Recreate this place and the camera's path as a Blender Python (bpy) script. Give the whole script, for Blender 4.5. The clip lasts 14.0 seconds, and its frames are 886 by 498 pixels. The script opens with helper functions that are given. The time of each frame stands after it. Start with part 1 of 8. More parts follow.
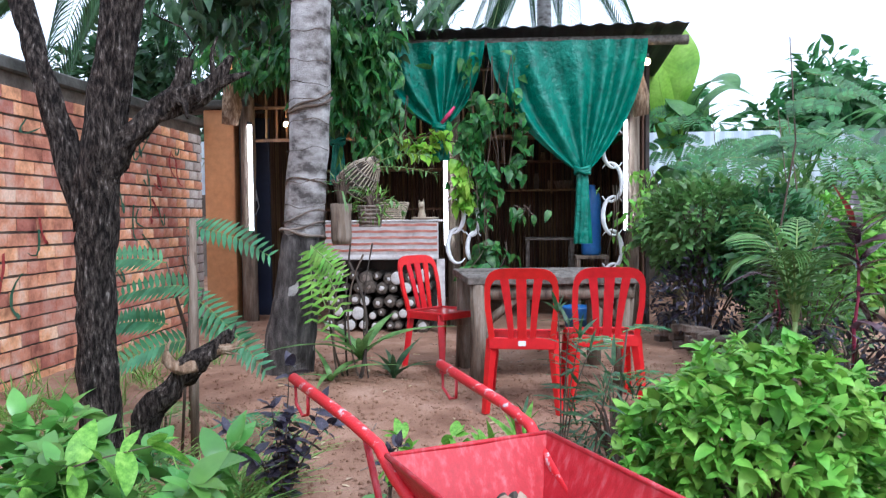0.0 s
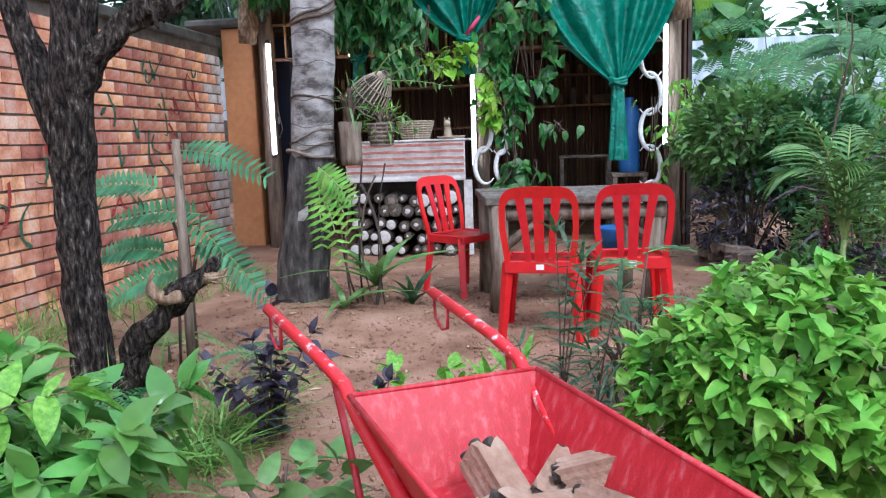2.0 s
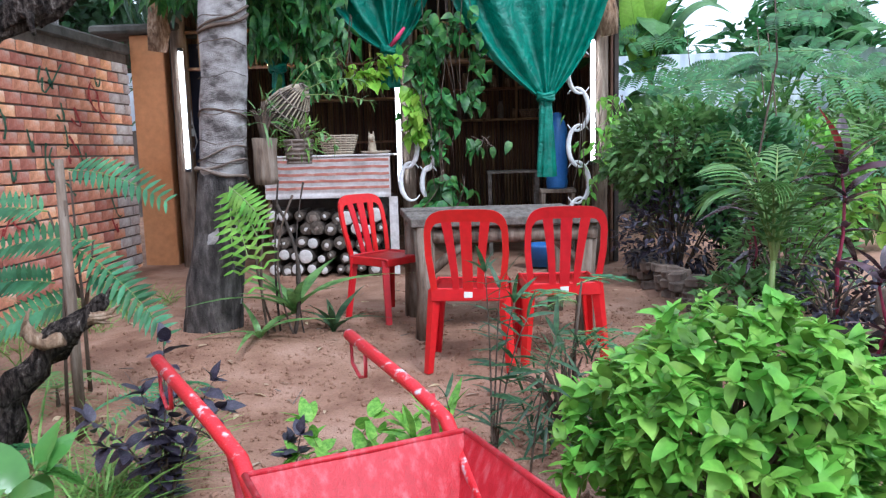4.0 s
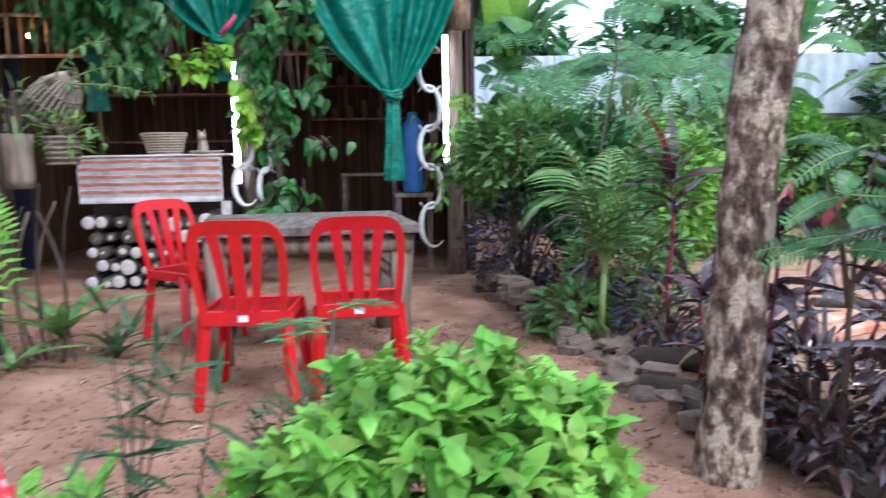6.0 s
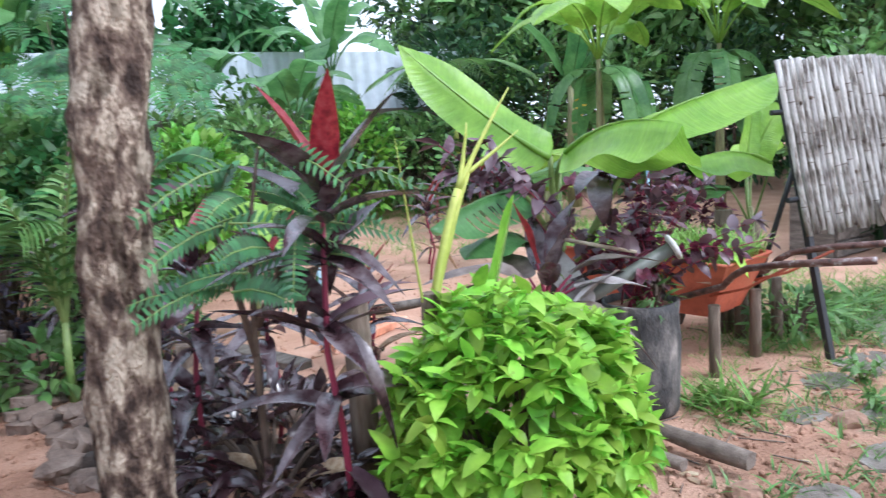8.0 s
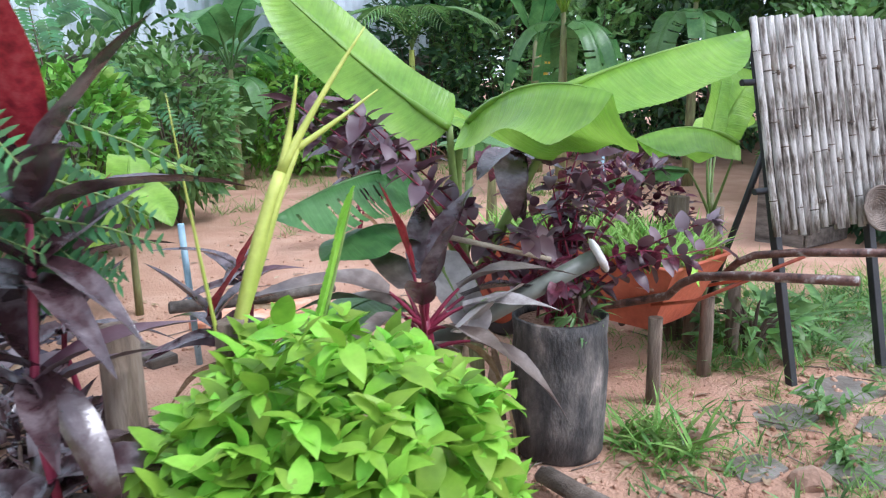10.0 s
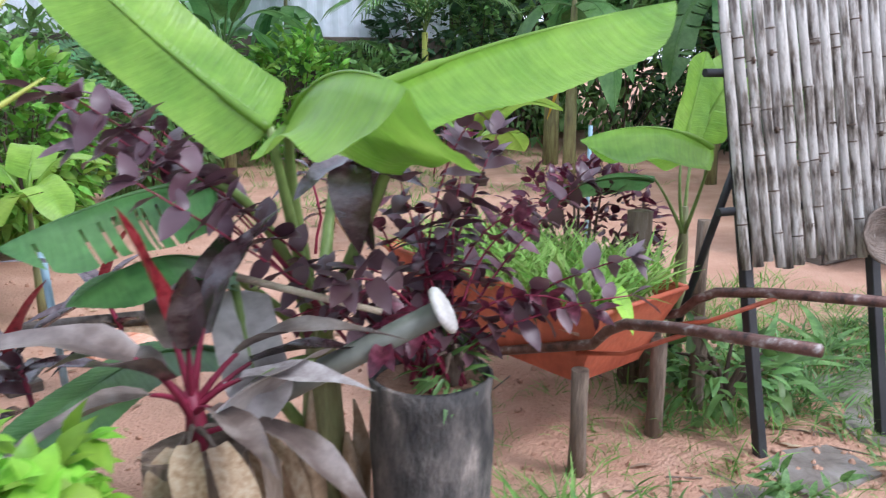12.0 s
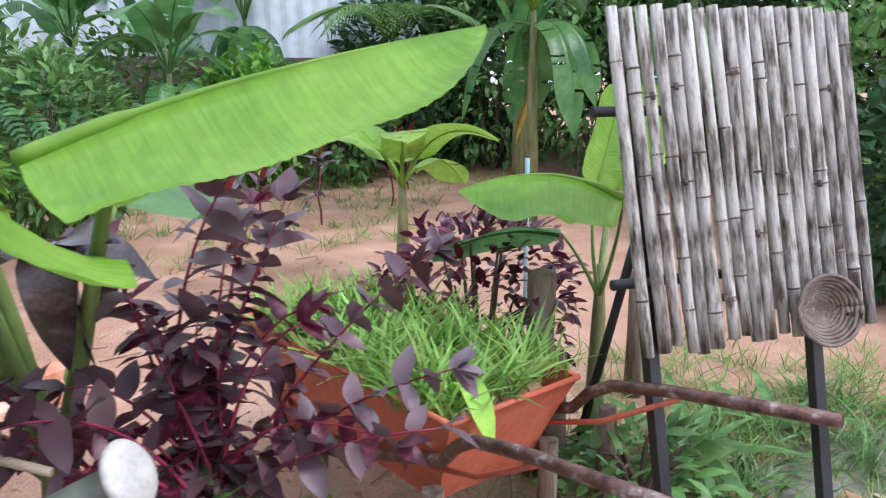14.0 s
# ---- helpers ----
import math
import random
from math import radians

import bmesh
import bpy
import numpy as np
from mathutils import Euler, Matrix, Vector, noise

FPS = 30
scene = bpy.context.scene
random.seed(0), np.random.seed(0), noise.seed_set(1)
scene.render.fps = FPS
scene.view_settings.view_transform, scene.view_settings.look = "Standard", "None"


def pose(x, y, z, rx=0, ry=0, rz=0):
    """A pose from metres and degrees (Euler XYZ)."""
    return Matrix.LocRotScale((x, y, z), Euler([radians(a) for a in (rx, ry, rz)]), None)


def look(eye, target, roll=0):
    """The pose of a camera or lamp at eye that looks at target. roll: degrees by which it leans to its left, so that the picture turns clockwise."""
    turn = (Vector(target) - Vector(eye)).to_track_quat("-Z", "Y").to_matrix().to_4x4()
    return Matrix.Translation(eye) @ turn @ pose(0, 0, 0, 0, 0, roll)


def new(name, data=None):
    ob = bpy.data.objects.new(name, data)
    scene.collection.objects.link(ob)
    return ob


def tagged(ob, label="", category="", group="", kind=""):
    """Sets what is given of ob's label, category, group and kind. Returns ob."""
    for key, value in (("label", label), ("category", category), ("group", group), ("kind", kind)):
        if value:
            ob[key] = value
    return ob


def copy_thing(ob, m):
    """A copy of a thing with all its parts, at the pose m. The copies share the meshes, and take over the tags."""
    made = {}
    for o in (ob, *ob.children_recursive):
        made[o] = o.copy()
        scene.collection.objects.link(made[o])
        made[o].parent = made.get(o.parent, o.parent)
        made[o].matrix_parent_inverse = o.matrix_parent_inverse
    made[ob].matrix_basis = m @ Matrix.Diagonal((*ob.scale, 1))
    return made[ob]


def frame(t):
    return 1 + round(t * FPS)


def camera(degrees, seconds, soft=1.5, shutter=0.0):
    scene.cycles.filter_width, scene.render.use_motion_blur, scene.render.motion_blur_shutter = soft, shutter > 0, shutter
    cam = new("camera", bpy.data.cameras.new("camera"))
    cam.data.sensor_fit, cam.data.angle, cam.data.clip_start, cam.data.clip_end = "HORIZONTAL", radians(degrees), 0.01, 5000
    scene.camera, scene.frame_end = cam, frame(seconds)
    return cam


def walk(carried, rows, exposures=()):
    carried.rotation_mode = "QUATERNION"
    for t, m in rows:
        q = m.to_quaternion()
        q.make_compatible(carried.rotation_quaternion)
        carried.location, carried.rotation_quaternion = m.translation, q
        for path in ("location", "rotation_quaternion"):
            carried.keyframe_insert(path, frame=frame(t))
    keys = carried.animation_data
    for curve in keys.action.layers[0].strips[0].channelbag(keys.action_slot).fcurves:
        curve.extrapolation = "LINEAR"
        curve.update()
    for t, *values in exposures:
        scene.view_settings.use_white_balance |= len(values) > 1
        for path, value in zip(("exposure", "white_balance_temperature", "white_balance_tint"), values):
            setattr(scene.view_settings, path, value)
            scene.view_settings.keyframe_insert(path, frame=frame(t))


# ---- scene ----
cam = camera(60.4, 14.0, soft=1.2, shutter=0.4)
PATH = [
    (0.0, (0.252, -0.975, 1.152), (0.08, 1.015, 1.069), -0.62),
    (0.5, (0.276, -0.898, 1.138), (0.07, 1.086, 0.99), -1.16),
    (1.0, (0.356, -0.776, 1.149), (0.111, 1.2, 0.954), -1.59),
    (1.5, (0.395, -0.709, 1.142), (0.1, 1.255, 0.911), -1.93),
    (2.0, (0.432, -0.67, 1.112), (0.129, 1.287, 0.831), -1.98),
    (4.5, (0.427, -0.297, 1.165), (0.338, 1.684, 0.906), -1.41),
    (5.0, (0.745, -0.19, 1.146), (0.656, 1.789, 0.869), -1.14),
    (5.5, (0.906, -0.067, 1.134), (0.863, 1.913, 0.854), -1.01),
    (6.0, (1.031, 0.114, 1.145), (1.138, 2.094, 0.882), -0.98),
    (6.5, (1.202, 0.304, 1.175), (1.651, 2.238, 0.936), -2.06),
    (7.0, (1.434, 0.382, 1.169), (2.142, 2.235, 0.913), -3.35),
    (7.5, (1.741, 0.451, 1.178), (2.607, 2.234, 0.917), -4.01),
    (8.0, (1.866, 0.494, 1.174), (2.901, 2.177, 0.865), -3.91),
    (8.5, (2.009, 0.635, 1.162), (3.128, 2.255, 0.811), -2.84),
    (11.0, (2.784, 1.042, 1.179), (3.826, 2.683, 0.71), -0.18),
    (11.5, (2.946, 1.116, 1.166), (3.964, 2.768, 0.679), -0.29),
    (12.0, (3.233, 1.098, 1.172), (4.201, 2.784, 0.704), -0.25),
    (12.5, (3.408, 1.135, 1.188), (4.38, 2.821, 0.727), -0.14),
    (13.0, (3.563, 1.26, 1.215), (4.571, 2.927, 0.763), -0.02),
    (13.5, (3.672, 1.323, 1.228), (4.678, 2.991, 0.778), -0.43),
    (14.0, (3.832, 1.305, 1.216), (4.805, 3.0, 0.791), -0.46),
]
walk(cam, [(t, look(eye, target, roll)) for t, eye, target, roll in PATH], [(0.0, 0.88, 5350, 12), (5.0, 0.88, 5350, 13), (7.0, 0.98, 5450, 15), (8.5, 0.97, 5500, 13), (11.0, 0.77, 5600, 16), (14.0, 0.74, 5700, 17)])

# ---- world and sun: a bright, overcast late afternoon ----
SUN_ELEVATION, SUN_TURN = radians(50), radians(148)
world = bpy.data.worlds.new("overcast_sky")
scene.world = world
world.use_nodes = True
wt = world.node_tree
wt.nodes.clear()
sky = wt.nodes.new("ShaderNodeTexSky")
sky.sky_type = "NISHITA"
sky.sun_disc = False
sky.sun_elevation, sky.sun_rotation = SUN_ELEVATION, SUN_TURN
sky.dust_density, sky.ozone_density, sky.air_density = 4.0, 0.6, 1.0
cloud = wt.nodes.new("ShaderNodeMix")
cloud.data_type = "RGBA"
cloud.inputs[0].default_value = 0.8
cloud.inputs[7].default_value = (8.6, 9.0, 9.4, 1)
wt.links.new(sky.outputs[0], cloud.inputs[6])
back = wt.nodes.new("ShaderNodeBackground")
back.inputs[1].default_value = 0.12
wt.links.new(cloud.outputs[2], back.inputs[0])
wout = wt.nodes.new("ShaderNodeOutputWorld")
wt.links.new(back.outputs[0], wout.inputs[0])
sun = new("sun", bpy.data.lights.new("sun", "SUN"))
sun.data.energy, sun.data.angle, sun.data.color = 1.4, radians(14), (1.0, 0.97, 0.93)
sun.rotation_euler = (radians(90) - SUN_ELEVATION, 0, radians(180) - SUN_TURN)

# ---- materials ----
def mat(name, colours, scale=6.0, rough=0.7, bump=0.25, metal=0.0, detail=6.0, fine=None, spread=(0.3, 0.7), island=0.0,
        thin=0.0, spec=0.5, stretch=(1, 1, 1), objrand=0.0, emit=None, coat=0.0, dist=0.01):
    """A surface: colours mixed by noise at two scales, relief, and a shift of brightness from piece to piece."""
    m = bpy.data.materials.new(name)
    m.use_nodes = True
    nt = m.node_tree
    n, l = nt.nodes, nt.links
    b = n["Principled BSDF"]
    tc = n.new("ShaderNodeTexCoord")
    mp = n.new("ShaderNodeMapping")
    mp.inputs[3].default_value = stretch
    l.new(tc.outputs["Object"], mp.inputs[0])
    big = n.new("ShaderNodeTexNoise")
    big.inputs["Scale"].default_value = scale
    big.inputs["Detail"].default_value = detail
    big.inputs["Roughness"].default_value = 0.6
    l.new(mp.outputs[0], big.inputs["Vector"])
    ramp = n.new("ShaderNodeValToRGB")
    k = len(colours)
    while len(ramp.color_ramp.elements) < k:
        ramp.color_ramp.elements.new(0.5)
    for i, c in enumerate(colours):
        e = ramp.color_ramp.elements[i]
        e.position = spread[0] + (spread[1] - spread[0]) * i / max(1, k - 1)
        e.color = (*c, 1)
    l.new(big.outputs[0], ramp.inputs[0])
    col = ramp.outputs[0]
    small = n.new("ShaderNodeTexNoise")
    small.inputs["Scale"].default_value = fine or scale * 9
    small.inputs["Detail"].default_value = 4
    l.new(mp.outputs[0], small.inputs["Vector"])
    hv = n.new("ShaderNodeHueSaturation")
    mr = n.new("ShaderNodeMapRange")
    mr.inputs["To Min"].default_value, mr.inputs["To Max"].default_value = 0.75, 1.25
    l.new(small.outputs[0], mr.inputs[0])
    val = mr.outputs[0]
    if island or objrand:
        src = n.new("ShaderNodeNewGeometry" if island else "ShaderNodeObjectInfo")
        mr2 = n.new("ShaderNodeMapRange")
        amount = island or objrand
        mr2.inputs["To Min"].default_value, mr2.inputs["To Max"].default_value = 1 - amount, 1 + amount
        l.new(src.outputs["Random Per Island" if island else "Random"], mr2.inputs[0])
        mul = n.new("ShaderNodeMath")
        mul.operation = "MULTIPLY"
        l.new(val, mul.inputs[0])
        l.new(mr2.outputs[0], mul.inputs[1])
        val = mul.outputs[0]
        mr3 = n.new("ShaderNodeMapRange")
        mr3.inputs["To Min"].default_value, mr3.inputs["To Max"].default_value = 0.5 - 0.05 * amount, 0.5 + 0.05 * amount
        l.new(src.outputs["Random Per Island" if island else "Random"], mr3.inputs[0])
        l.new(mr3.outputs[0], hv.inputs[0])
    l.new(val, hv.inputs[2])
    l.new(col, hv.inputs[4])
    l.new(hv.outputs[0], b.inputs["Base Color"])
    rr = n.new("ShaderNodeMapRange")
    rr.inputs["To Min"].default_value, rr.inputs["To Max"].default_value = max(0.05, rough - 0.12), min(1, rough + 0.12)
    l.new(big.outputs[0], rr.inputs[0])
    l.new(rr.outputs[0], b.inputs["Roughness"])
    b.inputs["Metallic"].default_value = metal
    b.inputs["Specular IOR Level"].default_value = spec
    b.inputs["Coat Weight"].default_value = coat
    if bump:
        bp = n.new("ShaderNodeBump")
        bp.inputs["Strength"].default_value = bump
        bp.inputs["Distance"].default_value = dist
        add = n.new("ShaderNodeMath")
        add.operation = "ADD"
        l.new(big.outputs[0], add.inputs[0])
        l.new(small.outputs[0], add.inputs[1])
        l.new(add.outputs[0], bp.inputs["Height"])
        l.new(bp.outputs[0], b.inputs["Normal"])
    if thin:
        out = n["Material Output"]
        tr = n.new("ShaderNodeBsdfTranslucent")
        l.new(hv.outputs[0], tr.inputs[0])
        mx = n.new("ShaderNodeMixShader")
        mx.inputs[0].default_value = thin
        l.new(b.outputs[0], mx.inputs[1])
        l.new(tr.outputs[0], mx.inputs[2])
        l.new(mx.outputs[0], out.inputs[0])
    if emit:
        b.inputs["Emission Color"].default_value = (*emit[:3], 1)
        b.inputs["Emission Strength"].default_value = emit[3]
    return m


def leafmat(name, colours, rough=0.45, thin=0.35, island=0.35, scale=14, spec=0.5, bump=0.1):
    return mat(name, colours, scale=scale, rough=rough, bump=bump, thin=thin, island=island, spec=spec, spread=(0.35, 0.65))


SOIL = mat("soil", [(0.19, 0.10, 0.065), (0.31, 0.18, 0.12), (0.42, 0.265, 0.19)], scale=2.6, rough=0.95, bump=0.9, detail=14, fine=75, dist=0.018, spec=0.1)
# paler pinkish sand of the open yard, its stronger light put into the colour
_n, _l = SOIL.node_tree.nodes, SOIL.node_tree.links
_tc = _n.new("ShaderNodeTexCoord")
_sep = _n.new("ShaderNodeSeparateXYZ")
_l.new(_tc.outputs["Object"], _sep.inputs[0])
_patch = _n.new("ShaderNodeTexNoise")
_patch.inputs["Scale"].default_value = 1.1
_l.new(_tc.outputs["Object"], _patch.inputs["Vector"])
_sum = _n.new("ShaderNodeMath")
_sum.operation = "MULTIPLY_ADD"
_l.new(_patch.outputs[0], _sum.inputs[0])
_sum.inputs[1].default_value = 1.6
_l.new(_sep.outputs[0], _sum.inputs[2])
_lit_x = _n.new("ShaderNodeMapRange")
_lit_x.inputs["From Min"].default_value, _lit_x.inputs["From Max"].default_value = 3.3, 4.1
_l.new(_sum.outputs[0], _lit_x.inputs[0])
_gain = _n.new("ShaderNodeMix")
_gain.data_type = "RGBA"
_gain.blend_type = "SCREEN"
_gain.inputs[7].default_value = (0.29, 0.155, 0.105, 1)
_b = _n["Principled BSDF"]
_src = _b.inputs["Base Color"].links[0].from_socket
_lit_y_sum = _n.new("ShaderNodeMath")
_lit_y_sum.operation = "MULTIPLY_ADD"
_l.new(_patch.outputs[0], _lit_y_sum.inputs[0])
_lit_y_sum.inputs[1].default_value = 1.8
_l.new(_sep.outputs[1], _lit_y_sum.inputs[2])
_open = _n.new("ShaderNodeMapRange")
_open.inputs["From Min"].default_value, _open.inputs["From Max"].default_value = 2.4, 3.2
_l.new(_lit_y_sum.outputs[0], _open.inputs[0])
_both = _n.new("ShaderNodeMath")
_both.operation = "MULTIPLY"
_l.new(_lit_x.outputs[0], _both.inputs[0])
_l.new(_open.outputs[0], _both.inputs[1])
_l.new(_both.outputs[0], _gain.inputs[0])
_l.new(_src, _gain.inputs[6])
_l.new(_gain.outputs[2], _b.inputs["Base Color"])
BRICK = mat("brick", [(0.28, 0.11, 0.07), (0.66, 0.29, 0.175), (0.74, 0.51, 0.39)], scale=5, rough=0.9, bump=0.6, objrand=0.34, fine=60, spec=0.2)
BRICKJ = mat("brick_far", [(0.28, 0.11, 0.07), (0.66, 0.29, 0.175), (0.74, 0.51, 0.39)], scale=5, rough=0.9, bump=0.6, island=0.34, fine=60, spec=0.2)
BRICKW = mat("brick_whitewashed", [(0.30, 0.20, 0.16), (0.52, 0.47, 0.44), (0.62, 0.60, 0.58)], scale=6, rough=0.9, bump=0.4, objrand=0.15, spec=0.2)
MORTAR = mat("mortar", [(0.075, 0.06, 0.05), (0.20, 0.17, 0.14)], scale=5, rough=0.95, bump=0.5, spec=0.1)
CEMENT = mat("cement", [(0.035, 0.034, 0.03), (0.13, 0.125, 0.11)], scale=4, rough=0.95, bump=0.5, spec=0.2)
ORANGE = mat("orange_render", [(0.50, 0.22, 0.09), (0.58, 0.28, 0.13)], scale=2, rough=0.9, bump=0.15, spec=0.2)
NAVY = mat("navy_paint", [(0.010, 0.015, 0.035), (0.02, 0.028, 0.06)], scale=3, rough=0.5, bump=0.1)
BARKD = mat("dark_bark", [(0.012, 0.009, 0.008), (0.055, 0.043, 0.036), (0.12, 0.098, 0.082), (0.40, 0.35, 0.31)], scale=62, rough=0.95, bump=1.0, stretch=(1, 1, 0.30), detail=6, fine=220, spread=(0.40, 0.72), spec=0.15, dist=0.03)
BARKP = mat("peeling_bark", [(0.045, 0.031, 0.025), (0.10, 0.068, 0.052), (0.145, 0.10, 0.076), (0.20, 0.147, 0.11), (0.32, 0.245, 0.18), (0.50, 0.41, 0.31)], scale=20, rough=0.95, bump=1.0, stretch=(1, 1, 0.5), detail=14, fine=95, spread=(0.375, 0.565), spec=0.15, dist=0.025)
PALMBARK = mat("palm_bark", [(0.09, 0.08, 0.075), (0.27, 0.25, 0.235), (0.40, 0.38, 0.365), (0.52, 0.50, 0.48)], scale=7, rough=0.9, bump=0.8, stretch=(1, 1, 1.8), detail=10, fine=110, spread=(0.36, 0.66), spec=0.2, dist=0.015)
PALMDARK = mat("dark_palm_base", [(0.025, 0.022, 0.021), (0.08, 0.072, 0.067), (0.20, 0.18, 0.165)], scale=22, rough=0.9, bump=0.9, stretch=(1, 1, 0.3), spec=0.2, dist=0.02)
WOOD = mat("weathered_wood", [(0.06, 0.05, 0.042), (0.14, 0.12, 0.10), (0.23, 0.205, 0.18)], scale=4, rough=0.85, bump=0.5, stretch=(6, 1, 6), spec=0.25)
WOODV = mat("weathered_post", [(0.07, 0.05, 0.04), (0.20, 0.15, 0.11), (0.30, 0.25, 0.2)], scale=5, rough=0.85, bump=0.6, stretch=(5, 5, 0.7), spec=0.25)
DRIFT = mat("drift_wood", [(0.09, 0.055, 0.035), (0.28, 0.18, 0.11), (0.50, 0.38, 0.27)], scale=22, rough=0.8, bump=0.8, stretch=(2, 2, 0.5), spec=0.25)
BAMBOO = mat("bamboo_slat", [(0.10, 0.055, 0.03), (0.26, 0.14, 0.07), (0.36, 0.22, 0.11)], scale=3, rough=0.7, bump=0.3, stretch=(5, 5, 0.6), objrand=0.3, island=0.0)
# the slat colours at about half brightness: the shed's inner shade is painted in
BAMBOOJ = mat("bamboo_slat_shaded", [(0.05, 0.025, 0.014), (0.12, 0.06, 0.03), (0.17, 0.095, 0.05)], scale=3, rough=0.7, bump=0.3, stretch=(5, 5, 0.6), island=0.4)
BAMBOOG = mat("grey_bamboo", [(0.035, 0.027, 0.022), (0.16, 0.135, 0.11), (0.33, 0.305, 0.275), (0.47, 0.45, 0.415)], scale=16, rough=0.75, bump=0.5, stretch=(3.0, 3.0, 0.55), objrand=0.22, spread=(0.34, 0.57), detail=10)
RED = mat("red_plastic", [(0.52, 0.008, 0.012), (0.60, 0.012, 0.016)], scale=3, rough=0.38, bump=0.05, objrand=0.04)
REDP = mat("red_paint", [(0.36, 0.008, 0.014), (0.46, 0.014, 0.024), (0.52, 0.11, 0.12)], scale=9, rough=0.45, bump=0.2, stretch=(5, 5, 0.8), spread=(0.3, 0.75))
REDCHIP = mat("chipped_red_paint", [(0.60, 0.012, 0.02), (0.62, 0.02, 0.025), (0.55, 0.5, 0.5)], scale=26, rough=0.5, bump=0.3, spread=(0.5, 0.66))
RUST = mat("orange_red_paint", [(0.30, 0.06, 0.03), (0.50, 0.12, 0.06), (0.55, 0.17, 0.09)], scale=5, rough=0.6, bump=0.2)
STEEL = mat("rusty_tube", [(0.035, 0.02, 0.017), (0.11, 0.05, 0.038), (0.15, 0.085, 0.07), (0.36, 0.33, 0.31)], scale=26, rough=0.4, bump=0.25, metal=0.3, spread=(0.36, 0.68), detail=9)
BLACKM = mat("black_metal", [(0.012, 0.012, 0.014), (0.03, 0.03, 0.032)], scale=8, rough=0.45, bump=0.1)
GREENC = mat("green_cloth", [(0.003, 0.12, 0.078), (0.006, 0.195, 0.13), (0.02, 0.28, 0.19)], scale=9, rough=0.45, bump=0.9, fine=28, thin=0.2, dist=0.02, detail=3)
PINKC = mat("pink_ribbon", [(0.5, 0.03, 0.1), (0.6, 0.05, 0.15)], scale=6, rough=0.6)
WHITEP = mat("white_paint", [(0.62, 0.61, 0.60), (0.78, 0.78, 0.78)], scale=5, rough=0.7, bump=0.2)
STRIPE = mat("worn_stripe", [(0.30, 0.09, 0.06), (0.44, 0.17, 0.12), (0.6, 0.42, 0.36)], scale=12, rough=0.8, bump=0.2, spread=(0.35, 0.75))
LOGEND = mat("painted_log_end", [(0.30, 0.28, 0.26), (0.52, 0.50, 0.47), (0.62, 0.60, 0.58)], scale=14, rough=0.85, bump=0.3)
LOGEND2 = mat("bare_log_end", [(0.03, 0.022, 0.017), (0.10, 0.08, 0.06), (0.3, 0.26, 0.22)], scale=22, rough=0.9, bump=0.5, spread=(0.35, 0.75))
LOGB = mat("log_bark", [(0.025, 0.018, 0.014), (0.08, 0.06, 0.045)], scale=10, rough=0.95, bump=0.8)
WICKER = mat("pale_wicker", [(0.34, 0.27, 0.19), (0.52, 0.44, 0.33)], scale=20, rough=0.8, bump=0.5)
WICKERD = mat("dark_wicker", [(0.12, 0.09, 0.07), (0.26, 0.21, 0.17)], scale=20, rough=0.8, bump=0.5)
CLAY = mat("clay_tile", [(0.21, 0.115, 0.075), (0.31, 0.19, 0.13), (0.40, 0.30, 0.225)], scale=7, rough=0.95, bump=0.5)
TIN = mat("tin_sheet", [(0.50, 0.56, 0.63), (0.60, 0.66, 0.72), (0.70, 0.75, 0.80)], scale=0.8, rough=0.6, bump=0.05, metal=0.0)
ROOFT = mat("dark_tin_roof", [(0.02, 0.022, 0.024), (0.05, 0.052, 0.055)], scale=2, rough=0.7, bump=0.2)
BAG = mat("black_grow_bag", [(0.022, 0.022, 0.024), (0.07, 0.066, 0.062), (0.17, 0.15, 0.135), (0.42, 0.36, 0.31)], scale=7, rough=0.7, bump=0.6, stretch=(1.6, 1.6, 0.8), spread=(0.36, 0.72), detail=9)
PVC = mat("grey_green_pipe", [(0.075, 0.085, 0.07), (0.15, 0.16, 0.135), (0.21, 0.22, 0.19)], scale=5, rough=0.5, bump=0.1)
STONE = mat("stone", [(0.075, 0.052, 0.04), (0.16, 0.115, 0.088), (0.25, 0.195, 0.155)], scale=8, rough=0.95, bump=0.7)
SLATE = mat("wet_slab", [(0.11, 0.085, 0.07), (0.20, 0.17, 0.145), (0.30, 0.275, 0.25)], scale=7, rough=0.35, bump=0.4, detail=9)
BLUEP = mat("blue_plastic", [(0.02, 0.10, 0.32), (0.04, 0.16, 0.42)], scale=4, rough=0.4, bump=0.05)
TUBE = mat("lit_tube", [(0.9, 0.9, 0.9), (0.95, 0.95, 0.95)], rough=0.4, bump=0, emit=(1.0, 0.98, 0.93, 7.0))
BULB = mat("warm_bulb", [(0.9, 0.8, 0.6), (0.95, 0.85, 0.7)], rough=0.4, bump=0, emit=(1.0, 0.62, 0.25, 22.0))
DARKIN = mat("dark_goods_and_shade", [(0.02, 0.016, 0.014), (0.07, 0.055, 0.045)], scale=8, rough=0.8)

L_BUSH = leafmat("bright_leaf", [(0.098, 0.245, 0.03), (0.18, 0.39, 0.05), (0.30, 0.52, 0.09)], scale=5, island=0.32, spec=0.3, thin=0.3)
L_LIME = leafmat("lime_leaf", [(0.155, 0.35, 0.030), (0.275, 0.51, 0.05), (0.39, 0.61, 0.09)], scale=5, spec=0.3)
L_MID = leafmat("garden_leaf", [(0.072, 0.155, 0.044), (0.135, 0.265, 0.068), (0.205, 0.36, 0.115)], scale=5, island=0.28)
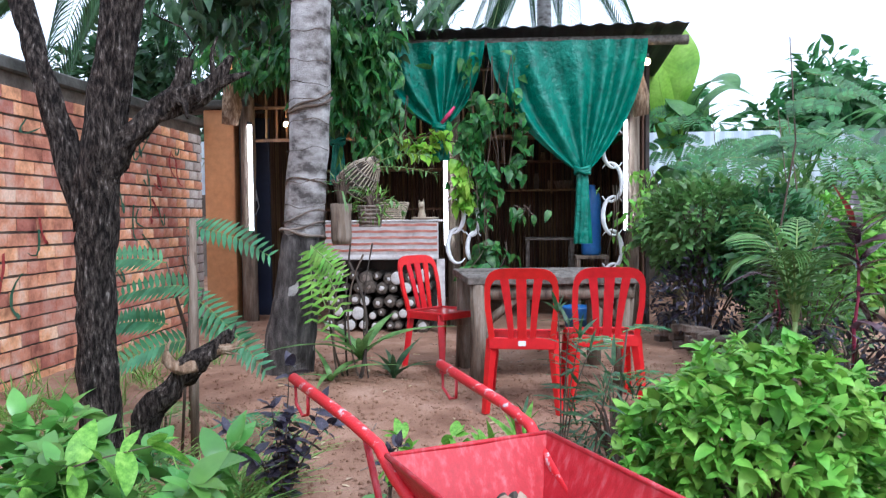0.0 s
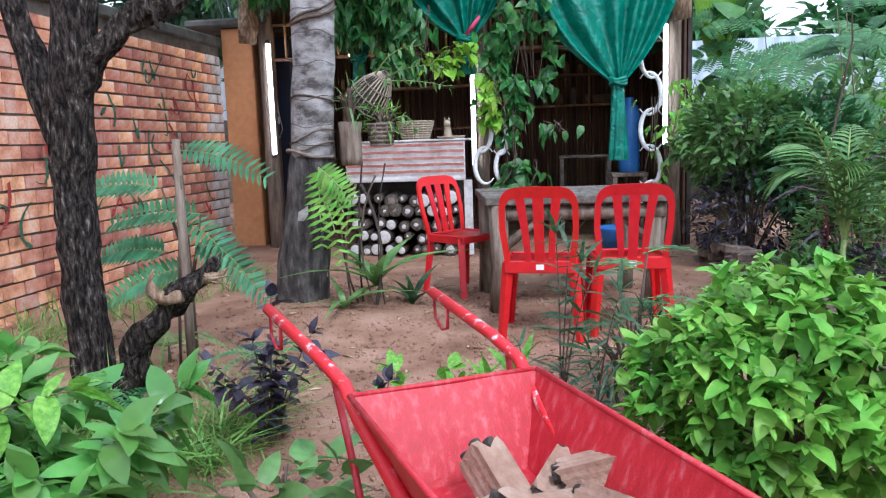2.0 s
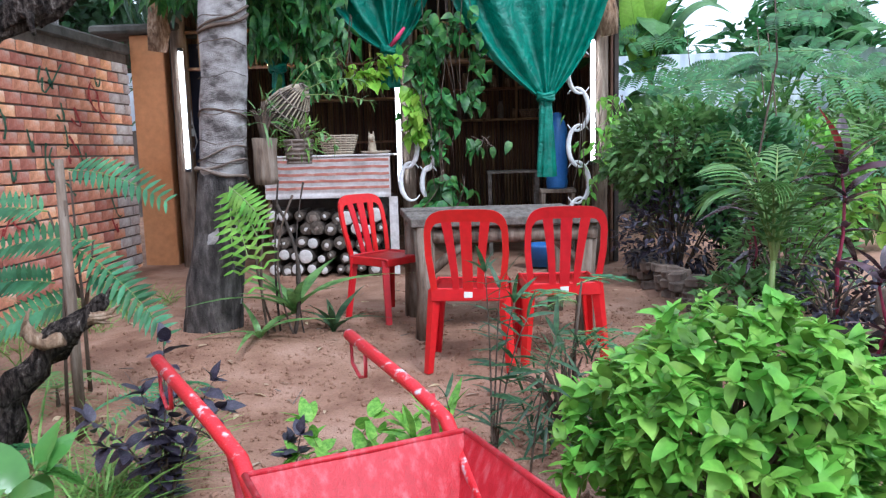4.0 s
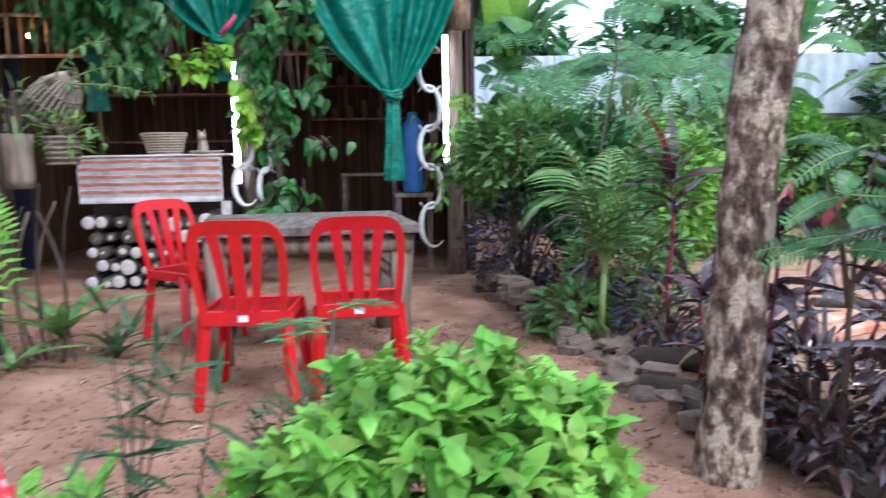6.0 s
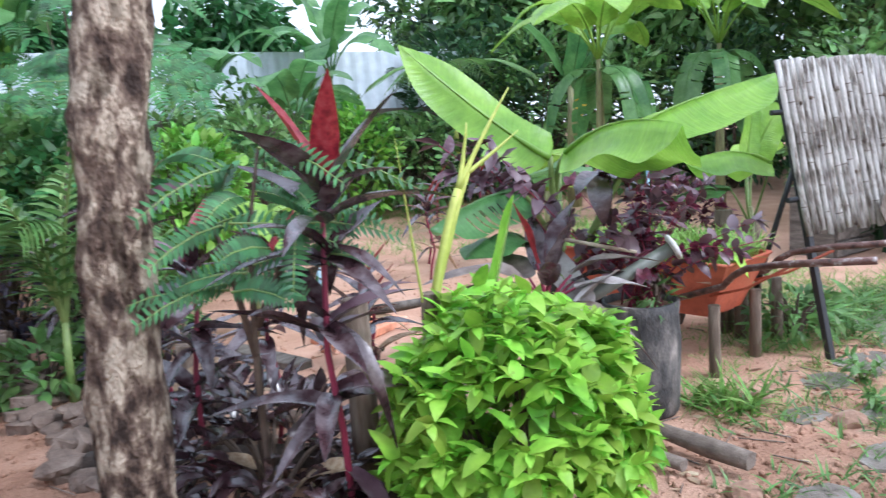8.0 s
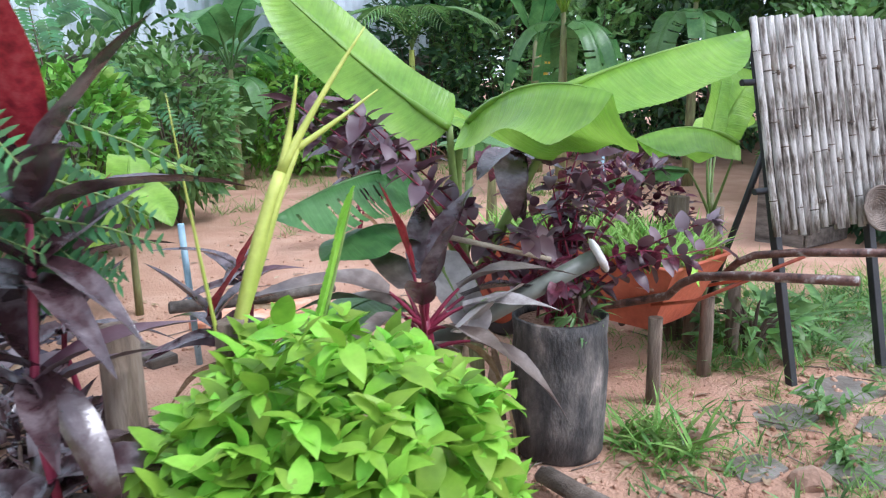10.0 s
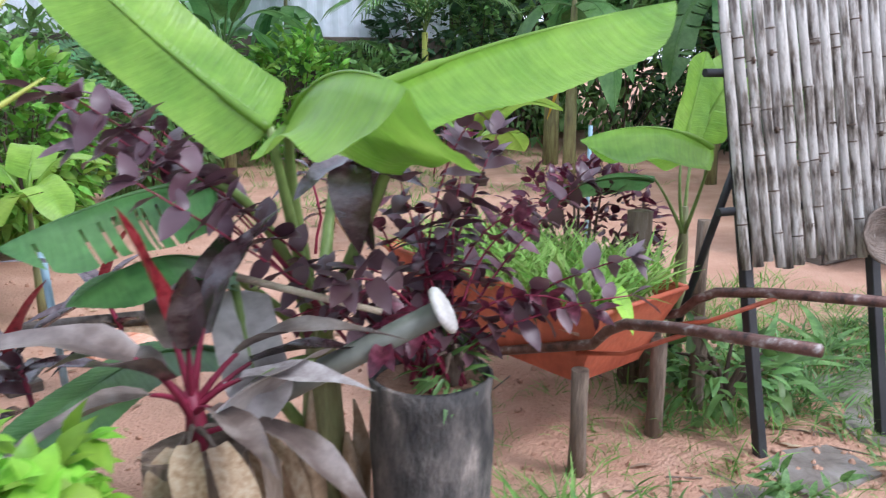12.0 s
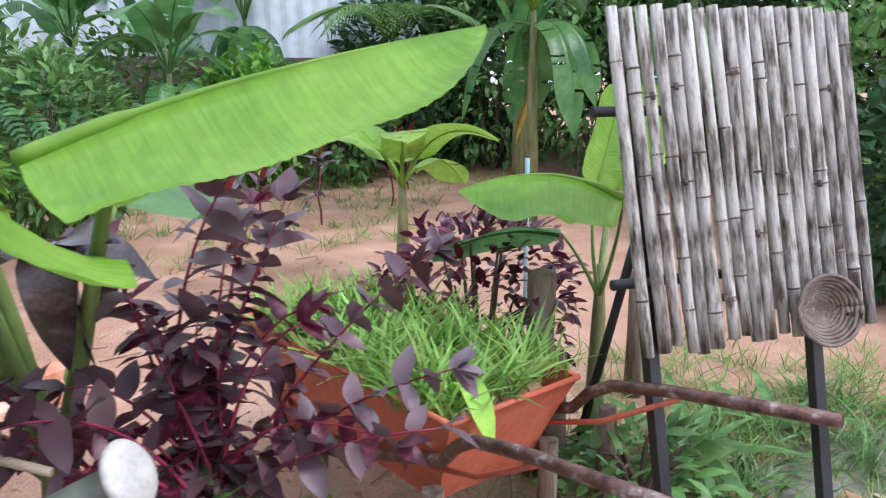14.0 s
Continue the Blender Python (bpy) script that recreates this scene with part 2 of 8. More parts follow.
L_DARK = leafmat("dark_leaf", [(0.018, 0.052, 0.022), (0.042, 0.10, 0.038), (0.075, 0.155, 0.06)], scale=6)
L_VINE = leafmat("vine_leaf", [(0.02, 0.09, 0.022), (0.05, 0.18, 0.04), (0.12, 0.30, 0.06)])
L_FERN = leafmat("fern_leaf", [(0.028, 0.125, 0.045), (0.06, 0.215, 0.08), (0.11, 0.30, 0.12)], scale=6)
L_BAN = leafmat("banana_leaf", [(0.15, 0.315, 0.032), (0.235, 0.43, 0.05), (0.33, 0.53, 0.085)], thin=0.4, island=0.10, scale=3, rough=0.34, spec=0.5)
# darker copy of the banana leaf, with shade put into its green
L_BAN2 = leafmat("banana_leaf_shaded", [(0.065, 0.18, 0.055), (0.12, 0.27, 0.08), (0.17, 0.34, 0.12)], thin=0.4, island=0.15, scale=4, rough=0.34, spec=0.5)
L_PURP = leafmat("purple_leaf", [(0.055, 0.016, 0.032), (0.115, 0.058, 0.072), (0.225, 0.165, 0.195)], thin=0.2, rough=0.42, spec=0.55, scale=1.6, island=0.35)
L_WINE = leafmat("wine_red_leaf", [(0.045, 0.007, 0.018), (0.11, 0.014, 0.036), (0.20, 0.045, 0.085)], thin=0.3, rough=0.35, spec=0.6, scale=3, island=0.4)
L_SAP = leafmat("sapling_leaf", [(0.030, 0.105, 0.034), (0.062, 0.185, 0.055), (0.11, 0.27, 0.085)], scale=6, thin=0.3)
L_CIT = leafmat("citrus_leaf", [(0.095, 0.235, 0.05), (0.14, 0.32, 0.062), (0.19, 0.39, 0.085)], scale=3, rough=0.3, island=0.3)
L_TI = leafmat("ti_leaf", [(0.024, 0.010, 0.013), (0.054, 0.027, 0.031), (0.15, 0.115, 0.12)], thin=0.12, rough=0.22, spec=1.0, island=0.3, scale=3)
L_TIRED = leafmat("red_ti_leaf", [(0.14, 0.010, 0.018), (0.27, 0.022, 0.034), (0.32, 0.05, 0.06)], thin=0.35, rough=0.35)
L_BLACK = leafmat("black_leaf", [(0.012, 0.010, 0.016), (0.035, 0.028, 0.045), (0.07, 0.06, 0.085)], thin=0.1, rough=0.4)
L_DRY = leafmat("dry_leaf", [(0.28, 0.18, 0.10), (0.42, 0.30, 0.19), (0.5, 0.4, 0.28)], thin=0.2, rough=0.8)
L_YEL = leafmat("yellow_leaf", [(0.50, 0.28, 0.03), (0.62, 0.40, 0.06)], thin=0.4, rough=0.5)
L_GRASS = leafmat("grass_blade", [(0.09, 0.20, 0.035), (0.18, 0.33, 0.06), (0.29, 0.42, 0.11)], thin=0.35, rough=0.6)
STALK = mat("green_stalk", [(0.13, 0.215, 0.05), (0.25, 0.33, 0.10)], scale=6, rough=0.5, bump=0.1)
YSTALK = mat("yellow_green_stalk", [(0.34, 0.40, 0.06), (0.52, 0.56, 0.13)], scale=6, rough=0.5, bump=0.1)
MAGST = mat("magenta_stem", [(0.16, 0.012, 0.035), (0.30, 0.03, 0.07)], scale=6, rough=0.5, bump=0.1)
TWIG = mat("brown_twig", [(0.06, 0.04, 0.03), (0.14, 0.10, 0.07)], scale=9, rough=0.9, bump=0.5)
BSTEM = mat("banana_stem", [(0.09, 0.075, 0.04), (0.20, 0.20, 0.085), (0.30, 0.33, 0.14)], scale=7, rough=0.55, bump=0.3, stretch=(3, 3, 0.5))
L_PALE = leafmat("silvery_dead_leaf", [(0.22, 0.19, 0.18), (0.36, 0.33, 0.32), (0.48, 0.46, 0.45)], thin=0.1, rough=0.5, scale=6)
L_BRONZE = leafmat("bronze_leaf", [(0.065, 0.046, 0.04), (0.14, 0.105, 0.09), (0.25, 0.21, 0.185)], thin=0.12, rough=0.35, spec=0.8, scale=3)
DIRTYW = mat("dirty_white_paint", [(0.36, 0.33, 0.31), (0.55, 0.52, 0.50), (0.66, 0.64, 0.62)], scale=7, rough=0.75, bump=0.25, detail=9)
PIPEB = mat("faded_blue_pipe", [(0.18, 0.32, 0.40), (0.30, 0.44, 0.50)], scale=6, rough=0.5, bump=0.1)


def add_ribs(m, length=60.0, across=1.2):
    """Fine side ribs of a broad leaf, by its own length and width."""
    n, l = m.node_tree.nodes, m.node_tree.links
    uv = n.new("ShaderNodeUVMap")
    uv.uv_map = "blade"
    mp = n.new("ShaderNodeMapping")
    mp.inputs[3].default_value = (length, across, 1)
    l.new(uv.outputs[0], mp.inputs[0])
    tex = n.new("ShaderNodeTexNoise")
    tex.inputs["Scale"].default_value, tex.inputs["Detail"].default_value = 1.0, 5
    l.new(mp.outputs[0], tex.inputs["Vector"])
    b = n["Principled BSDF"]
    bp = n.new("ShaderNodeBump")
    bp.inputs["Strength"].default_value, bp.inputs["Distance"].default_value = 0.4, 0.010
    l.new(tex.outputs[0], bp.inputs["Height"])
    l.new(bp.outputs[0], b.inputs["Normal"])
    mr = n.new("ShaderNodeMapRange")
    mr.inputs["From Min"].default_value, mr.inputs["From Max"].default_value = 0.3, 0.7
    mr.inputs["To Min"].default_value, mr.inputs["To Max"].default_value = 0.9, 1.09
    l.new(tex.outputs[0], mr.inputs[0])
    hs = n.new("ShaderNodeHueSaturation")
    l.new(mr.outputs[0], hs.inputs[2])
    src = b.inputs["Base Color"].links[0].from_socket
    l.new(src, hs.inputs[4])
    l.new(hs.outputs[0], b.inputs["Base Color"])
    for nd in n:
        if nd.type == "BSDF_TRANSLUCENT":
            l.new(hs.outputs[0], nd.inputs[0])


add_ribs(L_BAN)
add_ribs(L_BAN2)
L_HERB = leafmat("herb_leaf", [(0.14, 0.28, 0.045), (0.25, 0.43, 0.08), (0.37, 0.54, 0.15)], thin=0.35, rough=0.6, scale=5)

# ---- helpers for building ----
def part(name, bm, material, parent, label="", smooth=False, kind=""):
    """Links a bmesh, or a ready mesh, as one mesh object under parent."""
    if isinstance(bm, bpy.types.Mesh):
        me = bm
    else:
        me = bpy.data.meshes.new(name)
        bm.to_mesh(me)
        bm.free()
    if not me.materials:
        for m in material if isinstance(material, (list, tuple)) else [material]:
            me.materials.append(m)
    if smooth:
        me.polygons.foreach_set("use_smooth", [True] * len(me.polygons))
    ob = new(name, me)
    if parent is not None:
        ob.parent = parent
    return tagged(ob, label, "", "", kind)


def thing(name, label, category, at=(0, 0, 0), turn=0, group="", kind=""):
    ob = new(name)
    ob.empty_display_size = 0.1
    ob.matrix_basis = pose(*at, 0, 0, turn)
    return tagged(ob, label, category, group, kind)


def box(bm, lo, hi, m=None, bevel=0.0):
    r = bmesh.ops.create_cube(bm, size=1)
    vs = r["verts"]
    s = Vector(hi) - Vector(lo)
    c = (Vector(hi) + Vector(lo)) / 2
    for v in vs:
        v.co = Vector((v.co.x * s.x + c.x, v.co.y * s.y + c.y, v.co.z * s.z + c.z))
    if bevel:
        es = list({e for v in vs for e in v.link_edges})
        r = bmesh.ops.bevel(bm, geom=es, offset=bevel, segments=1, affect="EDGES", clamp_overlap=True)
        vs = r["verts"]
    if m is not None:
        bmesh.ops.transform(bm, matrix=m, verts=list({v for v in vs}))
    return vs


def sweep(bm, pts, radii, sides=8, cap=True, lump=0.0, seed=0, mat_index=0):
    """A tapered tube along pts."""
    rng = random.Random(seed)
    pts = [Vector(p) for p in pts]
    if not isinstance(radii, (list, tuple)):
        radii = [radii] * len(pts)
    rings = []
    up = Vector((0.13, 0.31, 0.94))
    for i, p in enumerate(pts):
        d = (pts[min(i + 1, len(pts) - 1)] - pts[max(i - 1, 0)])
        d = d.normalized() if d.length > 1e-9 else Vector((0, 0, 1))
        a = d.cross(up)
        if a.length < 0.15:
            a = d.cross(Vector((1, 0, 0)))
        a.normalize()
        b = d.cross(a)
        ring = []
        for k in range(sides):
            th = 2 * math.pi * k / sides
            r = radii[i] * (1 + (lump * (noise.noise(p * 9 + Vector((math.cos(th) * 2, math.sin(th) * 2, seed))) if lump else 0)))
            ring.append(bm.verts.new(p + a * (r * math.cos(th)) + b * (r * math.sin(th))))
        rings.append(ring)
    for r0, r1 in zip(rings, rings[1:]):
        for k in range(sides):
            f = bm.faces.new((r0[k], r0[(k + 1) % sides], r1[(k + 1) % sides], r1[k]))
            f.material_index = mat_index
            f.smooth = True
    if cap:
        for ring, flip in ((rings[0], False), (rings[-1], True)):
            f = bm.faces.new(ring if flip else ring[::-1])
            f.material_index = mat_index
    return rings


def bezier(p0, p1, p2, n=8):
    p0, p1, p2 = Vector(p0), Vector(p1), Vector(p2)
    return [(1 - t) ** 2 * p0 + 2 * t * (1 - t) * p1 + t * t * p2 for t in (i / n for i in range(n + 1))]


def revolve(bm, profile, sides=24, m=None, mat_index=0):
    """A surface of revolution about z from (radius, z) pairs."""
    rings = []
    made = []
    for r, z in profile:
        ring = [bm.verts.new((r * math.cos(2 * math.pi * k / sides), r * math.sin(2 * math.pi * k / sides), z)) for k in range(sides)]
        rings.append(ring)
        made += ring
    for a, b in zip(rings, rings[1:]):
        for k in range(sides):
            f = bm.faces.new((a[k], a[(k + 1) % sides], b[(k + 1) % sides], b[k]))
            f.smooth = True
            f.material_index = mat_index
    if m is not None:
        bmesh.ops.transform(bm, matrix=m, verts=made)
    return rings


def leaf_shape(length=1.0, width=0.4, n=4, fold=0.25, droop=0.3, tip=1.0, base=0.12, wave=0.0):
    """One leaf along +x with a folded midrib, drooping along its length: vertices and faces."""
    vs, fs = [], []
    for i in range(n + 1):
        t = i / n
        w = width * 0.5 * (math.sin(math.pi * (base + (1 - base) * t) ** 0.8) ** tip if i < n else 0.02)
        x, z = length * t, -droop * length * t * t
        up = fold * w
        wv = wave * w * math.sin(t * 9)
        vs += [(x, -w, z + up + wv), (x, 0, z), (x, w, z + up - wv)]
    for i in range(n):
        a = 3 * i
        fs += [(a, a + 3, a + 4, a + 1), (a + 1, a + 4, a + 5, a + 2)]
    return np.array(vs), fs


def leaves_mesh(name, shape, mats, material):
    """Many leaves of one shape, placed by 4x4 matrices, as one mesh."""
    vs, fs = shape
    k = len(vs)
    hom = np.c_[vs, np.ones(k)]
    M = np.array([np.array(m) for m in mats])
    co = np.einsum("nij,kj->nki", M, hom)[..., :3].reshape(-1, 3)
    f0 = np.array(fs)
    faces = (f0[None] + (np.arange(len(M)) * k)[:, None, None]).reshape(-1, f0.shape[1])
    me = bpy.data.meshes.new(name)
    me.from_pydata(co.tolist(), [], faces.tolist())
    me.polygons.foreach_set("use_smooth", [True] * len(me.polygons))
    me.materials.append(material)
    return me


def aim(p, d, roll=0.0, s=1.0):
    """A matrix that puts a leaf at p pointing along d."""
    q = Vector(d).to_track_quat("X", "Z").to_matrix().to_4x4()
    return Matrix.Translation(p) @ q @ Matrix.Rotation(roll, 4, "X") @ Matrix.Scale(s, 4)


def gz(x, y):
    """The height of the ground."""
    v = Vector((x, y, 0))
    h = 0.02 * noise.noise(v * 0.9) + 0.012 * noise.noise(v * 3.1) + 0.006 * noise.noise(v * 9.0)
    h += 0.10 * math.exp(-((x + 1.3) ** 2 + (y - 4.1) ** 2) / 0.45)
    h += 0.06 * math.exp(-((x - 2.2) ** 2) / 0.12) * (1 if 2.9 < y < 6.4 else 0) * min(1, max(0, (y - 2.9) / 0.6))
    far = max(0, math.hypot(x - 5, y - 3) - 7)
    return h + min(0.5, 0.03 * far)


# ---- the ground ----
def axis(lo, hi, step, outer):
    a = [lo + step * i for i in range(int((hi - lo) / step) + 1)]
    left, right, s = [], [], step
    x0, x1 = a[0], a[-1]
    while x1 < outer:
        s *= 1.35
        x0 -= s
        x1 += s
        left.append(x0)
        right.append(x1)
    return left[::-1] + a + right


gx, gy = axis(-3.4, 7.4, 0.05, 900), axis(-1.5, 8.0, 0.05, 900)
verts = [(x, y, gz(x, y)) for y in gy for x in gx]
w = len(gx)
faces = [(j * w + i, j * w + i + 1, (j + 1) * w + i + 1, (j + 1) * w + i) for j in range(len(gy) - 1) for i in range(w - 1)]
me = bpy.data.meshes.new("ground")
me.from_pydata(verts, [], faces)
me.polygons.foreach_set("use_smooth", [True] * len(me.polygons))
me.materials.append(SOIL)
ground = tagged(new("ground", me), "reddish sandy soil yard, trodden and uneven", "ground", kind="structure")

# ---- brick boundary wall ----
WX, WY0, WY1, WTOP = -3.08, -4.0, 7.1, 2.16
bm = bmesh.new()
box(bm, (WX - 0.13, WY0, -0.2), (WX - 0.012, WY1, WTOP))
wall_west = tagged(new("wall_west"), "red brick boundary wall with faded graffiti", "wall", kind="structure")
part("wall_core", bm, MORTAR, wall_west)
bm = bmesh.new()
box(bm, (WX - 0.17, WY0, WTOP), (WX + 0.03, WY1 + 0.03, WTOP + 0.1), bevel=0.015)
part("coping", bm, CEMENT, wall_west, "dark weathered cement coping")

# ---- orange pillar and the dark doorway beside it ----
bm = bmesh.new()
box(bm, (-3.06, 7.13, -0.1), (-2.72, 7.45, 2.35), bevel=0.01)
part("wall_north", bm, ORANGE, None)
tagged(bpy.data.objects["wall_north"], "orange rendered gate pillar", "wall", kind="structure")
bm = bmesh.new()
box(bm, (-3.4, 7.0, 2.36), (-2.5, 7.6, 2.44), bevel=0.02)
pr = part("trim_roof", bm, CEMENT, None)
tagged(pr, "dark cement cap over the gate pillar", "trim", kind="structure")
door = thing("door_1", "dark navy painted sheet door beside the shed", "door", kind="structure")
bm = bmesh.new()
box(bm, (-2.72, 7.5, -0.05), (-2.45, 7.54, 2.3), bevel=0.004)
part("door_leaf", bm, NAVY, door)

# ---- boundary fence far behind ----
fence = thing("tin_fence", "blue-grey corrugated tin fence on a low brick base", "fence", kind="structure")
bm = bmesh.new()
x0, x1, n = -8.0, 9.5, 460
vs = [[bm.verts.new((x0 + (x1 - x0) * i / n, 11.8 + 0.02 * math.sin(i * 1.05), z)) for z in (1.45, 2.5)] for i in range(n + 1)]
for a, b in zip(vs, vs[1:]):
    bm.faces.new((a[0], b[0], b[1], a[1]))
bmesh.ops.recalc_face_normals(bm, faces=bm.faces[:])
bmesh.ops.solidify(bm, geom=bm.faces[:], thickness=0.004)
part("tin_sheet", bm, TIN, fence)
bm = bmesh.new()
box(bm, (x0, 11.65, -0.3), (x1, 11.77, 1.58), bevel=0.01)
part("base_wall", bm, MORTAR, fence)

# ---- the bamboo shed ----
SY = 7.0
shed = thing("bamboo_shed", "open-fronted bamboo shed with a dark tin roof and log posts", "shed", (0, 0, 0))
rng = random.Random(3)
for x, r in ((-2.55, 0.075), (-0.33, 0.07), (1.53, 0.08)):
    bm = bmesh.new()
    sweep(bm, [(x + rng.uniform(-.01, .01), SY + 0.09, z) for z in (-0.1, 0.6, 1.2, 1.8, 2.4, 2.95)], [r * 1.1, r, r * .95, r * 1.03, r, r * .95], 10, lump=0.3, seed=int(x * 10))
    part("post", bm, WOODV, shed, smooth=True)
for x in (-2.55, 1.6):
    bm = bmesh.new()
    sweep(bm, [(x, 9.6, z) for z in (-0.1, 1.2, 2.8)], 0.06, 8)
    part("post", bm, WOODV, shed)
bm = bmesh.new()
n = 130
vs = [[bm.verts.new((-2.95 + 4.95 * i / n, y, z + 0.012 * math.sin(i * 1.3))) for y, z in ((6.6, 3.01), (10.0, 2.66))] for i in range(n + 1)]
for a, b in zip(vs, vs[1:]):
    bm.faces.new((a[0], b[0], b[1], a[1]))
bmesh.ops.recalc_face_normals(bm, faces=bm.faces[:])
bmesh.ops.solidify(bm, geom=bm.faces[:], thickness=0.006)
part("roof", bm, ROOFT, shed, "dark corrugated tin roof")
bm = bmesh.new()
sweep(bm, [(-2.9, 6.75, 2.88), (-0.5, 6.74, 2.9), (2.02, 6.75, 2.87)], [0.05, 0.045, 0.05], 8)
part("roof_beam", bm, WOOD, shed)
# carved wood pieces on the corner posts
for x, s in ((-2.62, 1), (1.53, -1)):
    bm = bmesh.new()
    sweep(bm, [(x - 0.05 * s, 6.88, 2.15), (x - 0.02 * s, 6.87, 2.35), (x, 6.87, 2.6), (x + 0.01 * s, 6.87, 2.85)], [0.07, 0.1, 0.075, 0.06], 10, lump=0.8, seed=5)
    part("carved_bracket", bm, DRIFT, shed, "gnarled driftwood bracket", smooth=True)
# back wall, side wall and the lattice under the eaves, of split bamboo
slat_rows = []
for i in range(110):
    x = -2.6 + 4.3 * i / 110
    slat_rows.append(((x, 9.5 + rng.uniform(-.01, .01)), 0.018, 0.0, 2.75))
for i in range(60):
    slat_rows.append(((-2.62, 7.2 + 2.3 * i / 60), 0.018, 0.0, 2.8))
    slat_rows.append(((1.66, 7.2 + 2.3 * i / 60), 0.018, 0.0, 2.8))
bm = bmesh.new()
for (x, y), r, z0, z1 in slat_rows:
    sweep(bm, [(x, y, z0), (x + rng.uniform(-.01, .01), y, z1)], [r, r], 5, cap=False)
part("slat_wall", bm, BAMBOOJ, shed, "split-bamboo back and side walls, indoor shade in their colour", kind="stuff")
# near-black sheets added behind the slats, for the shade in their gaps
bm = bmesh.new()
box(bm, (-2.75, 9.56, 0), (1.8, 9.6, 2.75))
part("shade_backing", bm, DARKIN, shed)
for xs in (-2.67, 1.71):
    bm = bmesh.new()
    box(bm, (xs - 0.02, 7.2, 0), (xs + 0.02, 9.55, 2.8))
    part("shade_backing", bm, DARKIN, shed)
for i in range(34):
    x = -2.35 + 3.7 * i / 33
    bm = bmesh.new()
    sweep(bm, [(x, 7.12, 2.0), (x + rng.uniform(-.015, .015), 7.12, 2.86)], 0.014, 6)
    part("slat", bm, BAMBOO, shed)
for z in (2.0, 2.35, 2.7):
    bm = bmesh.new()
    sweep(bm, [(-2.5, 7.1, z), (1.5, 7.1, z)], 0.018, 6)
    part("rail", bm, BAMBOO, shed)

# lit tubes on the posts
for x, z0, z1 in ((-2.49, 1.0, 2.19), (-0.4, 0.83, 1.95), (1.45, 0.97, 2.16)):
    tube = thing("fluorescent_tube", "lit white tube lamp fixed upright to a post", "lamp", (x, SY - 0.03, z0), group="tube lamps on the posts")
    bm = bmesh.new()
    sweep(bm, [(0, 0, 0.03), (0, 0, z1 - z0 - 0.03)], 0.02, 12)
    part("tube", bm, TUBE, tube)
    bm = bmesh.new()
    for za, zb in ((0, 0.035), (z1 - z0 - 0.035, z1 - z0)):
        bm = bmesh.new()
        box(bm, (-0.022, -0.02, za), (0.022, 0.03, zb), bevel=0.004)
        part("end_cap", bm, BLACKM, tube)
    bm = bmesh.new()
    box(bm, (-0.02, 0.024, 0), (0.02, 0.04, z1 - z0))
    part("batten", bm, WHITEP, tube)


def bulb(x, y, z, r=0.03):
    b = thing("light_bulb", "small warm glowing bulb on a wire", "lamp", (x, y, z), group="warm bulbs under the eaves")
    bm = bmesh.new()
    bmesh.ops.create_icosphere(bm, subdivisions=2, radius=r)
    part("globe", bm, BULB, b, smooth=True)
    bm = bmesh.new()
    sweep(bm, [(0, 0, r * 0.7), (0, 0, r * 2.2)], r * 0.5, 8)
    sweep(bm, [(0, 0, r * 2.2), (0, 0.03, r * 3.5), (0.02, 0.08, r * 6)], 0.004, 5)
    part("socket", bm, BLACKM, b)


bulb(1.62, 6.72, 2.66, 0.035)
bulb(-2.62, 6.7, 2.78)
bulb(-2.1, 7.0, 2.16)
bulb(1.3, 6.95, 2.5, 0.02)
bulb(-1.62, 7.0, 2.0)


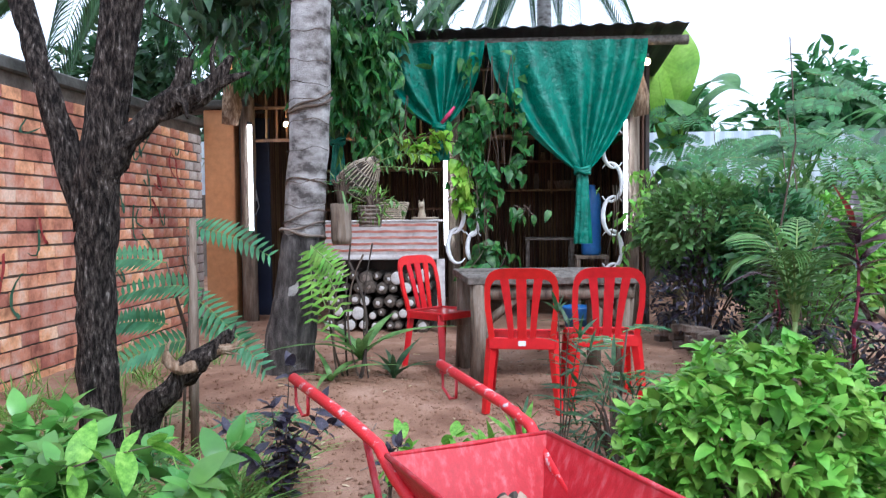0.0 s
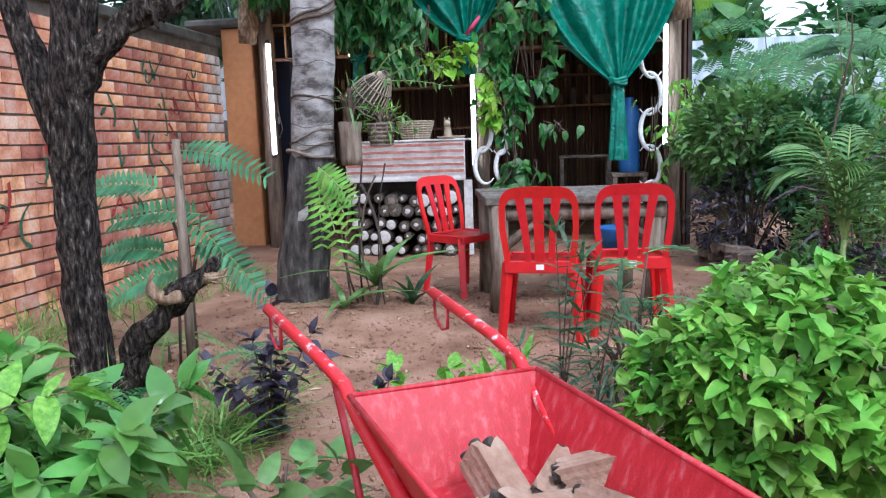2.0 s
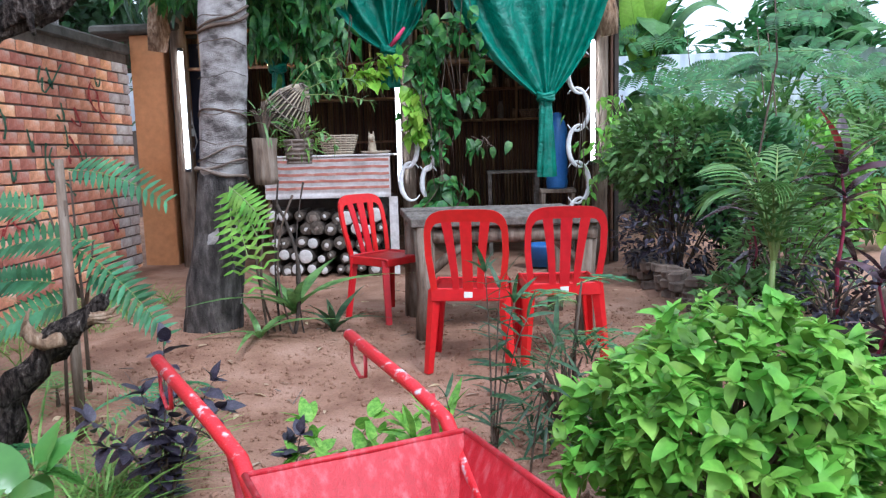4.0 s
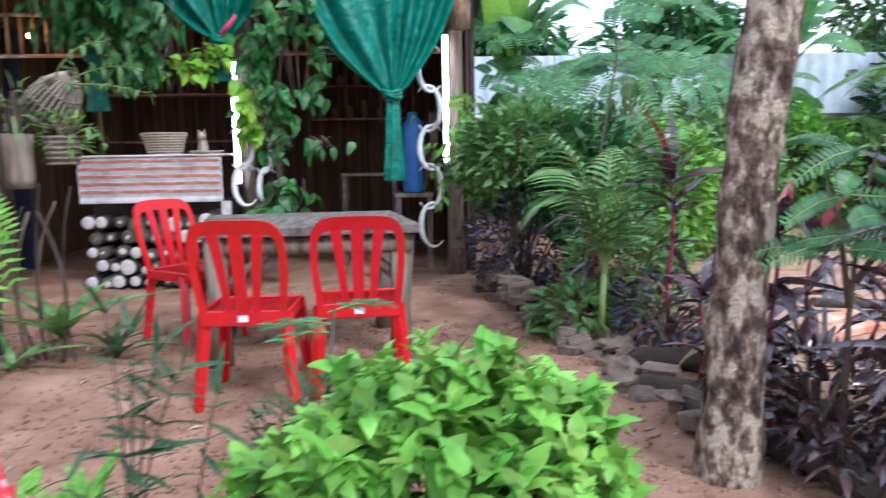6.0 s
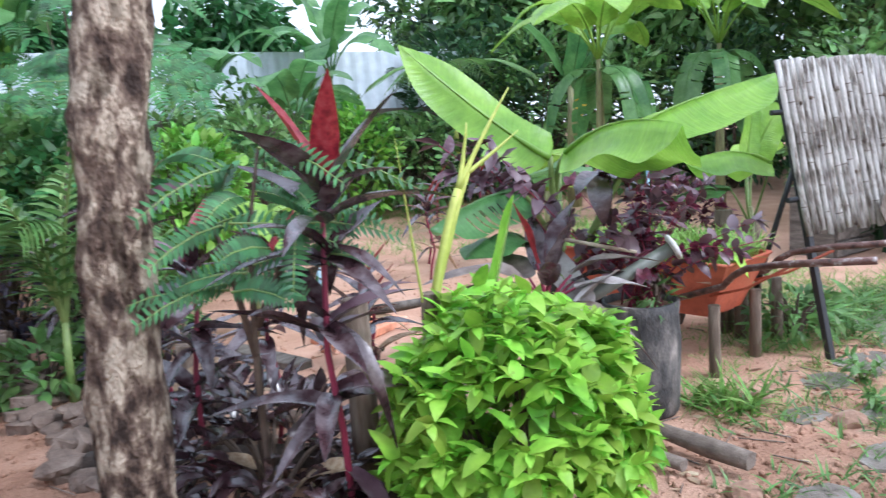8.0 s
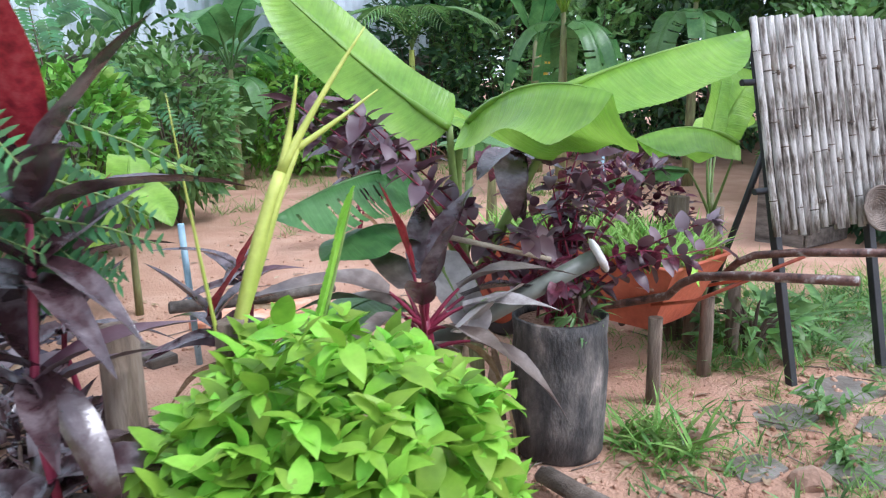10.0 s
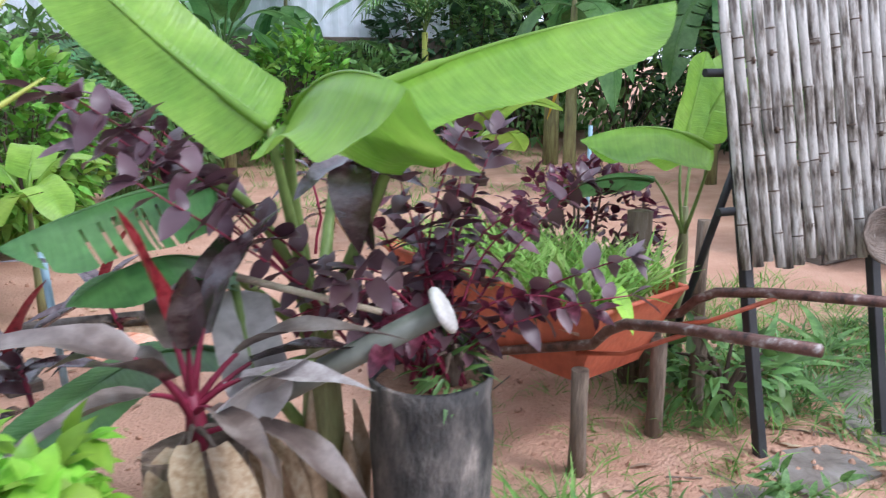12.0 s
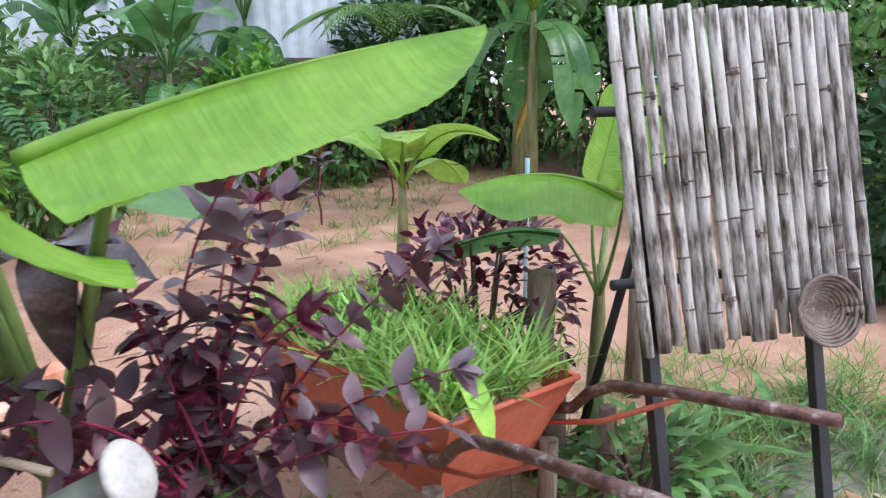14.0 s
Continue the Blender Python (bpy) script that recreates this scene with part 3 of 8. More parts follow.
# ---- curtains ----
def curtain(label, x0, x1, tx, tz, zt, zb, y, group):
    """A cloth hung from x0 to x1, gathered to a knot at tx, tz."""
    c = thing("curtain", label, "curtain", (0, 0, 0), group=group)
    bm = bmesh.new()
    nu, nv = 72, 26
    grid = []
    for j in range(nv + 1):
        v = j / nv
        row = []
        for i in range(nu + 1):
            u = i / nu
            g = v ** 1.55
            xa = x0 + (x1 - x0) * u
            xt = tx + (u - 0.5) * 0.14
            x = xa + (xt - xa) * g
            amp = 0.018 + 0.05 * math.sin(math.pi * min(1, v * 1.1)) * (1 - 0.4 * g)
            yy = y + amp * math.sin(u * 34 + 2.2 * math.sin(u * 7 + 1.3 * v)) - 0.04 * v + 0.015 * noise.noise(Vector((u * 9, v * 5, tx)))
            z = zt + (tz - zt) * v - 0.10 * math.sin(math.pi * v) * (0.5 + abs(u - 0.5))
            row.append(bm.verts.new((x, yy, z)))
        grid.append(row)
    for a, b in zip(grid, grid[1:]):
        for i in range(nu):
            bm.faces.new((a[i], a[i + 1], b[i + 1], b[i])).smooth = True
    part("cloth", bm, GREENC, c)
    bm = bmesh.new()
    nt_ = 30
    grid = []
    for j in range(12):
        v = j / 11
        row = []
        for i in range(nt_):
            th = 2 * math.pi * i / nt_
            r = (0.05 + 0.035 * v) * (1 + 0.22 * math.sin(th * 7 + 2 * v))
            row.append(bm.verts.new((tx + r * math.cos(th) * 0.95, y - 0.05 + r * math.sin(th) * 0.6, tz - 0.04 + (zb - tz + 0.04) * v)))
        grid.append(row)
    for a, b in zip(grid, grid[1:]):
        for i in range(nt_):
            bm.faces.new((a[i], a[(i + 1) % nt_], b[(i + 1) % nt_], b[i])).smooth = True
    part("tail", bm, GREENC, c)
    bm = bmesh.new()
    for k in range(3):
        a = [(tx + 0.068 * math.cos(t), y - 0.05 + 0.05 * math.sin(t), tz - 0.02 + 0.02 * k + 0.012 * math.sin(2 * t + k)) for t in (2 * math.pi * q / 16 for q in range(17))]
        sweep(bm, a, 0.02, 6)
    part("knot", bm, GREENC, c, smooth=True)
    return c


curtain("green satin curtain tied into a knot, with a long tail", 0.05, 1.62, 0.98, 1.60, 2.88, 0.88, 6.68, "green curtains of the shed")
cm = curtain("green satin curtain gathered to a knot, half hidden by vines", -1.15, 0.03, -0.42, 2.06, 2.9, 1.72, 6.66, "green curtains of the shed")
curtain("narrow green curtain bunched behind the palm trunk", -1.85, -1.2, -1.5, 1.95, 2.85, 1.5, 6.85, "green curtains of the shed")
bm = bmesh.new()
sweep(bm, [(-0.40, 6.56, 2.08), (-0.33, 6.55, 2.16), (-0.27, 6.56, 2.24)], [0.02, 0.022, 0.012], 6)
part("ribbon", bm, PINKC, cm, "pink ribbon at the knot")


# ---- chairs ----
def make_chair():
    """A moulded plastic chair with a slatted arched back; the seat faces +y."""
    c = thing("plastic_chair", "bright red moulded plastic chair with slatted back", "chair", group="red chairs round the table")
    bm = bmesh.new()
    n = 6
    grid = []
    for j in range(n + 1):
        v = j / n
        row = []
        for i in range(n + 1):
            u = i / n
            wd = 0.185 + 0.025 * v
            row.append(bm.verts.new(((u - .5) * 2 * wd, -0.17 + 0.37 * v, 0.44 - 0.014 * math.sin(math.pi * u) * math.sin(math.pi * v) - 0.02 * max(0, v - .8) * 5 * 0.5)))
        grid.append(row)
    for a, b in zip(grid, grid[1:]):
        for i in range(n):
            bm.faces.new((a[i], a[i + 1], b[i + 1], b[i])).smooth = True
    r = bmesh.ops.solidify(bm, geom=bm.faces[:], thickness=0.018)
    part("seat", bm, RED, c)
    bm = bmesh.new()
    box(bm, (-0.195, -0.182, 0.375), (0.195, -0.168, 0.445), bevel=0.005)
    box(bm, (-0.2, -0.175, 0.385), (-0.186, 0.19, 0.445), bevel=0.005)
    box(bm, (0.186, -0.175, 0.385), (0.2, 0.19, 0.445), bevel=0.005)
    box(bm, (-0.2, 0.19, 0.39), (0.2, 0.203, 0.44), bevel=0.005)
    part("apron", bm, RED, c)
    bm = bmesh.new()
    box(bm, (-0.022, -0.185, 0.395), (0.022, -0.183, 0.425))
    part("sticker", bm, WHITEP, c, "small white sticker")
    for sx in (-1, 1):
        for sy, ytop in ((-1, -0.15), (1, 0.17)):
            bm = bmesh.new()
            x0, y0 = sx * 0.178, ytop
            x1, y1 = sx * 0.215, ytop + sy * 0.05
            vs = []
            for k in range(5):
                t = k / 4
                wdt = 0.034 - 0.010 * t
                x, y, z = x0 + (x1 - x0) * t, y0 + (y1 - y0) * t, 0.43 * (1 - t)
                vs.append([bm.verts.new(p) for p in ((x - wdt, y - 0.006 * sy, z), (x - wdt * sx * 0 , y + sy * 0.022, z), (x + wdt, y - 0.006 * sy, z), (x + wdt * 0.8, y - 0.02 * sy, z), (x, y + 0.004 * sy, z), (x - wdt * 0.8, y - 0.02 * sy, z))])
            for a, b in zip(vs, vs[1:]):
                for q in range(6):
                    bm.faces.new((a[q], a[(q + 1) % 6], b[(q + 1) % 6], b[q]))
            bm.faces.new(vs[-1])
            bmesh.ops.recalc_face_normals(bm, faces=bm.faces[:])
            part("leg", bm, RED, c)

    def back(u, z):
        return Vector((u, -0.17 - 0.22 * (z - 0.43) - 0.05 * max(0, z - 0.43) ** 2 + 0.10 * u * u * 4 * 0.3, z))
    # arched outer frame
    bm = bmesh.new()
    outline = []
    for k in range(41):
        th = math.pi * k / 40
        u = -0.215 * math.cos(th)
        if abs(math.cos(th)) > 0:
            u = -0.212 * (abs(math.cos(th)) ** 0.45) * (1 if math.cos(th) > 0 else -1)
        z = 0.62 + 0.235 * (math.sin(th) ** 0.42)
        outline.append((u, z))
    left = [(-0.19 - 0.022 * t, 0.42 + 0.20 * t) for t in (0, .33, .66)]
    outline = left + outline + [(-u, z) for u, z in left[::-1]]
    sections = []
    for i, (u, z) in enumerate(outline):
        a = outline[max(0, i - 1)]
        b = outline[min(len(outline) - 1, i + 1)]
        d = Vector((b[0] - a[0], b[1] - a[1])).normalized()
        nrm = Vector((d.y, -d.x))
        wdt = 0.033 + 0.028 * max(0, (z - 0.75) / 0.1)
        p, q = back(u, z), back(u + nrm.x * wdt, z + nrm.y * wdt)
        off = Vector((0, -0.018, 0))
        sections.append([bm.verts.new(v) for v in (p, p + off, q + off * 0.6, q)])
    for a, b in zip(sections, sections[1:]):
        for k in range(4):
            bm.faces.new((a[k], a[(k + 1) % 4], b[(k + 1) % 4], b[k]))
    bmesh.ops.recalc_face_normals(bm, faces=bm.faces[:])
    part("back_frame", bm, RED, c)
    # slats
    for ub, ut, wb, wt_ in ((-0.062, -0.10, 0.017, 0.026), (0.0, 0.0, 0.026, 0.030), (0.062, 0.10, 0.017, 0.026)):
        bm = bmesh.new()
        secs = []
        for k in range(9):
            t = k / 8
            z = 0.43 + 0.385 * t
            u = ub + (ut - ub) * t ** 1.4
            wd = wb + (wt_ - wb) * t ** 1.5
            p = back(u, z)
            secs.append([bm.verts.new(v) for v in (p + Vector((-wd, 0, 0)), p + Vector((wd, 0, 0)), p + Vector((wd, -0.011, 0)), p + Vector((-wd, -0.011, 0)))])
        for a, b in zip(secs, secs[1:]):
            for k in range(4):
                bm.faces.new((a[k], a[(k + 1) % 4], b[(k + 1) % 4], b[k]))
        bmesh.ops.recalc_face_normals(bm, faces=bm.faces[:])
        part("slat", bm, RED, c)
    return c


chair = make_chair()
chair.matrix_basis = pose(0.335, 3.62, 0.005, 0, 0, -3)
copy_thing(chair, pose(0.815, 3.75, 0.0, 0, 0, 4))
copy_thing(chair, pose(-0.27, 4.84, 0.0, 0, 0, -128))

# ---- table ----
table = thing("wooden_table", "heavy weathered plank table on log legs", "table", (0.0, 0, 0))
A, Bk = Vector((-0.02, 4.05, 0)), Vector((1.13, 4.12, 0))
side = Vector((-0.17, 0.95, 0))
for k in range(5):
    bm = bmesh.new()
    o = A + side * (k / 5.0)
    o2 = Bk + side * (k / 5.0)
    g = side / 5.0 * 0.965
    lo, hi = 0.70, 0.75 + rng.uniform(-.003, .003)
    ps = [o, o2, o2 + g, o + g]
    b0 = [bm.verts.new((p.x, p.y, lo)) for p in ps]
    b1 = [bm.verts.new((p.x, p.y, hi)) for p in ps]
    bm.faces.new(b0[::-1])
    bm.faces.new(b1)
    for q in range(4):
        bm.faces.new((b0[q], b0[(q + 1) % 4], b1[(q + 1) % 4], b1[q]))
    bmesh.ops.bevel(bm, geom=bm.edges[:], offset=0.006, segments=1, affect="EDGES")
    part("plank", bm, WOOD, table)
for a, b in ((A + Vector((0.05, 0.08, 0)), Bk + Vector((-0.05, 0.08, 0))), (A + side + Vector((0.1, -0.1, 0)), Bk + side + Vector((-0.05, -0.1, 0)))):
    bm = bmesh.new()
    sweep(bm, [(a.x, a.y, 0.64), (b.x, b.y, 0.64)], 0.05, 6)
    part("apron", bm, WOODV, table)
for p, q in ((A, (0.07, 0.08)), (Bk, (-0.12, 0.1)), (A + side, (0.1, -0.1)), (Bk + side, (-0.06, -0.1))):
    bm = bmesh.new()
    x, y = p.x + q[0], p.y + q[1]
    sweep(bm, [(x, y, -0.04), (x + .01, y, 0.3), (x, y, 0.7)], [0.065, 0.06, 0.066], 9, lump=0.6, seed=int(x * 50))
    part("leg", bm, WOODV, table, smooth=True)
bm = bmesh.new()
sweep(bm, [(A.x + .1, A.y + .1, 0.42), (A.x + .42, A.y + .12, 0.68)], 0.03, 7)
part("brace", bm, WOODV, table)
bm = bmesh.new()
sweep(bm, [(Bk.x - .1, Bk.y + .1, 0.42), (Bk.x - .38, Bk.y + .12, 0.68)], 0.03, 7)
part("brace", bm, WOODV, table)

# ---- wheelbarrow with broken hollow bricks ----
def wheelbarrow(name_label, paint, tube_mat, handle_mat, loops=True, w=0.24, z0=0.52, wf=0.30, zf=0.56, ln=0.95, hx=0.285, hy=0.645, hz=0.605, skew=0.0, tube=0.019):
    """Local frame: handles towards +y, wheel towards -y, rim of the rear edge at y=0."""
    w_ = thing("wheelbarrow", name_label, "wheelbarrow")
    bm = bmesh.new()
    rim = [(-w, 0.0, z0), (w, 0.0, z0), (wf, -ln, zf), (-wf, -ln, zf)]
    bot = [(-0.17, -0.12, 0.26), (0.17, -0.12, 0.26), (0.17, -0.62, 0.26), (-0.17, -0.62, 0.26)]
    R_ = [bm.verts.new(p) for p in rim]
    B_ = [bm.verts.new(p) for p in bot]
    bm.faces.new(B_)
    for q in range(4):
        bm.faces.new((R_[q], R_[(q + 1) % 4], B_[(q + 1) % 4], B_[q]))
    bmesh.ops.recalc_face_normals(bm, faces=bm.faces[:])
    bmesh.ops.subdivide_edges(bm, edges=bm.edges[:], cuts=3, use_grid_fill=True)
    for v in bm.verts:
        v.co += 0.004 * noise.noise_vector(v.co * 7)
    bmesh.ops.solidify(bm, geom=bm.faces[:], thickness=0.004)
    part("tray", bm, paint, w_)
    bm = bmesh.new()
    loop = rim + [rim[0]]
    for a, b in zip(loop, loop[1:]):
        sweep(bm, [a, b], 0.008, 6)
    part("rim", bm, tube_mat, w_)
    for sx in (-1, 1):
        bm = bmesh.new()
        sweep(bm, [(sx * 0.10, -0.9, 0.2), (sx * 0.2, -0.45, 0.27), (sx * 0.245, -0.02, 0.43), (sx * 0.248, 0.03, z0 - 0.035), (sx * 0.254, 0.09, z0 + 0.002), (sx * 0.264 + skew * 0.3, 0.25, z0 + 0.02 + (hz - z0 - 0.02) * 0.25), (sx * hx + skew, hy, hz)], tube, 10)
        part("handle", bm, handle_mat, w_, "chipped painted tube handle", smooth=True)
        bm = bmesh.new()
        if loops:
            sweep(bm, [(sx * (hx - .002) + skew, hy - .025, hz - .015), (sx * (hx - .002) + skew, hy - .03, hz - .085), (sx * (hx - .005) + skew * .95, hy - .095, hz - .115), (sx * (hx - .008) + skew * .9, hy - .145, hz - .10), (sx * (hx - .008) + skew * .9, hy - .15, hz - .03)], 0.006, 6)
            part("grip_loop", bm, tube_mat, w_)
        bm = bmesh.new()
        if not loops:
            continue
        sweep(bm, [(sx * 0.265, 0.2, 0.52), (sx * 0.24, 0.08, 0.25), (sx * 0.23, -0.05, 0.0), (sx * 0.2, -0.3, 0.0), (sx * 0.19, -0.42, 0.26)], 0.011, 8)
        part("leg", bm, tube_mat, w_, smooth=True)
    m = Matrix.Translation((0, -1.0, 0.19)) @ Matrix.Rotation(radians(90), 4, "Y")
    bm = bmesh.new()
    revolve(bm, [(0.13, -0.035), (0.17, -0.04), (0.19, -0.02), (0.19, 0.02), (0.17, 0.04), (0.13, 0.035)], 28, m)
    wheel = part("wheel", bm, BLACKM, w_)
    bm = bmesh.new()
    revolve(bm, [(0.02, -0.06), (0.02, -0.02), (0.13, -0.03), (0.13, 0.03), (0.02, 0.02), (0.02, 0.06)], 20, m)
    part("rim_disc", bm, tube_mat, wheel)
    return w_


barrow = wheelbarrow("red wheelbarrow with chipped handles, loaded with broken bricks", REDP, REDP, REDCHIP, w=0.262, z0=0.487, wf=0.25, zf=0.486, ln=0.9, hx=0.286, hy=0.69, hz=0.585, skew=-0.08)
barrow.matrix_basis = pose(0.136, 1.235, 0.0, 0, 0, 28.8)
barrow2 = wheelbarrow("orange-red wheelbarrow planted with feathery green herbs", RUST, RUST, STEEL, False, hy=0.60, tube=0.0155)
barrow2.matrix_basis = pose(4.79, 2.63, 0.0, 0, 0, 190) @ Matrix.Diagonal((0.86, 1.0, 0.98, 1))

for sx in (-1, 1):
    bm = bmesh.new()
    sweep(bm, [(sx * .205, -.10, .37), (sx * .235, .08, .43), (sx * .262, .27, .545)], .007, 6)
    part("brace", bm, RUST, barrow2, "thin rusty brace rod", smooth=True)

# ---- trees ----
def trunk_tree(label, limbs, material, sides=14, lump=0.35):
    t = thing("tree", label, "tree")
    for k, (pts, radii) in enumerate(limbs):
        bm = bmesh.new()
        fine_p, fine_r = [], []
        for i in range(len(pts) - 1):
            a, b = Vector(pts[i]), Vector(pts[i + 1])
            for q in range(4):
                u = q / 4
                fine_p.append(a.lerp(b, u) + 0.008 * noise.noise_vector(a.lerp(b, u) * 6))
                fine_r.append(radii[i] + (radii[i + 1] - radii[i]) * u)
        fine_p.append(Vector(pts[-1]))
        fine_r.append(radii[-1])
        sweep(bm, fine_p, fine_r, sides, lump=lump, seed=k)
        part("trunk" if k == 0 else "limb", bm, material, t, smooth=True)
    return t


dk = Vector((-1.585, 2.27, 0.065))
DKS = 0.944
trunk_tree("dark-barked forked tree trunk with rough bark", [
    ([dk + Vector(p) * DKS for p in ((0.02, 0, -0.2), (0.0, 0, 0.45), (0.0, 0, 0.95), (0.03, 0, 1.36), (0.12, 0, 1.9), (0.2, 0.05, 2.6), (0.25, 0.1, 3.6))], [0.094, 0.079, 0.076, 0.088, 0.086, 0.08, 0.07]),
    ([dk + Vector(p) * DKS for p in ((-0.02, 0, 1.12), (-0.12, 0.02, 1.45), (-0.28, 0.05, 1.9), (-0.42, 0.1, 2.3), (-0.5, 0.1, 3.2))], [0.065, 0.055, 0.05, 0.045, 0.04]),
    ([dk + Vector(p) * DKS for p in ((0.04, 0, 1.34), (0.17, 0.0, 1.53), (0.29, 0.03, 1.65), (0.40, 0.06, 1.72), (0.48, 0.08, 1.75))], [0.062, 0.054, 0.048, 0.058, 0.05]),
    ([dk + Vector(p) * DKS for p in ((0.37, 0.06, 1.72), (0.43, 0.06, 1.82), (0.445, 0.06, 1.91))], [0.042, 0.032, 0.03]),
    ([dk + Vector(p) * DKS for p in ((0.42, 0.08, 1.70), (0.49, 0.10, 1.75), (0.58, 0.12, 1.835), (0.64, 0.12, 1.93))], [0.05, 0.044, 0.032, 0.012]),
    ([dk + Vector(p) * DKS for p in ((0.51, 0.10, 1.76), (0.62, 0.12, 1.82), (0.72, 0.14, 1.855))], [0.026, 0.02, 0.006]),
    ([dk + Vector(p) * DKS for p in ((0.40, 0.02, 1.72), (0.46, 0.0, 1.69), (0.475, -0.01, 1.62))], [0.022, 0.014, 0.006]),
    ([dk + Vector(p) * DKS for p in ((0.44, 0.06, 1.90), (0.49, 0.04, 1.96), (0.43, 0.03, 2.05), (0.30, 0.03, 2.12))], [0.006, 0.004, 0.004, 0.003]),
    ([dk + Vector(p) * DKS for p in ((0.56, 0.1, 1.83), (0.55, 0.1, 1.93), (0.58, 0.1, 2.02))], [0.014, 0.009, 0.005]),
], BARKD, 24, 0.5)
palm_p = [(-1.30, 4.15, -0.1), (-1.25, 4.12, 0.3), (-1.16, 4.08, 0.8), (-1.09, 4.02, 1.3), (-1.045, 3.98, 1.9), (-1.02, 3.95, 2.6), (-1.0, 3.95, 3.6)]
palm_tree = trunk_tree("coconut palm trunk with grey ringed bark bound with rope", [(palm_p, [0.165, 0.155, 0.14, 0.134, 0.134, 0.128, 0.12])], PALMBARK, 24, 0.14)
bm = bmesh.new()
base_p = [Vector(p) for p in ((-1.30, 4.15, -0.1), (-1.25, 4.12, 0.3), (-1.205, 4.10, 0.55), (-1.16, 4.08, 0.80), (-1.123, 4.045, 1.07))]
fine_p = [a.lerp(b, q / 5) for a, b in zip(base_p, base_p[1:]) for q in range(5)] + [base_p[-1]]
sweep(bm, fine_p, [0.184 - 0.036 * min(1, i / 14) - (0.018 if i == len(fine_p) - 1 else 0.006 if i > len(fine_p) - 3 else 0) for i in range(len(fine_p))], 24, lump=0.07, seed=9)
part("root_flare", bm, PALMDARK, palm_tree, "dark cracked lower trunk", smooth=True)
tk = Vector((2.172, 2.56, 0))
peel_tree = trunk_tree("peeling pale and brown tree trunk beside the path", [
    ([tk + Vector(p) for p in ((-0.05, 0, -0.1), (-0.03, 0, 0.4), (-0.01, 0, 0.9), (0.02, 0.0, 1.25), (0.065, 0.01, 1.6), (0.13, 0.02, 2.4), (0.2, 0.05, 3.4))], [0.105, 0.092, 0.088, 0.095, 0.088, 0.082, 0.075])], BARKP, 26, 0.3)


# ---- leafy shrubs ----
def shrub(label, centre, rx, ry, rz, count, size, material, seed, ratio=0.5, z0=None, group="", droop=0.3, shell=0.55, name="shrub", twig=TWIG, hang=0.0, sprig=0):
    """Twigs from the base and a crown of many separate leaves, denser near its skin, of uneven outline."""
    rng_ = random.Random(seed)
    s = thing(name, label, "shrub", (0, 0, 0), group=group)
    cx, cy, cz = centre
    bm = bmesh.new()
    base = Vector((cx, cy, (cz - rz) if z0 is None else z0))
    for k in range(14):
        d = Vector((rng_.gauss(0, 1), rng_.gauss(0, 1), abs(rng_.gauss(0.3, 0.8)))).normalized()
        e = Vector((cx + d.x * rx * .85, cy + d.y * ry * .85, cz + d.z * rz * .8))
        sweep(bm, bezier(base, (base + e) / 2 + Vector((0, 0, 0.12)), e, 4), [0.012, 0.010, 0.008, 0.006, 0.003], 5, cap=False)
    part("branchwork", bm, twig, s, kind="stuff")
    ms = []
    while len(ms) < count:
        d = Vector((rng_.gauss(0, 1), rng_.gauss(0, 1), rng_.gauss(0, 1))).normalized()
        lump = 1 + 0.22 * noise.noise(d * 2.3 + Vector((seed, 0, 0))) + 0.10 * noise.noise(d * 5.1 + Vector((0, seed, 0)))
        r = (shell + (1 - shell) * rng_.random() ** 0.5) * lump
        p = Vector((cx + d.x * rx * r, cy + d.y * ry * r, cz + d.z * rz * r))
        if p.z < 0.03:
            continue
        out = (d + Vector((rng_.gauss(0, .6), rng_.gauss(0, .6), rng_.gauss(0.15, .5) - hang))).normalized()
        if not sprig:
            ms.append(aim(p, out, rng_.gauss(0, 0.5), size * rng_.uniform(0.6, 1.2)))
            continue
        # a shoot: leaves in a whorl round its axis, small ones at the tip
        u_, full = out.orthogonal().normalized(), size * rng_.uniform(0.75, 1.15)
        v_, turn_ = out.cross(u_), rng_.uniform(0, 6.28)
        for k in range(sprig):
            th = turn_ + 2 * math.pi * k / sprig + rng_.uniform(-.25, .25)
            ms.append(aim(p - out * (0.25 * full * (k % 2)), (u_ * math.cos(th) + v_ * math.sin(th)) * 0.9 + out * rng_.uniform(.2, .7), rng_.gauss(0, 0.25), full * rng_.uniform(.75, 1.1)))
        for k in (0, 1):
            th = turn_ + math.pi * k
            ms.append(aim(p + out * (.15 * full), (u_ * math.cos(th) + v_ * math.sin(th)) * 0.5 + out, 0, full * .5))
    part("foliage", leaves_mesh("leaves", leaf_shape(1, ratio, 6, 0.25, droop, tip=0.8, wave=0.12), ms, material), material, s, kind="stuff")
    return s


shrub("rounded bright green leafy shrub", (1.11, 1.72, 0.33), 0.44, 0.42, 0.37, 5600, 0.074, L_BUSH, 11, 0.6, hang=0.0, shell=0.55, droop=0.35, sprig=4)
shrub("rounded lime-green leafy shrub", (3.04, 2.08, 0.36), 0.36, 0.36, 0.385, 4200, 0.078, L_LIME, 12, 0.58, hang=0.0, droop=0.35, sprig=4)


# ---- plants with large leaves ----
def leaf_part(parent, mesh, m, name="leaf", label=""):
    ob = new(name, mesh)
    ob.parent = parent
    ob.matrix_basis = m
    return tagged(ob, label)


def leaf_data(name, shape, material):
    return leaves_mesh(name, shape, [Matrix.Identity(4)], material)


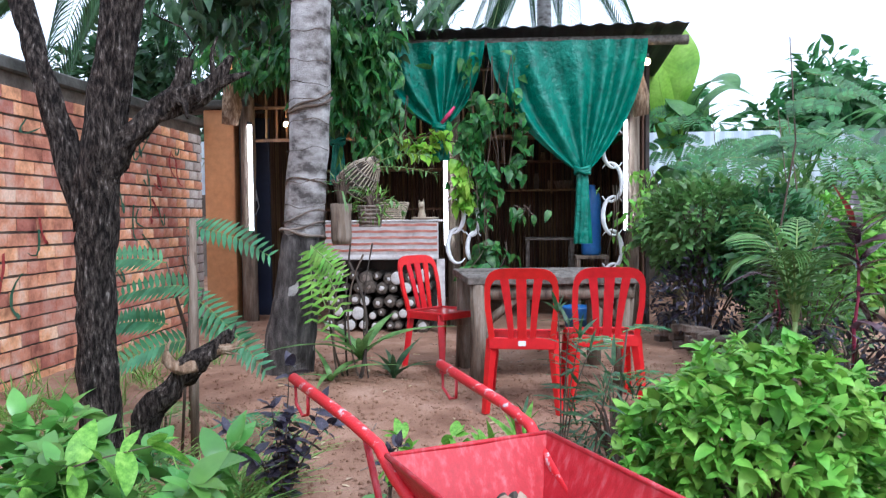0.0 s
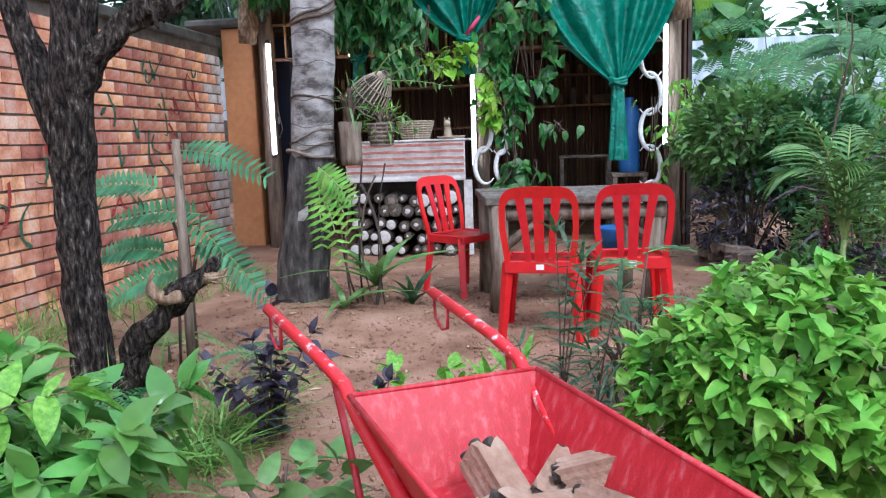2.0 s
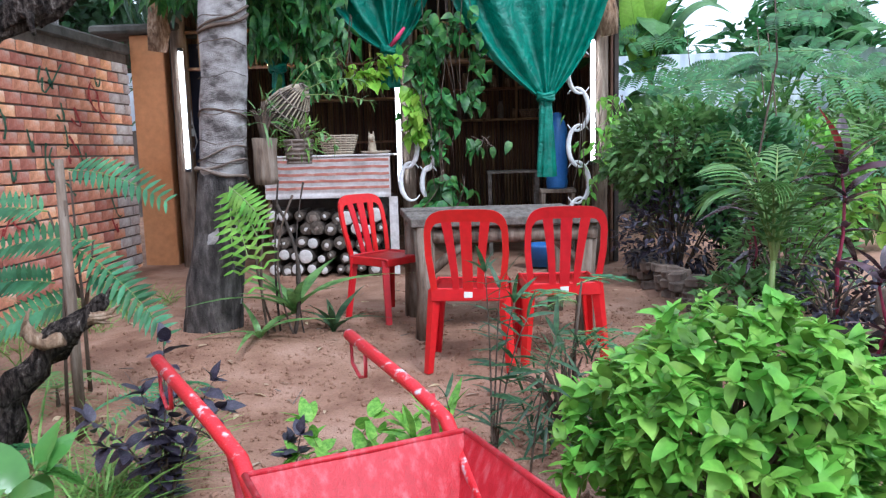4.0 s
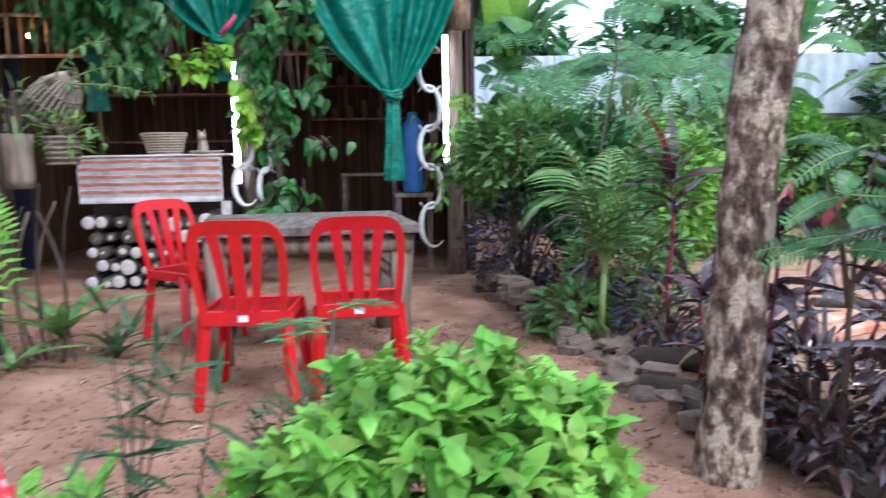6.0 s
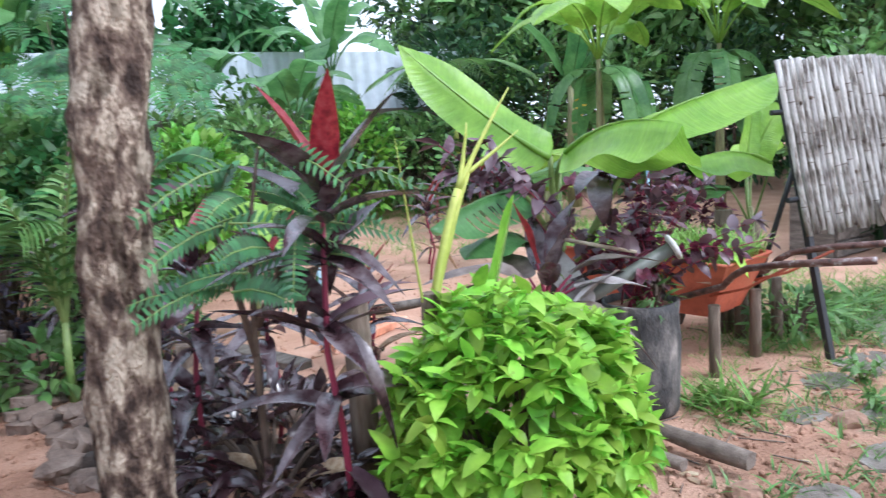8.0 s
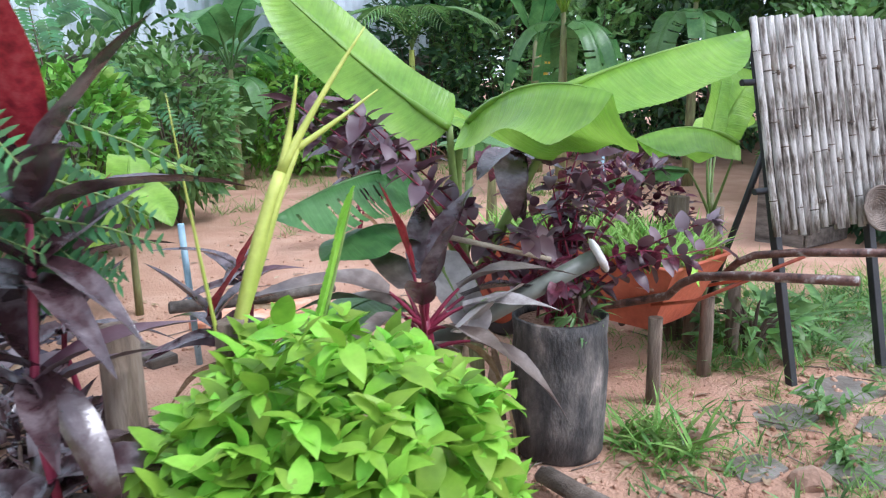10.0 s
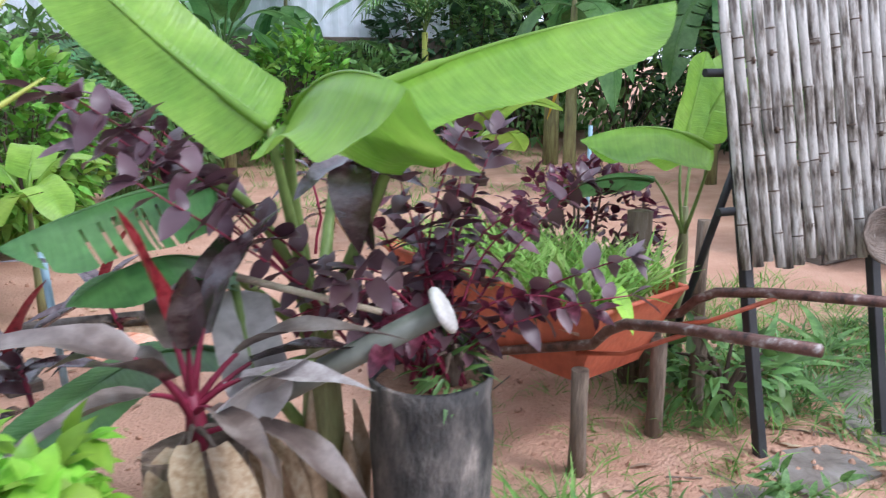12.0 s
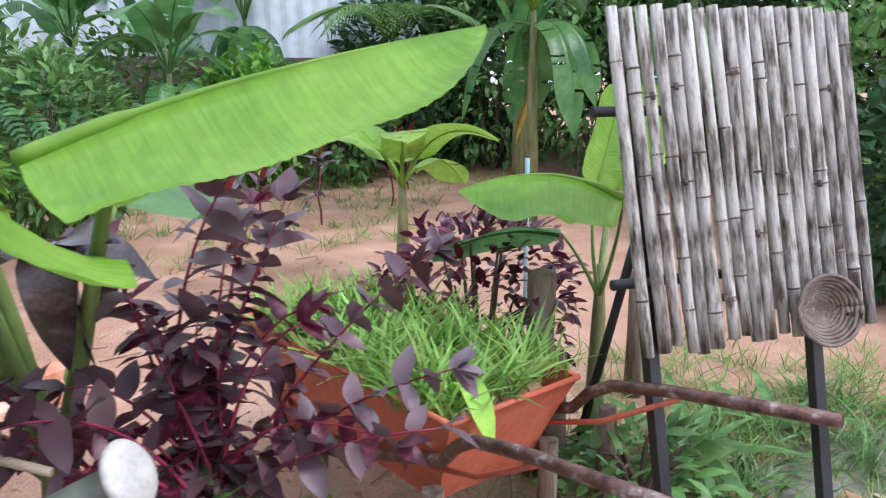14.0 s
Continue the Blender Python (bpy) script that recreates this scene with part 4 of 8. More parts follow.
def banana_leaf(parent, base, mid, tip, width, material, fold=0.25, roll=0.0, tears=0, seed=0, petiole=0.12, label="", blunt=False, lop=1.0):
    """A long blade along a curved midrib; fold lifts (+) or lowers (-) its two halves; tears split the edge."""
    rng_ = random.Random(seed)
    n = 64
    pts = bezier(base, mid, tip, n)
    bm = bmesh.new()
    uvl = bm.loops.layers.uv.new("blade")
    where = {}
    rows = []
    m_across = 5
    for i, p in enumerate(pts):
        t = i / n
        d = (pts[min(i + 1, n)] - pts[max(i - 1, 0)]).normalized()
        sidev = d.cross(Vector((0, 0, 1)))
        sidev = sidev.normalized() if sidev.length > 1e-4 else Vector((1, 0, 0))
        sidev = Matrix.Rotation(roll, 3, d) @ sidev
        upv = sidev.cross(d)
        if t < petiole:
            hw = 0.012
        else:
            q = (t - petiole) / (1 - petiole)
            hw = width * 0.5 * min(1, (q / 0.10) ** 0.6 if q < 0.10 else 1) * (1 - (max(0, (q - 0.88) / 0.12) ** 2 * 0.4 if blunt else max(0, (q - 0.72) / 0.28) ** 2.2 * 0.97))
        row = []
        for k in range(-m_across, m_across + 1):
            u = k / m_across
            a = abs(u)
            wide = lop if u > 0 else 1.0
            lift = fold * hw * wide * a * (1.0 - 0.45 * a) + (0.0008 if i % 2 else -0.0008) * a + 0.03 * width * math.sin(t * 11 + (2 if u > 0 else 0) + seed) * a * a
            row.append(bm.verts.new(p + sidev * (hw * wide * u) + upv * lift))
            where[row[-1]] = (t - 0.06 * a, u)
        rows.append(row)
    split = {(rng_.randrange(int(n * 0.3), n - 4), rng_.choice((0, 1))) for _ in range(tears)}
    for i in range(n):
        for k in range(2 * m_across):
            side_ = 0 if k < m_across else 1
            edge = abs(k + 0.5 - m_across) > 1.0
            if (i, side_) in split and edge:
                continue
            f = bm.faces.new((rows[i][k], rows[i][k + 1], rows[i + 1][k + 1], rows[i + 1][k]))
            f.smooth = True
            for lp in f.loops:
                lp[uvl].uv = where[lp.vert]
    leaf = part("leaf", bm, material, parent, label)
    bm = bmesh.new()
    sweep(bm, [p - Vector((0, 0, 0.004)) for p in pts[::3]], [(0.014 if i < 6 else 0.009) * (1 - 0.85 * i / (len(pts[::3]) - 1)) for i in range(len(pts[::3]))], 6)
    part("midrib", bm, material if material in (L_BAN, L_BAN2) else STALK, leaf, smooth=True)
    return leaf


def banana_plant(label, foot, top, r, leaves, material, group="", seed=0):
    b = thing("banana_plant", label, "banana plant", (0, 0, 0), group=group)
    bm = bmesh.new()
    foot, top = Vector(foot), Vector(top)
    sweep(bm, [foot + Vector((0, 0, -0.05)), foot.lerp(top, 0.4), foot.lerp(top, 0.8), top + Vector((0, 0, 0.05))], [r, r * 0.85, r * 0.6, r * 0.35], 12, lump=0.2, seed=seed)
    part("stem", bm, BSTEM, b, smooth=True)
    for k, lf in enumerate(leaves):
        base, mid, tip, width = lf[:4]
        opts = dict(lf[4]) if len(lf) > 4 else {}
        m_ = opts.pop("material", material)
        banana_leaf(b, base, mid, tip, width, m_, seed=seed * 10 + k, **opts)
    return b


# bark plates on the peeling trunk
rng = random.Random(19)
for k in range(34):
    z = rng.uniform(.05, 2.3)
    a = rng.uniform(0, 6.28)
    hh, ww = rng.uniform(.03, .14), rng.uniform(.15, .5)
    bm = bmesh.new()
    rr = .089 + .006 * rng.random()
    grid = [[bm.verts.new((2.142 + .065 * max(0, z - .4) / 1.2 + (rr + .004 * noise.noise(Vector((i, j, k)))) * math.cos(a + ww * (i / 3 - .5) * (1 - .5 * abs(j / 4 - .5))), 2.56 + rr * math.sin(a + ww * (i / 3 - .5)), z + hh * (j / 4 - .5) * 2 + .012 * noise.noise(Vector((i * 2.1, k, 0))))) for i in range(4)] for j in range(5)]
    for r0, r1 in zip(grid, grid[1:]):
        for i in range(3):
            bm.faces.new((r0[i], r0[i + 1], r1[i + 1], r1[i]))
    bmesh.ops.solidify(bm, geom=bm.faces[:], thickness=.004)
    part("bark_plate", bm, BARKP, peel_tree)

# the banana by the path: a short stem, pale petioles fanning out, broad tented blades
def stalked_leaf(plant, foot, bend, base, mid, tip, width, material, join=None, thick=1.0, **opts):
    """A blade on a petiole that rises from foot over bend to the blade's base, or to a point further along it."""
    leaf = banana_leaf(plant, base, mid, tip, width, material, petiole=0.0, **opts)
    bm = bmesh.new()
    pts = bezier(foot, bend, join or base, 8)
    sweep(bm, pts, [r_ * thick for r_ in (0.024, 0.021, 0.018, 0.016, 0.014, 0.013, 0.012, 0.011, 0.010)], 9)
    part("petiole", bm, STALK, leaf, "pale green leaf stalk", smooth=True)
    return leaf


near_banana = banana_plant("young banana plant with broad bright green leaves", (3.87, 2.84, 0), (3.855, 2.80, 0.56), 0.07, [], L_BAN, seed=1)
f0 = Vector((3.855, 2.80, 0.50))
stalked_leaf(near_banana, f0, (3.93, 2.66, .85), (3.845, 2.46, 1.125), (4.10, 2.375, 1.24), (4.47, 2.285, 1.30), 0.265, L_BAN, join=Vector((3.965, 2.42, 1.155)), fold=-1.5, roll=-0.04, seed=10)
stalked_leaf(near_banana, f0, (3.80, 2.80, .80), (3.735, 2.72, 1.045), (3.60, 2.86, 1.16), (3.31, 3.06, 1.50), 0.225, L_BAN, fold=-0.45, roll=-0.9, seed=11)
stalked_leaf(near_banana, f0, (3.80, 2.84, .95), (3.76, 2.66, 1.06), (3.74, 2.40, 1.22), (3.755, 2.11, 1.14), 0.38, L_BAN, fold=-1.7, roll=0.05, seed=12, blunt=True, lop=0.62)
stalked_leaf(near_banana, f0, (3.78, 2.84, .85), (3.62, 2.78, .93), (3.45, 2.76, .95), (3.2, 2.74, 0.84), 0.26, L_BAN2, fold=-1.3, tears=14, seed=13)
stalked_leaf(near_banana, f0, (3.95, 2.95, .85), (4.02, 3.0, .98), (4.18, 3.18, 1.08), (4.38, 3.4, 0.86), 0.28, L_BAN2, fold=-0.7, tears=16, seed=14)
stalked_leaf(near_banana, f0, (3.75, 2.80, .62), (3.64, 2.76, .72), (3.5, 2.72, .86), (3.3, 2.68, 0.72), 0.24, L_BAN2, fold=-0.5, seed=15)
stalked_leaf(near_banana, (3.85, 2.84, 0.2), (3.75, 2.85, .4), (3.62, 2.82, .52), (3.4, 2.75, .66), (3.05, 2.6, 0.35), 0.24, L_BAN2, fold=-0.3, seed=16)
for k, (dx, dy, h_) in enumerate(((.06, -.03, .34), (-.05, -.05, .40), (.02, -.075, .28), (-.07, .02, .3))):
    bm = bmesh.new()
    sweep(bm, bezier((3.87 + dx * 1.25, 2.82 + dy * 1.25, -.03), (3.87 + dx * 1.4, 2.82 + dy * 1.4, h_ * .6), (3.87 + dx * 1.1, 2.82 + dy * 1.1, h_), 6), [.03, .03, .028, .024, .018, .012, .004], 8, lump=.8, seed=k)
    part("dead_sheath", bm, L_DRY, near_banana, "dry brown sheath round the stem", smooth=True)
# the banana behind the bamboo panel
far_stem = banana_plant("small banana plant behind the bamboo panel", (5.47, 3.14, 0), (5.44, 3.10, 0.6), 0.035, [], L_BAN, seed=2)
f1 = Vector((5.44, 3.10, 0.54))
stalked_leaf(far_stem, f1, (5.44, 3.0, .80), (5.34, 2.91, .895), (5.14, 2.97, 1.03), (4.90, 3.08, 0.93), 0.26, L_BAN, fold=-1.6, roll=0.1, thick=.38, seed=20)
stalked_leaf(far_stem, f1, (5.38, 3.1, .75), (5.43, 3.12, .88), (5.49, 3.14, 1.05), (5.575, 3.17, 1.22), 0.17, L_BAN, fold=0.2, roll=1.3, thick=.38, seed=21)
stalked_leaf(far_stem, f1, (5.45, 3.12, .75), (5.52, 3.14, .88), (5.62, 3.14, 1.1), (5.72, 3.1, 1.18), 0.20, L_BAN, fold=0.1, roll=1.2, thick=.38, seed=22)
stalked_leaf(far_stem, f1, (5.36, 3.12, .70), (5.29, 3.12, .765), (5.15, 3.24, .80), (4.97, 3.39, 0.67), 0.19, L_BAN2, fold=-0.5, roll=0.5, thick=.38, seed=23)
stalked_leaf(far_stem, f1, (5.6, 3.25, .80), (5.7, 3.3, .9), (5.95, 3.45, 1.1), (6.2, 3.5, 0.9), 0.24, L_BAN, fold=-0.5, thick=.38, seed=24)


def free_banana(label, x, y, h, spread, width, n, seed, material=L_BAN2, stem=0.065):
    rng_ = random.Random(seed)
    top = Vector((x, y, h * 0.62))
    lv = []
    for k in range(n):
        a = 2 * math.pi * (k + rng_.uniform(-.2, .2)) / n
        e = rng_.uniform(0.2, 1.0)
        d = Vector((math.cos(a), math.sin(a), 0)) * spread
        tip = top + d * rng_.uniform(0.7, 1.1) + Vector((0, 0, h * 0.38 * e - 0.25 * (1 - e)))
        mid = top + d * 0.35 + Vector((0, 0, h * (0.22 + 0.3 * e)))
        lv.append((top, mid, tip, width * rng_.uniform(.8, 1.1), dict(fold=rng_.uniform(-.7, .3), tears=rng_.choice((0, 3, 6)), roll=rng_.uniform(-.4, .4), petiole=0.2)))
    if h > 2:
        for k in range(5):
            a = 2 * math.pi * k / 5 + rng_.uniform(0, 1)
            d = Vector((math.cos(a), math.sin(a), 0)) * spread * .45
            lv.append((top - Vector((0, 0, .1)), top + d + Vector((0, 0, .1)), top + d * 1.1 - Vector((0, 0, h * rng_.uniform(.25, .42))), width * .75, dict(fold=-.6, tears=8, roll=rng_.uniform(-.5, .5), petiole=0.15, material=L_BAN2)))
    return banana_plant(label, (x, y, 0), top, stem, lv, material, group="banana plants of the yard", seed=seed)


banana_far = free_banana("banana plant beside the shed with upright leaves", 2.33, 8.6, 2.9, 0.9, 0.36, 7, 21)
banana_leaf(banana_far, (2.33, 8.6, 1.8), (2.3, 8.5, 2.3), (2.36, 8.5, 3.42), 0.46, L_BAN, fold=0.1, roll=1.57, seed=5)
banana_leaf(banana_far, (2.33, 8.6, 1.8), (2.15, 8.5, 2.3), (2.02, 8.4, 3.0), 0.36, L_BAN, fold=0.1, roll=1.4, seed=6)
free_banana("tall banana plant in the yard", 7.9, 6.8, 2.9, 1.25, 0.4, 9, 22, L_BAN)
free_banana("tall banana plant in the yard", 9.4, 6.4, 3.1, 1.3, 0.42, 9, 23, L_BAN)
free_banana("banana plant by the tin fence", 6.6, 11.0, 3.2, 1.1, 0.42, 8, 24)
free_banana("banana plant by the tin fence", 4.6, 10.6, 2.6, 1.1, 0.4, 8, 25)
free_banana("banana plant before the bushes", 5.35, 9.4, 2.1, 0.9, 0.36, 8, 29, L_BAN2, 0.07)
free_banana("low young banana plant on the sand", 5.85, 5.3, 1.0, 0.6, 0.26, 6, 26, L_BAN, 0.045)
free_banana("small banana sucker with rounded leaves", 3.3, 5.05, 0.85, 0.35, 0.2, 5, 27, L_BAN, 0.022)
yl = banana_plant("banana plant with one yellowed hanging leaf", (9.0, 8.5, 0), (9.0, 8.5, 1.6), 0.1, [
    ((9.08, 8.42, 1.62), (9.12, 8.3, 1.15), (8.78, 8.3, 0.55), 0.20, dict(fold=0.5, material=L_YEL, roll=0.9, petiole=0.0)),
    ((9.0, 8.5, 1.5), (9.3, 8.3, 2.6), (10.0, 8.0, 2.3), 0.4, dict(fold=-0.4)),
    ((9.0, 8.5, 1.5), (8.8, 8.6, 2.6), (8.2, 8.9, 2.6), 0.4, dict(fold=-0.4)),
    ((9.0, 8.5, 1.5), (9.0, 8.3, 2.4), (9.0, 7.9, 3.0), 0.4, dict(fold=0.2))], L_BAN2, seed=9)

# ---- ti plants ----
TI_LEAF = [leaf_data("ti_leaf", leaf_shape(1, 0.24, 7, 0.5, dr, tip=0.9, wave=0.15), mt) for dr, mt in ((0.15, L_TI), (0.45, L_TI), (0.8, L_TI), (0.12, L_TIRED), (0.6, L_DRY), (0.35, L_PURP))]


def ti_plant(label, x, y, z0, tiers, seed, stem=0.0075, top_red=True, dry=2, group="ti plants"):
    """tiers: (height, leaf length, leaf count, spread) from the bottom up, the last one the crown."""
    rng_ = random.Random(seed)
    t = thing("ti_plant", label, "ti plant", (x, y, z0), group=group)
    bm = bmesh.new()
    H = tiers[-1][0]
    path = [(0.02 * math.sin(k * 1.7 + seed), 0.02 * math.cos(k * 1.3), H * k / 5 - (0.03 if k == 0 else 0)) for k in range(6)]
    sweep(bm, path, [stem * 1.4, stem * 1.3, stem * 1.2, stem * 1.1, stem, stem * .7], 8)
    part("stem", bm, MAGST, t, "magenta stem", smooth=True)
    for j, (h, ln, cnt, spread) in enumerate(tiers):
        crown = j == len(tiers) - 1
        for k in range(cnt):
            a = 2.4 * k + rng_.uniform(-.3, .3) + j
            el = (0.25 + 0.95 * (k / cnt)) if crown else rng_.uniform(-0.35, 0.9)
            d = Vector((math.cos(a) * math.cos(el) * spread, math.sin(a) * math.cos(el) * spread, math.sin(el)))
            if crown and top_red and k >= cnt - (2 if seed == 31 else 1):
                me_ = TI_LEAF[3]
            elif j == 0 and k < dry:
                me_ = TI_LEAF[4]
            else:
                me_ = TI_LEAF[rng_.choice((0, 1, 1, 2, 5))]
            hh = h + rng_.uniform(-.06, .03) if not crown else h - 0.10 + 0.10 * k / cnt
            leaf_part(t, me_, aim(Vector((0.02 * math.sin(5 * hh / H * 1.7 + seed), 0, hh)), d, rng_.uniform(-.4, .4), ln * rng_.uniform(.8, 1.1)))
    return t


ti_plant("tall ti plant with dark bronze leaves and a red crown", 2.60, 2.26, 0.0, [(0.3, 0.26, 6, 1), (0.5, 0.26, 7, 1), (0.72, 0.27, 8, 1), (0.9, 0.26, 8, 1), (1.06, 0.34, 9, 0.7)], 31)
ti_plant("ti plant with drooping bronze leaves", 2.38, 2.78, 0.0, [(0.25, 0.26, 6, 1), (0.45, 0.26, 8, 1), (0.62, 0.27, 8, 1), (0.85, 0.26, 8, 1)], 32)
ti_plant("slim ti plant with a purple-red crown", 2.47, 4.1, 0.0, [(0.4, 0.22, 4, 1), (0.62, 0.24, 6, 1), (0.8, 0.26, 6, 1), (1.02, 0.34, 9, 0.7)], 33, stem=0.009)
ti_plant("low dark ti plant under the hedge", 2.2, 4.75, 0.0, [(0.2, 0.24, 6, 1), (0.4, 0.26, 7, 1), (0.72, 0.26, 8, 1)], 34, top_red=False)
ti_plant("low dark ti plant under the hedge", 2.35, 5.3, 0.0, [(0.3, 0.24, 6, 1), (0.75, 0.28, 9, 1)], 35, top_red=False)
ti_plant("dark ti plant among the logs", 2.42, 3.5, 0.0, [(0.2, 0.24, 6, 1), (0.5, 0.26, 9, 1)], 36, top_red=False)
ti_plant("ti plant behind the stones", 2.75, 3.2, 0.0, [(0.25, 0.24, 6, 1), (0.5, 0.28, 8, 1), (0.75, 0.28, 8, 1)], 37)
# the broad one on the stump: leaves on magenta stalks, dead ones hanging round its foot
rosette = thing("ti_plant", "broad bronze ti plant with magenta leaf stalks growing on a stump", "ti plant", (3.48, 2.47, 0.47), group="ti plants")
rng = random.Random(38)
BROAD = {key: [leaf_data("broad_leaf", leaf_shape(1, 0.29, 8, 0.4, dr, tip=0.9, wave=0.2), mt) for dr in drs] for key, mt, drs in
         (("red", L_TIRED, (.05, .2)), ("dark", L_TI, (.15, .4)), ("bronze", L_BRONZE, (.3, .6)), ("pale", L_PALE, (.3, .6)), ("dry", L_DRY, (.5, 1.0)))}
for k, (key, az, el, stalk, ln) in enumerate((("red", 150, 74, .14, .28), ("dark", 20, 68, .14, .30), ("dark", 262, 62, .13, .26), ("bronze", 168, 32, .14, .34), ("bronze", 205, 12, .10, .32), ("bronze", 335, 34, .14, .32),
                                              ("pale", 322, 14, .12, .28), ("dark", 352, 16, .14, .30), ("bronze", 285, 5, .08, .26), ("bronze", 90, 35, .14, .36), ("dark", 60, 45, .16, .34), ("bronze", 120, 20, .12, .34), ("dark", 235, 36, .16, .30),
                                              ("dry", 250, -30, .07, .26), ("dry", 285, -35, .08, .28), ("dry", 325, -25, .10, .32), ("dry", 215, -45, .05, .28), ("dry", 10, -35, .05, .28), ("dry", 270, -65, .04, .30), ("bronze", 320, -10, .12, .34))):
    d_ = Vector((math.cos(radians(az)) * math.cos(radians(el)), math.sin(radians(az)) * math.cos(radians(el)), math.sin(radians(el))))
    p0 = Vector((0, 0, .02 + .004 * (20 - k)))
    p1 = p0 + (d_ + Vector((0, 0, .45))).normalized() * stalk
    bm = bmesh.new()
    sweep(bm, bezier(p0, p0.lerp(p1, .5) + Vector((0, 0, .015)), p1, 4), [.008, .007, .006, .005, .004], 6, cap=False)
    part("leaf_stalk", bm, WICKERD if key == "dry" else MAGST, rosette, "" if key == "dry" else "magenta leaf stalk", smooth=True)
    leaf_part(rosette, BROAD[key][k % 2], aim(p1, d_, rng.uniform(-.35, .35), ln * .86), label={"pale": "silvery leaf underside", "dry": "dry tan hanging leaf", "red": "red young leaf"}.get(key, ""))
bm = bmesh.new()
sweep(bm, [(0, 0, -.03), (.005, 0, .06), (0, 0, .12)], [.022, .02, .012], 8)
part("stem", bm, MAGST, rosette, "magenta stem", smooth=True)
for k, (x, y) in enumerate(((3.2, 3.3), (3.5, 3.9), (4.9, 5.6), (5.3, 6.3), (7.2, 8.2), (6.2, 7.6), (7.9, 9.2))):
    ti_plant("ti plant in the yard with bronze leaves", x, y, 0.0, [(0.3, 0.26, 5, 1), (0.6 if k > 1 else 0.45, 0.28, 8, 1)], 40 + k)

# ---- stumps ----
def stump(x, y, h, r, seed, lean=0.0, label="weathered grey cut tree stump", mat_=WOODV, z0=-0.05):
    bm = bmesh.new()
    sweep(bm, [(0, 0, z0), (lean * 0.5, 0, h * 0.5), (lean, 0, h)], [r * 1.12, r, r * 0.95], 12, lump=0.4, seed=seed)
    ob = part("tree_stump", bm, mat_, None, smooth=False)
    ob.location = (x, y, 0)
    return tagged(ob, label, "stump")


stump(3.48, 2.47, 0.47, 0.10, 1, label="thick grey stump with torn bark")
stump(3.62, 2.62, 0.42, 0.07, 2)
stump(5.2, 3.09, 0.66, 0.045, 3, label="pale upright cut stump on sand")
stump(2.935, 2.32, 0.72, 0.032, 4, lean=0.0, label="thin brown broken stump by the path")
stump(2.75, 2.42, 0.72, 0.04, 5)
stump(5.15, 2.95, 0.45, 0.035, 6, label="short brown stake in the soil")
stump(2.55, 3.75, 0.35, 0.04, 7, label="short dark stake in the bed")
stump(5.9, 3.4, 0.5, 0.03, 8, label="short brown stake in the soil")
stump(4.58, 2.66, 0.33, 0.026, 9, label="thin wooden prop under the wheelbarrow")
stump(4.95, 2.72, 0.33, 0.026, 10, label="thin wooden prop under the wheelbarrow")
stump(5.2, 2.78, 0.34, 0.026, 11, label="thin wooden prop under the wheelbarrow")

# yellow-green palm shoot rising from the thin stump
shoot = thing("palm_shoot", "yellow-green split palm shoot on a broken stump", "palm")
fork = (3.07, 2.345, 1.0)
for a_, ctrl, e, r0, r1 in (((2.94, 2.33, .62), (2.99, 2.335, .84), fork, .020, .017), ((2.95, 2.34, .66), (3.02, 2.34, .86), (3.11, 2.35, 1.05), .014, .012),
                            (fork, (3.15, 2.35, 1.13), (3.275, 2.35, 1.285), .015, .002), (fork, (3.11, 2.36, 1.10), (3.122, 2.36, 1.19), .013, .003), ((3.10, 2.35, 1.04), (3.19, 2.345, 1.09), (3.295, 2.34, 1.158), .012, .002), ((2.92, 2.32, .62), (2.88, 2.31, .9), (2.85, 2.30, 1.16), .007, .001)):
    bm = bmesh.new()
    sweep(bm, bezier(a_, ctrl, e, 8), [.78 * (r0 + (r1 - r0) * q / 8) for q in range(9)], 7, lump=.35)
    part("stalk", bm, YSTALK, shoot, smooth=True)
banana_leaf(shoot, (3.05, 2.25, 0.55), (3.1, 2.22, 0.75), (3.16, 2.2, 0.98), 0.08, L_LIME, fold=0.6, seed=3)


# ---- feathery plants ----
def aim_up(p, d, up, s):
    """As aim(), with the blade's face turned towards up."""
    x = Vector(d).normalized()
    y = Vector(up).cross(x).normalized()
    z = x.cross(y)
    return Matrix(((x.x * s, y.x * s, z.x * s, p[0]), (x.y * s, y.y * s, z.y * s, p[1]), (x.z * s, y.z * s, z.z * s, p[2]), (0, 0, 0, 1)))


def pinnate(p, d, length, ll, n, out, droop=0.25, el=0.0, vee=0.15, up=None):
    """Leaflet matrices in two rows along a drooping rachis; returns its points."""
    p, d = Vector(p), Vector(d).normalized()
    pts = []
    sidev = d.cross(Vector(up or (0, 0, 1)))
    sidev = sidev.normalized() if sidev.length > 1e-3 else Vector((1, 0, 0))
    for i in range(n + 1):
        t = i / n
        q = p + d * (length * t) + Vector((0, 0, -droop * length * t * t))
        pts.append(q)
        if i == 0:
            continue
        s = ll * (0.55 + 0.45 * math.sin(math.pi * (0.15 + 0.8 * t)))
        for sg in (-1, 1):
            dd = sidev * sg + d * 0.45 + Vector((0, 0, vee - droop * t))
            out.append(aim_up(q, dd, up, s) if up else aim(q, dd, sg * 0.2, s))
    return pts


